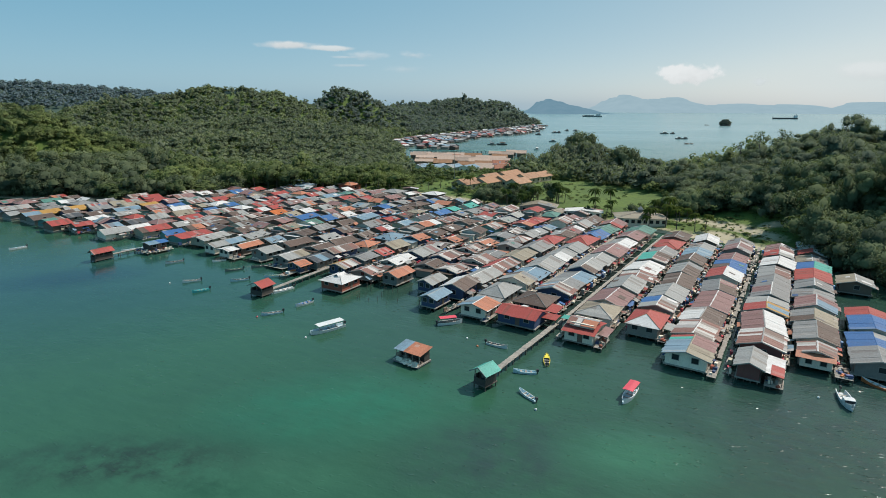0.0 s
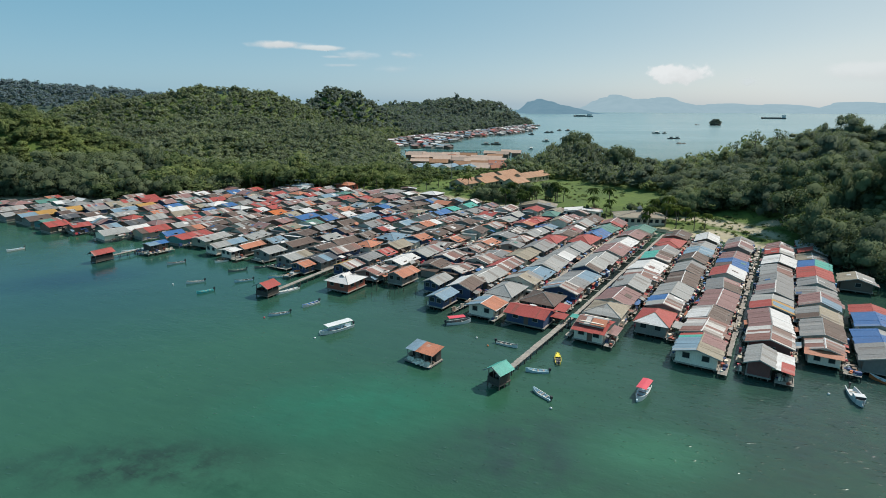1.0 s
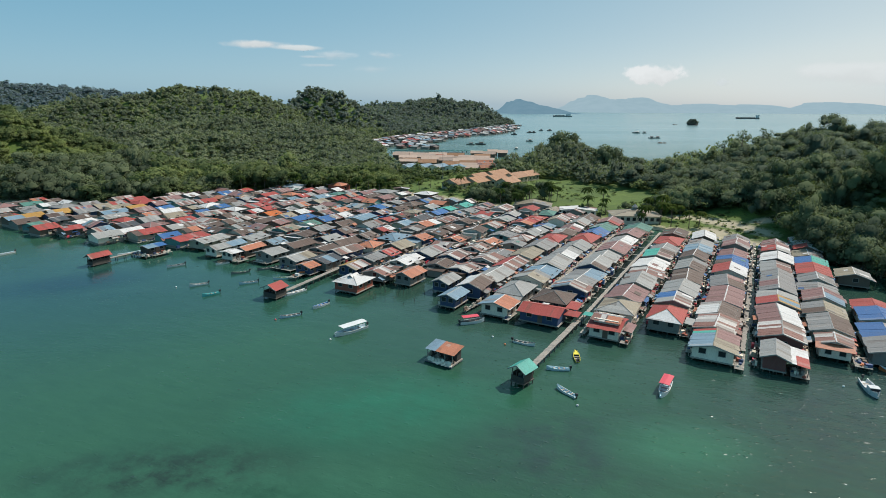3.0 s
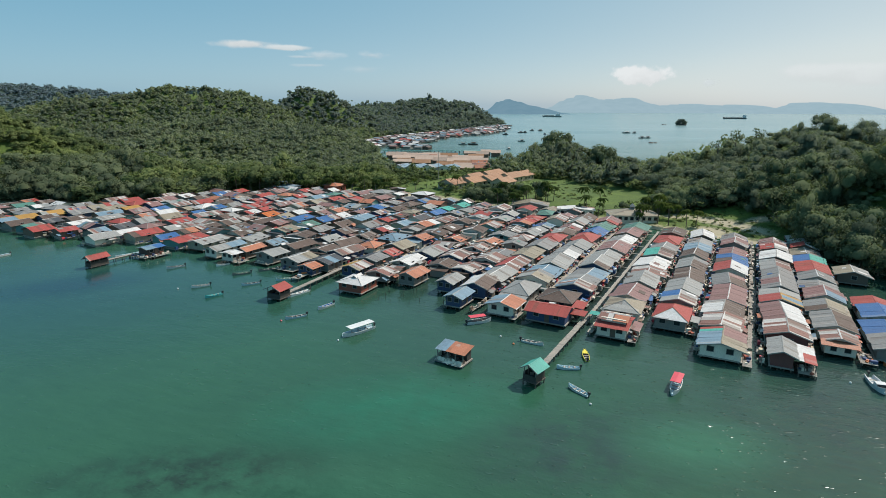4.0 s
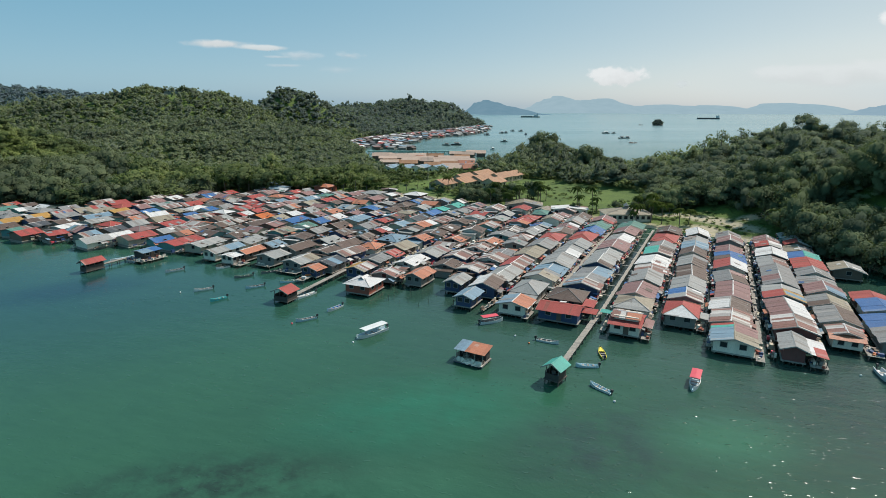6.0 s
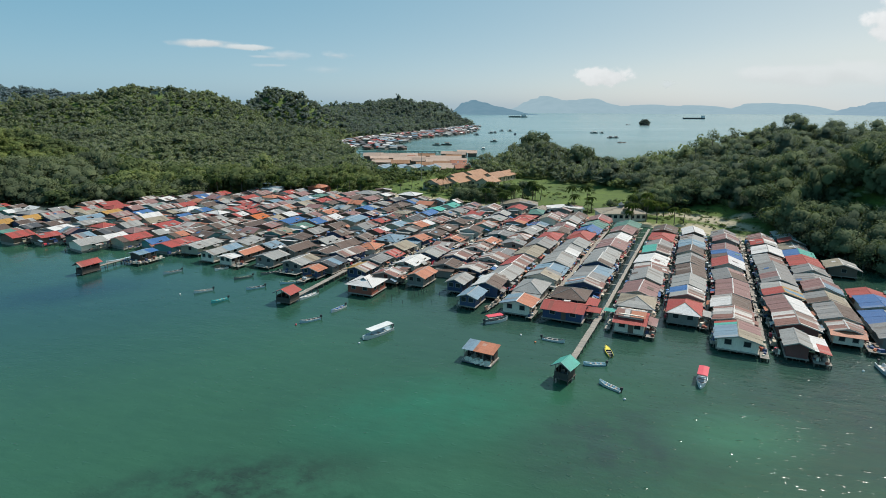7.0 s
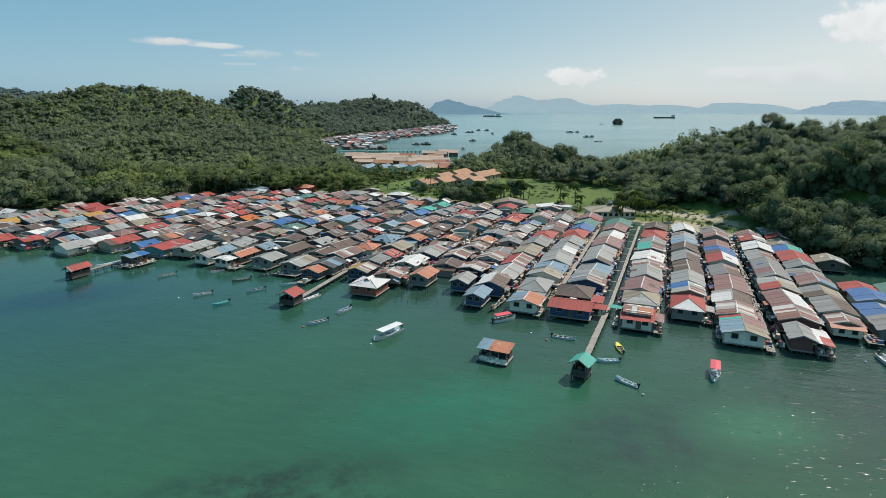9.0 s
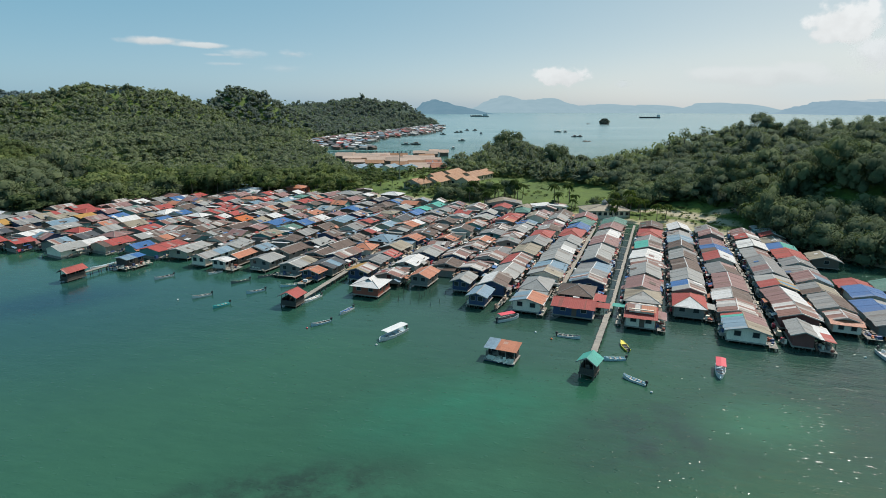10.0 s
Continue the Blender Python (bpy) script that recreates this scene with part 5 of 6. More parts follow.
def hull_mesh(length, beam, depth, outer, inner, sheer=0.45):
    """Open boat: lofted outer and inner skins with a gunwale; bow towards +y."""
    def make():
        m = Build()
        S, R = 10, []
        for i in range(S + 1):
            t = i / S
            wide = beam / 2 * (0.72 + 0.28 * math.sin(min(1, t / 0.45) * math.pi / 2)) * (1 if t < 0.5 else math.cos((t - 0.5) / 0.5 * 1.5) ** 0.8 + 0.02)
            y = (t - 0.5) * length
            top = depth + sheer * max(0, t - 0.45) ** 2 * 3
            keel = -0.22 + 0.5 * max(0, t - 0.8) / 0.2 * depth
            R.append([(-wide, y, top), (-wide * 0.82, y, keel * 0.5 + 0.05), (0, y, keel), (wide * 0.82, y, keel * 0.5 + 0.05), (wide, y, top),
                      (wide * 0.86, y, top), (wide * 0.7, y, 0.12 + max(0, t - 0.75) * depth * 2), (-wide * 0.7, y, 0.12 + max(0, t - 0.75) * depth * 2), (-wide * 0.86, y, top)])
        V = [p for r in R for p in r]
        F, K = [], []
        for i in range(S):
            for j in range(9):
                a, c = i * 9 + j, i * 9 + (j + 1) % 9
                F.append((a, c, c + 9, a + 9))
                K.append(1 if j in (5, 6, 7) else 0)
        F += [tuple(range(8, -1, -1)), tuple(range(S * 9, S * 9 + 9))]
        K += [0, 0]
        m.v, m.f, m.k = V, F, K
        return m.mesh("hull", PAINT[outer], PAINT[inner])
    return kept(("hull", length, beam, depth, outer, inner), make)


def motor(thing, y, z):
    def make():
        m = Build()
        m.box(-0.14, -0.34, 0.1, 0.14, 0.08, 0.55), m.box(-0.06, -0.22, -0.5, 0.06, -0.06, 0.1), m.box(-0.1, -0.3, -0.6, 0.1, 0.0, -0.48)
        return m.mesh("outboard_motor", PAINT["dark"])
    part("outboard_motor", kept("motor", make), thing, at=pose(0, y, z), label="black outboard motor")


def boat(ax, ay, bx, by, outer, inner, label, beam=1.25, canopy=None, depth=0.4, cabin=False, length=None, group="small boats at anchor"):
    """From the stern (ax, ay) to the bow (bx, by)."""
    L = length or round(math.hypot(bx - ax, by - ay), 1)
    turn = math.degrees(math.atan2(-(bx - ax), by - ay))
    thing = empty("boat", pose((ax + bx) / 2, (ay + by) / 2, 0, 0, 0, turn), label, "boat", group)
    part("hull", hull_mesh(L, beam, depth, outer, inner), thing)
    for k in (-0.28, -0.05, 0.16):
        part("seat", kept(("seat", beam, inner), lambda: Build().box(-beam * 0.4, -0.14, 0.3, beam * 0.4, 0.14, 0.35).mesh("seat", WOOD)), thing, at=pose(0, k * L, 0))
    motor(thing, -L / 2 - 0.05, depth - 0.05)
    if canopy:
        c0, c1, key, h = canopy
        me = Build()
        me.add([(-beam * 0.48, L * c0, h - 0.08), (0, L * c0, h), (beam * 0.48, L * c0, h - 0.08), (beam * 0.48, L * c1, h - 0.08), (0, L * c1, h), (-beam * 0.48, L * c1, h - 0.08),
                (-beam * 0.48, L * c0, h - 0.14), (0, L * c0, h - 0.06), (beam * 0.48, L * c0, h - 0.14), (beam * 0.48, L * c1, h - 0.14), (0, L * c1, h - 0.06), (-beam * 0.48, L * c1, h - 0.14)],
               [(0, 1, 4, 5), (1, 2, 3, 4), (7, 6, 11, 10), (8, 7, 10, 9), (0, 6, 7, 1), (1, 7, 8, 2), (3, 9, 10, 4), (4, 10, 11, 5), (2, 8, 9, 3), (5, 11, 6, 0)])
        part("canopy", me.mesh("canopy", PAINT[key]), thing, key + " boat canopy")
        for y in (c0 + 0.02, (c0 + c1) / 2, c1 - 0.02):
            for s in (-1, 1):
                part("canopy_post", kept(("cpost", h, depth), lambda: Build().tube((0, 0, depth), (0, 0, h - 0.1), 0.03, 0.03, 6).mesh("canopy_post", FRAME)), thing, at=pose(s * beam * 0.42, y * L, 0))
    if cabin:
        m = Build().box(-beam * 0.4, L * 0.1, 0.2, beam * 0.4, L * 0.3, depth + 0.55)
        part("cabin", m.mesh("cabin", PAINT["white"]), thing)
        part("windscreen", Build().slab((-beam * 0.38, L * 0.302, depth + 0.5), (beam * 0.38, L * 0.302, depth + 0.5), (beam * 0.34, L * 0.31, depth + 0.1), (-beam * 0.34, L * 0.31, depth + 0.1), 0.02).mesh("windscreen", GLASS), thing)
    return thing


boat(-24.6, 110.0, -30.3, 104.8, "white", "sky", "white passenger boat with a long white canopy and blue trim", 2.0, (-0.44, 0.32, "white", 1.8), 0.58)
boat(28.8, 85.2, 25.4, 80.2, "white", "sky", "white motorboat with a red canopy at anchor", 1.7, (-0.45, 0.2, "red", 1.8), 0.6)
boat(-5.0, 111.4, 0.2, 113.1, "white", "grey", "white passenger boat with a red canopy", 1.6, (-0.42, 0.25, "red", 1.7), 0.6)
boat(62.0, 85.6, 60.0, 79.6, "white", "white", "white motorboat with a small cabin", 1.9, None, 0.7, True)
boat(11.9, 80.4, 9.6, 83.7, "white", "sky", "white longboat with a light blue interior", 1.0)
boat(13.2, 90.0, 9.2, 90.4, "sky", "sky", "light blue longboat at anchor", 1.0)
longboat = boat(15.4, 93.0, 16.0, 97.2, "yellow", "dark", "bright yellow longboat with a covered bow at anchor", 1.2)
part("foredeck", Build().slab((-0.5, 0.45, 0.45), (0.5, 0.45, 0.45), (0.1, 1.9, 0.66), (-0.1, 1.9, 0.66), 0.04).mesh("foredeck", PAINT["yellow"]), longboat, "yellow covered bow")
boat(5.0, 102.4, 8.9, 100.1, "white", "grey", "white longboat with a weathered grey interior", 1.0)
boat(-39.9, 117.1, -43.9, 114.8, "sky", "grey", "pale blue longboat at anchor", 1.1)
boat(-35.1, 124.4, -37.9, 120.5, "white", "blue", "white longboat with a blue interior", 1.2)
boat(-63.1, 131.8, -66.1, 129.0, "teal", "teal", "turquoise longboat at anchor", 1.1)
boat(-68.6, 139.0, -72.4, 136.8, "white", "grey", "pale grey longboat at anchor", 1.1)
boat(-82.1, 156.9, -85.8, 153.7, "white", "dark", "white longboat with a dark interior", 1.2)
boat(-140.0, 170.6, -142.2, 166.2, "white", "sky", "small white longboat at anchor", 1.2)
boat(-56.4, 140.6, -60.4, 138.4, "sky", "dark", "pale longboat with a dark interior", 1.1)
boat(-61.5, 149.8, -65.6, 147.4, "grey", "green", "grey-green wooden longboat at anchor", 1.1)
boat(-55.5, 153.6, -59.5, 151.0, "grey", "dark", "dark wooden longboat at anchor", 1.1)
boat(-46.8, 144.8, -52.8, 142.4, "sky", "green", "long pale green wooden boat beside the jetty", 1.3)
boat(-42.5, 134.2, -46.4, 129.2, "white", "white", "white double canoe beside the red-roofed hut", 1.2)
boat(-70.1, 158.8, -73.0, 156.2, "white", "grey", "pale small longboat at anchor", 1.1)
boat(70.8, 86.0, 68.4, 90.2, "orange", "white", "orange and white wooden boat frame beside a house", 1.3)
boat(-100.5, 173.5, -106, 166, "white", "sky", "pale longboat moored along the jetty", 1.2)
boat(9.8, 113.2, 6.5, 110.8, "grey", "dark", "small dark boat under the house edge", 1.0)

# mooring piles that stand out of the water
for i in range(22):
    v, u = dice.uniform(-90, -76), dice.uniform(97, 107)
    ob = new("mooring_post", kept(("pile", i % 3), lambda: Build().tube((0, 0, -1), (0.05, 0, 0.9 + 0.3 * (i % 3)), 0.06, 0.05, 6).mesh("mooring_post", DARK_WOOD)))
    ob.matrix_basis = at_village(v, u, 0, dice.uniform(0, 90))
    tagged(ob, "thin dark wooden mooring pile standing in the water", "post", "mooring piles")
for x, y, c in ((-44.6, 114.0, "red"), (11.6, 78.0, "white"), (3.2, 100.9, "orange"), (-31.0, 103.4, "white"), (1.2, 104.6, "white"), (57.5, 83.8, "white"), (-75.5, 136.2, "white")):
    m = Build()
    for i in range(4):
        a, c2 = -0.22 + 0.11 * i, -0.22 + 0.11 * (i + 1)
        m.tube((0, 0, a), (0, 0, c2), math.sqrt(max(0.002, 0.0484 - a * a)), math.sqrt(max(0.002, 0.0484 - c2 * c2)), 10)
    ob = new("buoy", m.mesh("buoy", PAINT[c]))
    ob.matrix_basis = pose(x, y, 0.1)
    tagged(ob, f"small {c} round mooring buoy floating on the water", "buoy", "mooring buoys")

# ---- things on the decks and gangways ----
def tank_mesh(key):
    def make():
        m = Build().tube((0, 0, 0), (0, 0, 1.1), 0.45, 0.45, 14).tube((0, 0, 1.1), (0, 0, 1.25), 0.45, 0.2, 14)
        return m.mesh("water_tank", PAINT[key])
    return kept(("tank", key), make)


for i in range(70):
    row = dice.randrange(1, 20)
    v0, v1, u0, u1, w, _ = VILLAGE[row]
    u = dice.uniform(u0 + 3, u1)
    s = dice.choice((-1, 1))
    key = dice.choice(("blue", "navy", "grey", "white"))
    z = 1.0
    d = empty("water_tank", at_village(v0 + (v1 - v0) * (u - u0) / (u1 - u0) + s * (w / 2 + 0.75), u), f"{key} plastic water tank on a small timber stand", "water tank", "water tanks beside the houses")
    part("tank", tank_mesh(key), d, at=pose(0, 0, z))
    part("stand", kept("stand", lambda: Build().box(-0.55, -0.55, z - 0.12, 0.55, 0.55, z - 0.003).box(-0.45, -0.45, -0.8, -0.35, -0.35, z - 0.12).box(0.35, 0.35, -0.8, 0.45, 0.45, z - 0.12)
                       .box(0.35, -0.45, -0.8, 0.45, -0.35, z - 0.12).box(-0.45, 0.35, -0.8, -0.35, 0.45, z - 0.12).mesh("stand", DARK_WOOD)), d)


def clutter_deck(v, u, w, l, words, n):
    """Open plank deck with stacked timber and boxes."""
    thing = empty("deck_platform", at_village(v, u, 0, dice.uniform(-4, 4)), words, "deck", "open decks")
    k = int(l / 0.3)
    if n < 4:
        k = 0
        part("deck", Build().box(-w / 2, -l / 2, 0.9, w / 2, l / 2, 0.997).mesh("deck", WOOD), thing)
    for i in range(k):
        part("plank", kept(("dplank", w), lambda: Build().box(-w / 2, -0.12, 0, w / 2, 0.12, 0.05).mesh("plank", WOOD)), thing, at=pose(dice.uniform(-0.1, 0.1), -l / 2 + 0.15 + 0.3 * i, 0.95, 0, 0, dice.uniform(-1.5, 1.5)))
    for x in (-w / 2 + 0.1, w / 2 - 0.1):
        for y in (-l / 2 + 0.2, l / 2 - 0.2):
            part("post", post_mesh(1.0), thing, at=pose(x, y, 0))
    for i in range(n):
        s = dice.uniform(0.25, 0.6)
        me = Build().box(-s, -s * 0.6, 0, s, s * 0.6, s * dice.uniform(0.5, 1.2)).mesh("box", dice.choice((WOOD, FRAME, PAINT["orange"], PAINT["navy"], PAINT["white"], WALL["brown"])))
        part("box", me, thing, at=pose(dice.uniform(-w / 2 + 0.5, w / 2 - 0.5), dice.uniform(-l / 2 + 0.4, l / 2 - 0.4), 1.0, 0, 0, dice.uniform(0, 90)))
    return thing


clutter_deck(10.9, 111.2, 2.6, 4.4, "rickety plank deck piled with timber and boxes", 16)
clutter_deck(-112.8, 100.5, 2.4, 5.0, "plank landing with boxes beside a house", 6)
for i in range(52):
    row = dice.randrange(1, 19)
    v0, v1, u0, u1, w, _ = VILLAGE[row]
    u = dice.uniform(u0 + 2, u0 + 60)
    s = dice.choice((-1, 1))
    clutter_deck(v0 + (v1 - v0) * (u - u0) / (u1 - u0) + s * (w / 2 + 0.6), u, 1.2, 1.8, "small plank platform with boxes beside a house", 3)

# narrow side decks along the rows, their clutter and the small sheets leaning over them
r2 = random.Random(23)
decks, heaps, sheets = Build(), Build(), Build()
HEAP = [WOOD, WALL["white"], WALL["brown"], PAINT["navy"], FRAME, WALL["cream"], PAINT["red"]]
LOOSE = "RbgmwlcBro"
for row in range(1, 26):
    v0, v1, u0, u1, w, _ = VILLAGE[row]
    for s in (-1, 1):
        u = u0 - 8 if row < 9 else u0
        while u < u1:
            du = r2.uniform(0.9, 2.2)
            edge = v0 + (v1 - v0) * (u - u0) / (u1 - u0) + s * (w / 2 - 0.25)
            a, c = edge, edge + s * r2.uniform(0.7, 1.3)
            lo, hi = min(a, c), max(a, c)
            z = r2.uniform(0.55, 0.8)
            if r2.random() < 0.72:
                decks.box(lo, u, z - 0.08, hi, u + du - 0.05, z)
                decks.box((lo + hi) / 2 - 0.07, u + 0.1, -1.0, (lo + hi) / 2 + 0.07, u + 0.24, z - 0.08)
                for _ in range(r2.choice((1, 1, 2, 3, 4))):
                    x, y = r2.uniform(lo + 0.15, hi - 0.15), u + r2.uniform(0.2, du - 0.2)
                    h, k = r2.uniform(0.15, 0.9), r2.randrange(len(HEAP))
                    bx, by = r2.uniform(0.1, 0.35), r2.uniform(0.12, 0.7)
                    heaps.box(x - bx, y - by, z, x + bx, y + by, z + h, k)
            if r2.random() < 0.3:
                over = hi if s > 0 else lo
                top, tip = r2.uniform(2.1, 2.5), r2.uniform(1.75, 2.1)
                skew, k = r2.uniform(-0.3, 0.3), r2.randrange(len(LOOSE))
                sheets.slab((edge - s * 0.3, u, top), (over, u + skew, tip), (over, u + du + skew, tip), (edge - s * 0.3, u + du, top), 0.03, k)
                sheets.box(over - s * 0.12 - 0.05, u + du / 2 - 0.05, -1.0, over - s * 0.12 + 0.05, u + du / 2 + 0.05, tip, LOOSE.index("b"))
            u += du
for i in range(70):  # boards and crates left on the long gangway
    x, y, k = -7.9 + r2.uniform(-0.6, 0.6), r2.uniform(118, 196), r2.choice((0, 0, 0, 1, 2, 5))
    bx, by = r2.choice(((0.08, 1.1), (0.3, 0.25), (0.2, 0.6), (0.7, 0.08)))
    heaps.box(x - bx, y - by, 1.16, x + bx, y + by, 1.2 + r2.uniform(0.05, 0.45), k)
for name, build, mats, label in (("side_decks", decks, [WOOD], "narrow grey plank decks along the rows of houses"),
                                 ("deck_clutter", heaps, HEAP, "heaped boxes, boards and drums on the side decks"),
                                 ("loose_roof_sheets", sheets, [ROOF[k] for k in LOOSE], "small rusty and painted sheets roofing the side decks")):
    ob = new(name, build.mesh(name, *mats))
    ob.matrix_basis = AXIS
    tagged(ob, label, "clutter", kind="stuff")

# ---- land buildings ----
TILE = roof_metal("orange_clay_tiles", (0.50, 0.27, 0.15), 0.3, 0.14, None, 0.15)
ROOF["q"], ROOF["p"] = TILE, roof_metal("pale_salmon_roof", (0.68, 0.50, 0.40), 0.2, 0.1, None, 0.0)
ROOF_WORDS["q"], ROOF_WORDS["p"] = "orange tile", "pale salmon"


def building(name, x, y, w, l, turn, wall, key, label, category, group="", tall=3.0, rise=2.0, hip=False, windows=4, floor=None, over=0.7):
    z = float(ground(x, y)) if floor is None else floor
    thing = empty(name, pose(x, y, z, 0, 0, turn), label, category, group)
    X, Y = w / 2, l / 2
    b = Build()
    if hip:
        b.box(-X, -Y, -1.5, X, Y, tall)
    else:
        b.add([(-X, -Y, -1.5), (X, -Y, -1.5), (X, -Y, tall), (0, -Y, tall + rise - 0.15), (-X, -Y, tall), (-X, Y, -1.5), (X, Y, -1.5), (X, Y, tall), (0, Y, tall + rise - 0.15), (-X, Y, tall)],
              [(0, 1, 2, 3, 4), (6, 5, 9, 8, 7), (1, 6, 7, 2), (5, 0, 4, 9), (2, 7, 8, 3), (4, 3, 8, 9), (0, 5, 6, 1)])
        low = tall + rise - (rise + 0.25) * X / (X + over) - 0.1
        b.v = [(p[0], p[1], low if abs(p[2] - tall) < 1e-6 else p[2]) for p in b.v]
    part("wall", b.mesh("wall", WALL[wall]), thing)
    if hip:
        hip_roof(thing, w, l, tall - 0.1, tall + rise, key, over)
    else:
        gable_roof(thing, dice, w, l, tall - 0.25, tall + rise, key, key, 2, over, 0.5)
    win = window_mesh(1.2, 1.2)
    for i in range(windows):
        part("window", win, thing, at=pose(X, -Y + l * (i + 0.5) / windows, 1.0, 0, 0, 90))
        if w / windows > 1.9:
            part("window", win, thing, at=pose(-X + w * (i + 0.5) / windows, -Y, 1.0))
    return thing


building("hall", 69, 218, 18, 10, -6, "white", "y", "low white hall with a broad pale hipped roof", "hall", tall=3.0, rise=2.0, hip=True, windows=8)
hall_top = bpy.data.objects["hall"]
part("roof_turret", Build().box(-0.7, -0.7, 4.6, 0.7, 0.7, 5.6).tri((-1, -1, 5.6), (1, -1, 5.6), (0, 0, 6.9), 0.03).tri((1, -1, 5.6), (1, 1, 5.6), (0, 0, 6.9), 0.03)
     .tri((1, 1, 5.6), (-1, 1, 5.6), (0, 0, 6.9), 0.03).tri((-1, 1, 5.6), (-1, -1, 5.6), (0, 0, 6.9), 0.03).mesh("roof_turret", ROOF["l"]), hall_top)
building("store", 50, 231, 14, 7, -12, "white", "w", "long white store with a flat white metal roof", "building", rise=0.5, windows=5)
building("old_house", 33, 243, 15, 9, -14, "grey", "y", "weathered house with a faded tan roof", "building", rise=1.3, windows=4)
building("shed", -27, 289, 7, 4, 2, "brown", "b", "dark brown timber shed on the grass", "shed", rise=0.3, windows=1, tall=3.2)
for x, y, w, l, turn in ((2, 299, 10, 13, -40), (13, 307, 10, 14, -38), (24, 316, 10, 14, -38), (27, 336, 10, 18, -36), (15, 322, 9, 13, -38), (37, 326, 9, 14, -40), (46, 338, 9, 12, -38), (30, 305, 8, 12, -40)):
    building("school_block", x, y, w, l, turn, "cream", "q", "cream school block with an orange tiled gable roof", "building", "orange-roofed blocks", windows=3, rise=2.2, tall=3.2)
for i, (x, y, l) in enumerate(((-27, 382, 12), (-17, 380, 13), (-7, 380, 12), (4, 377, 11))):
    building("blue_roof_block", x, y, 9, l, -38, "white", "c", "low block with a faded light blue roof", "building", "blue-roofed blocks", windows=2, rise=1.4, tall=3.4)
for j, (x0, x1, y) in enumerate(((-43, -12, 487), (-14, 16, 480), (10, 36, 464), (-44, -2, 471), (-38, 6, 455), (0, 34, 447), (-34, 8, 438), (4, 36, 429), (-36, -8, 421), (-4, 33, 411), (8, 33, 397), (10, 32, 386), (38, 56, 508), (22, 44, 494))):
    n = max(2, round((x1 - x0) / 14))
    L = (x1 - x0) / n
    for i in range(n):
        building("long_shed", x0 + L * (i + 0.5), y + dice.uniform(-1.6, 1.6), 5.0 + dice.uniform(-0.5, 0.9), L - 1.0, 84 + dice.uniform(-5, 7), "brown", dice.choice("pppqo"), "long low shed with a pale salmon roof by the bay",
                 "building", "salmon-roofed sheds", windows=2, rise=1.7 + dice.uniform(-0.3, 0.5), tall=2.2, floor=1.0 + dice.uniform(0, 1.2))
mole = empty("causeway", pose(-52, 548, 0), "long low concrete causeway on piles across the bay", "jetty")
part("deck", Build().box(0, -2, 1.6, 104, 2, 2.2).mesh("deck", WALL["teal"]), mole)
for i in range(26):
    part("post", kept("cpile", lambda: Build().box(-0.3, -1.6, -1, 0.3, 1.6, 1.596).mesh("post", WALL["grey"])), mole, at=pose(1.5 + i * 4, 0, 0))
pav = building("pavilion", -297.5, 742, 20, 5, 8, "grey", "l", "long low white-roofed pavilion on the hill crest", "pavilion", rise=0.4, tall=2.2, windows=2, floor=57.6)
part("podium", Build().box(-11, -3, -8, 11, 3, -1.504).mesh("podium", WALL["grey"]), pav)
tower = empty("radio_mast", pose(-5, 330, float(ground(-5, 330))), "thin grey steel mast above the clearing", "mast")
part("pole", Build().tube((0, 0, -0.5), (0, 0, 17), 0.18, 0.1, 8).mesh("pole", WOOD), tower)
part("crossarm", Build().box(-0.9, -0.06, 15.4, 0.9, 0.06, 15.55).mesh("crossarm", WOOD), tower)

# stilt village across the bay
small = []
for k in "wlgbmrcd":
    t = empty("bay_house", pose(0, 0, 0), f"small far stilt house with a {ROOF_WORDS[k]} roof across the bay", "house", "stilt houses across the bay")
    b = Build()
    b.box(-4, -4.5, 1.2, 4, 4.5, 3.6).box(-3.8, -4.3, -1, -3.5, -4, 1.196).box(3.5, -4.3, -1, 3.8, -4, 1.196)
    part("wall", b.mesh("wall", WALL["grey" if k in "wlgc" else "brown"]), t)
    for s in (-1, 1):
        part("roof_slope", Build().slab((0, -5, 4.9), (s * 4.7, -5, 3.5), (s * 4.7, 5, 3.5), (0, 5, 4.9), 0.05).mesh("roof_slope", ROOF[k]), t)
    small.append(t)
shore = [(-66, 590), (-84, 690), (-62, 770), (-15, 868), (45, 995), (100, 1120), (150, 1230)]
count = 0
for (ax, ay), (bx, by), rows, n in zip(shore, shore[1:], (6, 7, 7, 8, 6, 3), (10, 9, 10, 13, 12, 9)):
    for i in range(n):
        for j in range(rows):
            if dice.random() < 0.2:
                continue
            t = (i + dice.uniform(-0.2, 0.2)) / n
            x = ax + (bx - ax) * t + 4 + j * 11 + dice.uniform(-2, 2)
            y = ay + (by - ay) * t - j * 3.5 + dice.uniform(-2, 2)
            if inland(np.array(x), np.array(y)) > -2 or 545 < y < 556:
                continue
            m = pose(x, y, dice.uniform(-0.4, 0.2), 0, 0, dice.choice((-30, 60, -25, 65)) + dice.uniform(-6, 6)) @ Matrix.Diagonal((0.85, 0.85, 0.9, 1))
            if count < len(small):
                small[count].matrix_basis = m
            else:
                src = dice.choice(small)
                src_scale = src.scale.copy()
                src.scale = (1, 1, 1)
                copy_thing(src, m)
                src.scale = src_scale
            count += 1

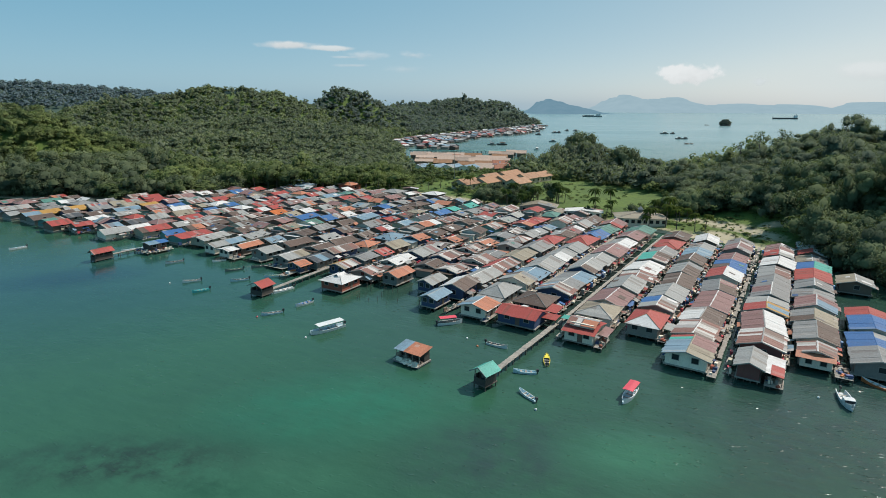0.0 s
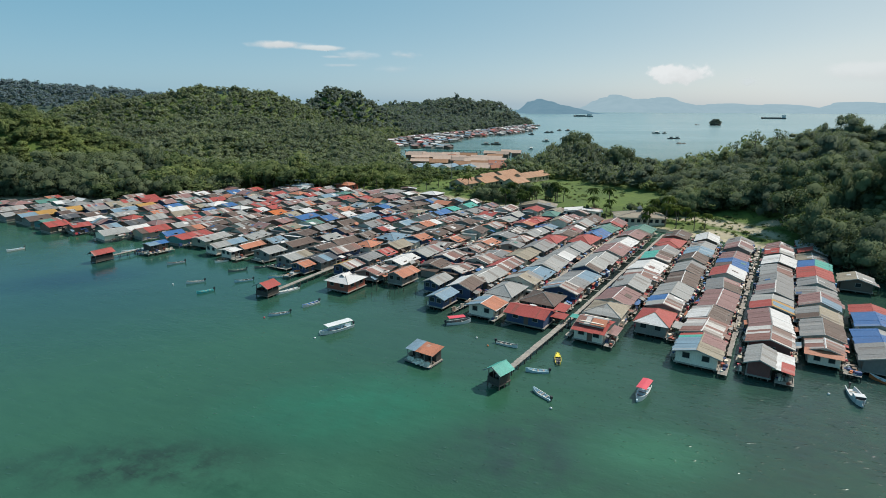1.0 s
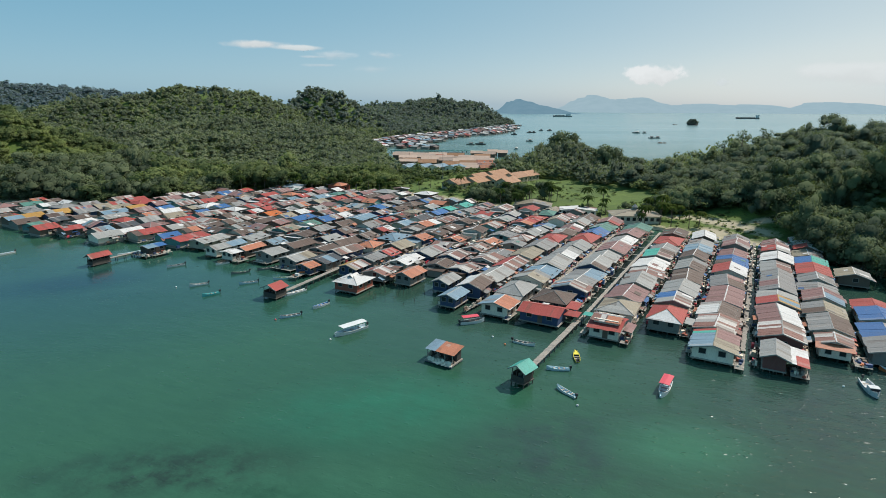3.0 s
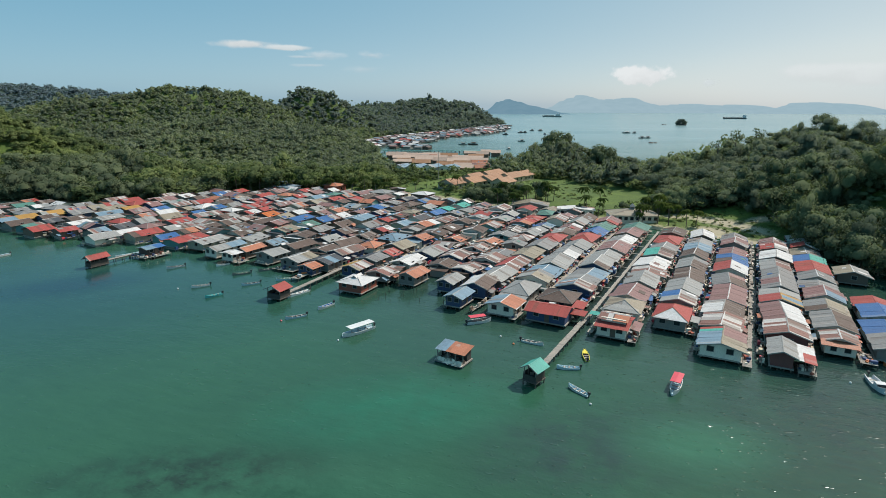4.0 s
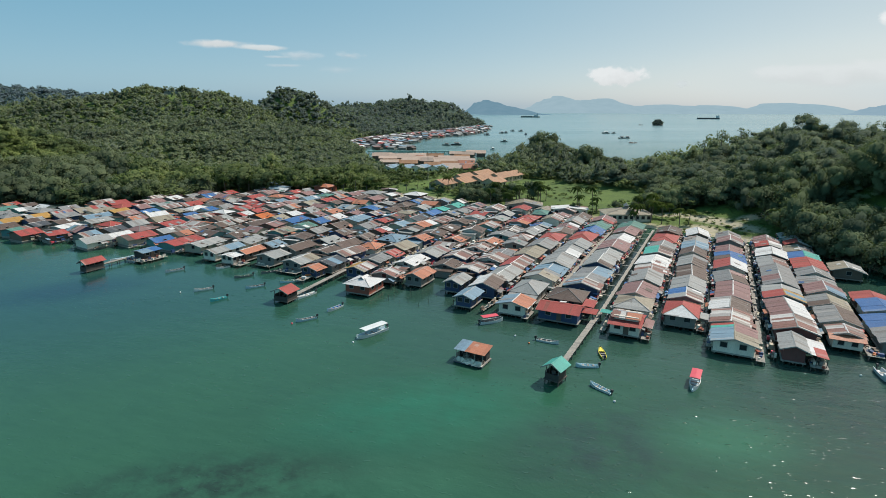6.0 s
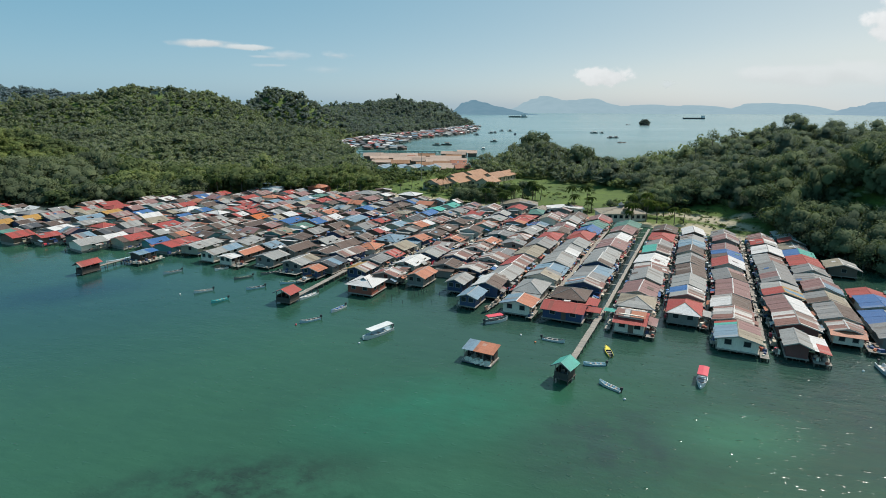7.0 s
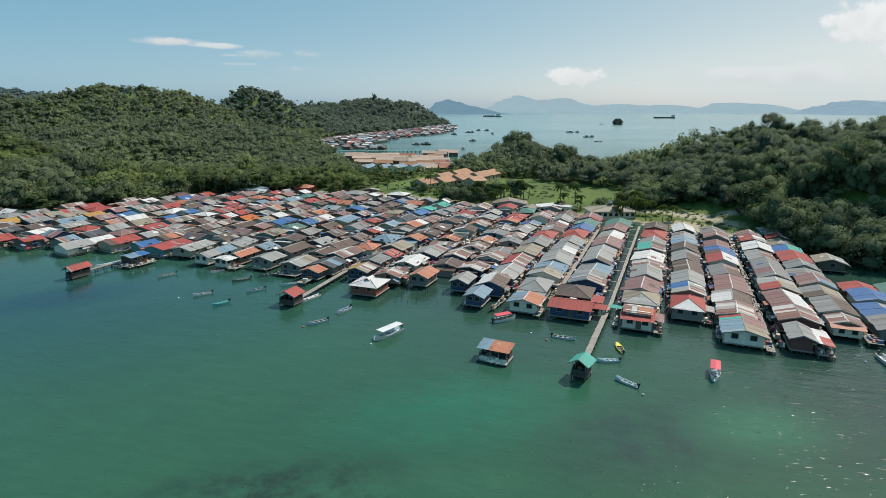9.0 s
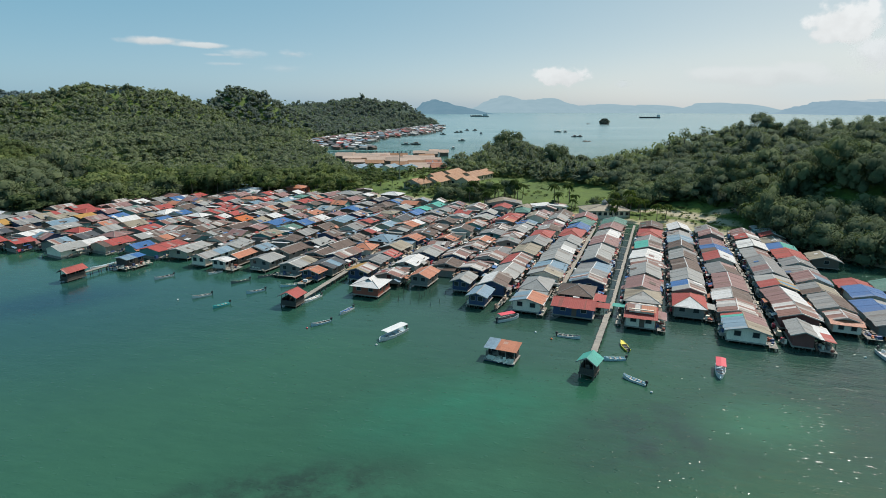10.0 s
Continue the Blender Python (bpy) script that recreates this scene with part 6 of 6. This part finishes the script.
# ---- palms and single trees ----
def palm_parts(seed):
    r = random.Random(seed)
    trunk = Build()
    lean = r.uniform(0.5, 1.6)
    pts = [Vector((lean * (i / 5) ** 2, 0, 9.0 * i / 5)) for i in range(6)]
    for i in range(5):
        trunk.tube(pts[i] - Vector((0, 0, 0.3 if i == 0 else 0)), pts[i + 1], 0.24 - 0.025 * i, 0.215 - 0.025 * i, 7)
    f = Build()
    for k in range(26):
        a = 6.283 * k / 13 + r.uniform(-0.2, 0.2)
        up = r.uniform(-0.25, 1.0)
        L = r.uniform(2.6, 3.6)
        prev = None
        for i in range(8):
            t = i / 7
            c = pts[5] + Vector((math.cos(a) * L * t, math.sin(a) * L * t, up * L * t * 0.7 - 2.0 * t * t * L * 0.42))
            wv = Vector((-math.sin(a), math.cos(a), 0)) * (0.55 * math.sin(math.pi * (0.12 + 0.86 * t)))
            row = [c - wv - Vector((0, 0, 0.22)), c, c + wv - Vector((0, 0, 0.22))]
            if prev:
                f.add(prev + row, [(0, 1, 4, 3), (1, 2, 5, 4)])
            prev = row
    return trunk.mesh("trunk", BARK), f.mesh("crown", PALM)


PALMS = [palm_parts(40 + i) for i in range(4)]


def palm(x, y, s):
    trunk, leaves = dice.choice(PALMS)
    thing = empty("palm_tree", pose(x, y, float(ground(x, y)), 0, 0, dice.uniform(0, 360)), "tall coconut palm with drooping green fronds", "palm tree", "palms by the shore")
    thing.scale = (s, s, s)
    part("trunk", trunk, thing)
    part("crown", leaves, thing)


spotted = [(31 + dice.gauss(0, 8), 262 + dice.gauss(0, 6)) for _ in range(20)] + [(80 + dice.gauss(0, 8), 208 + dice.gauss(0, 5)) for _ in range(8)]
spotted += [(-150 + 4.4 * i + dice.uniform(-2, 2), 297 - abs(i - 14) * 0.5 + dice.uniform(-4, 4)) for i in range(28)]
spotted += [(-118 + 6 * i + dice.uniform(-2, 2), 298 + dice.uniform(-5, 6)) for i in range(12)] + [(-18, 296), (-12, 300), (4, 290), (58, 246), (64, 243), (44, 262), (58, 226), (61, 229), (55, 233), (80, 220), (84, 217), (77, 224), (28, 250), (33, 252)]
for x, y in spotted:
    palm(x, y, dice.uniform(0.6, 1.0))


def tree_meshes(seed):
    r = random.Random(seed)
    keep = foliage_mesh("crown", LEAF, [(crown(seed, 1150, 0.034, 18, 0.75, 0.2), 0, 0, 0, 11.0, 12.0, 0.0, r.uniform(0.2, 0.8))])
    t = Build()
    t.tube((0, 0, -1), (0.2, 0.1, 3.0), 0.42, 0.3, 8).tube((0.2, 0.1, 3.0), (0.1, 0.2, 6.5), 0.3, 0.16, 8)
    for i in range(5):
        a = 1.26 * i + r.uniform(-0.3, 0.3)
        t.tube((0.15, 0.12, 3.0 + 0.5 * i), (2.6 * math.cos(a), 2.6 * math.sin(a), 6.0 + 0.5 * i), 0.16, 0.06, 6)
    return t.mesh("trunk", BARK), keep


TREES = [tree_meshes(60 + i) for i in range(5)]


def tree(x, y, s, words="broad green rainforest tree at the forest edge", zs=1.0):
    trunk, leaves = dice.choice(TREES)
    thing = empty("tree", pose(x, y, float(ground(x, y)) - 1.7 * s, 0, 0, dice.uniform(0, 360)), words, "tree", "trees along the forest edge")
    thing.scale = (s, s, s * zs)
    part("trunk", trunk, thing)
    part("crown", leaves, thing)


for i in range(26):
    t = i / 25
    tree(114 + 6 * math.sin(i * 1.7) + 16 * max(0, 0.3 - t) + 14 * max(0, t - 0.6), 132 + 62 * t + dice.uniform(-3, 3), dice.uniform(0.8, 1.3))
for i in range(9):
    tree(84 + 4.6 * i, 227 - max(0, i - 6) * 3 + dice.uniform(-2, 2), dice.uniform(0.6, 1.0))
for i in range(30):
    tree(-235 + 6.6 * i * 0.62 + dice.uniform(-3, 3), 266 + max(0, i - 20) * 2.6 + dice.uniform(-2, 3), dice.uniform(0.6, 1.0))
for x, y, s in ((95, 228, 0.75), (101, 230, 0.65), (106, 230, 0.9), (110, 224, 0.7), (115, 220, 0.95), (119, 217, 0.95), (122, 210, 0.9), (125, 203, 1.0), (119, 196, 0.9), (127, 215, 1.1), (120, 228, 1.0), (131, 206, 1.1), (112, 234, 0.9)):
    tree(x, y, s, "rounded green tree behind the sandy beach", 1.1)
for i in range(16):
    tree(24 + dice.gauss(0, 9), 264 + dice.gauss(0, 5), dice.uniform(0.45, 0.8), "leafy green tree behind the village")
for i in range(10):
    tree(86 + dice.gauss(0, 6), 229 + dice.gauss(0, 3), dice.uniform(0.4, 0.7), "leafy green tree beside the hall")
for x, y, s in ((80, 414, 1.6), (73, 410, 1.2), (87, 414, 1.75), (94, 414, 1.1), (103, 365, 1.5), (107, 367, 1.3), (183, 268, 0.7), (-212, 858, 0.9), (-190, 866, 0.9), (-165, 872, 0.9), (-330, 740, 1.0),
                (-325, 744, 0.9), (-315, 741, 0.75), (-281.5, 741, 0.8), (-336, 742, 0.7)):
    tree(x, y, s, "tall spreading tree above the forest canopy", 1.15)

# three thin, half-bare trees above the ridge
bare = crown(90, 150, 0.05, 7)
bare = (bare[0][:450], bare[1][:150], bare[2][:450])
for x, y, h in ((136, 285, 14.0), (145, 285, 16.5), (155, 285, 14.0)):
    z = float(ground(x, y))
    thing = empty("tree", pose(x, y, z, 0, 0, dice.uniform(0, 360)), "tall thin half-bare tree standing above the forest", "tree", "trees along the forest edge")
    t = Build().tube((0, 0, -1), (0.2, 0, h * 0.75), 0.35, 0.16, 7).tube((0.2, 0, h * 0.75), (0, 0.3, h), 0.16, 0.05, 6)
    for i in range(6):
        a = 1.1 * i
        t.tube((0.15, 0, h * (0.55 + 0.05 * i)), (2.3 * math.cos(a), 2.3 * math.sin(a), h * (0.68 + 0.05 * i)), 0.1, 0.03, 5)
    part("trunk", t.mesh("trunk", BARK), thing)
    part("crown", foliage_mesh("crown", LEAF, [(bare, 0, 0, h * 0.42, 6.5, h * 0.62, 0.4 * x, 0.4)]), thing)

# ---- far sea: islet, ships, fishing platforms ----
ISLET_ROCK = plaster("dark_rock", (0.12, 0.11, 0.1), 0.9, 0.5, False)
isl = empty("islet", pose(603, 1352, 0), "small rocky islet with a cap of trees", "islet")
m = Build()
for i in range(9):
    a = 0.7 * i
    m.tube((9 * math.cos(a), 6 * math.sin(a), -1), (6 * math.cos(a), 4 * math.sin(a), 1.8 + 0.8 * math.sin(i * 2.1)), 5, 2.5, 7)
part("rock", m.mesh("rock", ISLET_ROCK), isl)
caps = []
for i in range(26):
    a, q = 2.4 * i, math.sqrt((i + 0.5) / 26)
    caps.append((MIDDLE[i % 6], 11.5 * q * math.cos(a), 7 * q * math.sin(a), 8.5 * (1 - q * q) - 1.0, 9, 8, i, 0.2 + 0.02 * i))
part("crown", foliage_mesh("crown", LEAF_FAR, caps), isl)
low = new("reef_rock", Build().tube((0, 0, -1), (0, 0, 1.5), 5, 2, 9).tube((6, 0, -1), (6, 0, 1.0), 4, 1.6, 8).mesh("reef_rock", ISLET_ROCK))
low.matrix_basis = pose(567, 1372, 0)
tagged(low, "low dark reef rock just above the water", "rock")


def ship(x, y, L, turn, hull, words, towers):
    thing = empty("cargo_ship", pose(x, y, 0, 0, 0, turn), words, "ship", "ships on the far water")
    B = L * 0.16
    m = Build()
    m.add([(-B / 2, -L / 2, -1), (B / 2, -L / 2, -1), (B / 2, L * 0.4, -1), (0, L * 0.5, -1), (-B / 2, L * 0.4, -1), (-B / 2, -L / 2, 4), (B / 2, -L / 2, 4), (B / 2, L * 0.4, 4), (0, L * 0.52, 5.5), (-B / 2, L * 0.4, 4)],
          [(4, 3, 2, 1, 0), (5, 6, 7, 8, 9), (0, 1, 6, 5), (1, 2, 7, 6), (2, 3, 8, 7), (3, 4, 9, 8), (4, 0, 5, 9)])
    part("hull", m.mesh("hull", PAINT[hull]), thing)
    for y0, y1, h in towers:
        part("deckhouse", Build().box(-B * 0.4, L * y0, 4, B * 0.4, L * y1, 4 + h).mesh("deckhouse", PAINT["grey" if h < 4 else "white"]), thing)
    part("mast", Build().tube((0, L * towers[0][0] + 2, 4), (0, L * towers[0][0] + 2, 17), 0.5, 0.3, 6).mesh("mast", PAINT["dark"]), thing)


ship(489, 2223, 72, 87, "grey", "grey cargo ship with a white deckhouse far out", [(-0.42, -0.2, 8), (-0.1, 0.4, 2.2)])
ship(1120, 2060, 84, 92, "dark", "long dark barge with a deckhouse far out", [(-0.49, -0.4, 9), (-0.3, 0.4, 1.2)])


def bay_boat(x, y, L, turn, hull, roof, words, high=1.5):
    """A boat riding low on the water, with a long low shelter."""
    thing = empty("fishing_boat", pose(x, y, 0, 0, 0, turn), words, "boat", "boats in the bay")
    part("hull", hull_mesh(L, L * 0.27, L * 0.11, hull, "grey", 0.5), thing)
    q, z = L * 0.1, L * 0.11
    part("cabin", Build().box(-q, -L * 0.26, z * 0.5, q, L * 0.1, z + high).mesh("cabin", WALL["grey"]), thing)
    for k in (-1, 1):
        part("roof_slope", Build().slab((0, -L * 0.34, z + high + 0.5), (k * q * 1.3, -L * 0.34, z + high), (k * q * 1.3, L * 0.2, z + high), (0, L * 0.2, z + high + 0.5), 0.08).mesh("roof_slope", ROOF[roof]), thing)
    part("mast", Build().tube((0, L * 0.14, z * 0.5), (0, L * 0.14, z + high + 1.8), 0.09, 0.05, 6).mesh("mast", WOOD), thing)


for x, y, L, turn, hull, roof in ((114, 881, 9, 70, "dark", "d"), (148, 944, 9, 95, "dark", "g"), (156, 950, 8, 60, "dark", "d"), (182, 1022, 8, 80, "dark", "d"), (196, 1018, 9, 100, "dark", "b"), (178, 895, 7, 20, "navy", "d"),
                                  (111, 719, 9, 85, "grey", "l"), (75, 588, 5.5, 115, "white", "w"), (326, 946, 13, 84, "grey", "w"), (340, 948, 8, 100, "dark", "d"), (296, 800, 9, 88, "dark", "d"), (305, 802, 9, 94, "dark", "d"), (44, 657, 12, 80, "dark", "b"), (32, 652, 10, 70, "grey", "g")):
    bay_boat(x, y, L, turn, hull, roof, f"{hull} fishing boat with a {ROOF_WORDS[roof]} shelter roof in the bay")
reef = new("reef_rock", Build().tube((0, 0, -1), (0, 0, 1.3), 5, 2, 9).tube((6, 1, -1), (6, 1, 0.9), 4, 1.5, 8).mesh("reef_rock", ISLET_ROCK))
reef.matrix_basis = pose(269, 699, 0)
tagged(reef, "low dark reef rock near the wooded ridge", "rock")

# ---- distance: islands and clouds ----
# even glow without lighting; the blue of distance haze is put into its colour
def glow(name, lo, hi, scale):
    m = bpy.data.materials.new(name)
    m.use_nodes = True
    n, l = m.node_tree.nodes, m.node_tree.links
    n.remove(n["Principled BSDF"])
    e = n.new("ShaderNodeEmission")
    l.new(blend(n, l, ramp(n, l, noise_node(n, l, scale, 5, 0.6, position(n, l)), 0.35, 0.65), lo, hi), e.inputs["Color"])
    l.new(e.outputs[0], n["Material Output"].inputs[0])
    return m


def island(name, x0, x1, y, peaks, lo, hi, label):
    xs = np.linspace(x0, x1, 160)
    ys = np.linspace(y - 160, y + 400, 24)

    def z(X, Y):
        h = sum(a * np.exp(-((X - cx) / rx) ** 2) for cx, a, rx in peaks)
        h = h * (1 + 0.06 * np.sin(X * 0.017 + 1) + 0.05 * np.sin(X * 0.041) + 0.05 * np.sin(X * 0.093 + 1) + 0.03 * np.sin(X * 0.21 + 2))
        edge = np.clip((X - x0) / 160, 0, 1) * np.clip((x1 - X) / 160, 0, 1)
        t = (Y - y + 160) / 560
        return h * np.sin(np.clip(t * 1.9, 0, 1.57)) ** 0.8 * np.clip(edge * 1.4, 0, 1) - 0.5
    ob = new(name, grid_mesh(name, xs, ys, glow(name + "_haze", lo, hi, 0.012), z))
    return tagged(ob, label, "island", kind="structure")


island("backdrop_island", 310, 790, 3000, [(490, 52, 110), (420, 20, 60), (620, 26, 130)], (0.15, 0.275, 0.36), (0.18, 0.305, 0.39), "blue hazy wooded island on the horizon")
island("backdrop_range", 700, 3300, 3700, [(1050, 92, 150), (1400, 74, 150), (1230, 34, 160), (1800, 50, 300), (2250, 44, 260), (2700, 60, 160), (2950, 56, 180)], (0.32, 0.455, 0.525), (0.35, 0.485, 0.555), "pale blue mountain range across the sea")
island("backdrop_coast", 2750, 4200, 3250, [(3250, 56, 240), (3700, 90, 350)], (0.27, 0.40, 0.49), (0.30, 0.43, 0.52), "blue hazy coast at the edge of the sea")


def cloud_material(name, scale, tall, soft, bright, seed, most):
    m = bpy.data.materials.new(name)
    m.use_nodes = True
    n, l = m.node_tree.nodes, m.node_tree.links
    n.remove(n["Principled BSDF"])
    tc = n.new("ShaderNodeTexCoord")
    mp = n.new("ShaderNodeMapping")
    mp.inputs["Location"].default_value = (seed, seed * 2, 0)
    mp.inputs["Scale"].default_value = (scale, scale * tall, 1)
    l.new(tc.outputs["UV"], mp.inputs["Vector"])
    body = noise_node(n, l, 1.0, 9, 0.55, mp.outputs[0])
    ms = n.new("ShaderNodeMapping")
    ms.inputs["Location"].default_value = (-1, -1, 0)
    ms.inputs["Scale"].default_value = (2, 2, 1)
    l.new(tc.outputs["UV"], ms.inputs["Vector"])
    ln = n.new("ShaderNodeVectorMath")
    ln.operation = "LENGTH"
    l.new(ms.outputs[0], ln.inputs[0])
    disc = ramp(n, l, ln.outputs["Value"], 0.0, 1.0, 1, 0)
    puff = maths(n, l, "ADD", disc, maths(n, l, "MULTIPLY", maths(n, l, "SUBTRACT", body, 0.5), 1.5))
    dens = n.new("ShaderNodeMapRange")
    dens.interpolation_type = "SMOOTHSTEP"
    dens.inputs[1].default_value, dens.inputs[2].default_value = 0.28, 0.28 + soft
    l.new(puff, dens.inputs[0])
    dens = maths(n, l, "MULTIPLY", dens.outputs[0], ramp(n, l, disc, 0.0, 0.3))
    # greyer underside: the shading of the cloud is put into its glow
    sep = n.new("ShaderNodeSeparateXYZ")
    l.new(tc.outputs["UV"], sep.inputs[0])
    low = maths(n, l, "ADD", sep.outputs["Y"], maths(n, l, "MULTIPLY", maths(n, l, "SUBTRACT", body, 0.5), 1.2))
    tone = blend(n, l, ramp(n, l, low, 0.2, 0.65), tuple(0.86 * c for c in bright), bright)
    tr, em, mix = n.new("ShaderNodeBsdfTransparent"), n.new("ShaderNodeEmission"), n.new("ShaderNodeMixShader")
    l.new(tone, em.inputs["Color"])
    l.new(maths(n, l, "MULTIPLY", dens, most), mix.inputs[0])
    l.new(tr.outputs[0], mix.inputs[1]), l.new(em.outputs[0], mix.inputs[2])
    l.new(mix.outputs[0], n["Material Output"].inputs[0])
    return m


def cloud(px, py, w, h, scale, stretch, soft, bright, seed, most):
    """A bank of cloud or haze far off: bearing and height in degrees, width and depth in degrees."""
    d = 4700.0 + 4 * w
    c = Vector((math.sin(radians(px)) * math.cos(radians(py)), math.cos(radians(px)) * math.cos(radians(py)), math.sin(radians(py)))) * d + Vector((0, 0, 45))
    hw, hh = d * math.tan(radians(w / 2)), d * math.tan(radians(h / 2))
    me = bpy.data.meshes.new("backdrop_cloud")
    me.from_pydata([(-hw, -hh, 0), (hw, -hh, 0), (hw, hh, 0), (-hw, hh, 0)], [], [(0, 1, 2, 3)])
    uv = me.uv_layers.new()
    for i, p in enumerate(((0, 0), (1, 0), (1, 1), (0, 1))):
        uv.data[i].uv = p
    me.materials.append(cloud_material("cloud_white", scale, stretch * h / w, soft, bright, seed, most))
    ob = new("backdrop_cloud", me)
    ob.matrix_basis = look(c, (0, 0, 45)) @ pose(0, 0, 0, 0, 180, 0)
    ob.visible_shadow = False
    return tagged(ob, "soft white bank of cloud or haze low in the sky", "cloud", kind="structure")


for args in CLOUDS_AND_HAZE:
    cloud(*args)
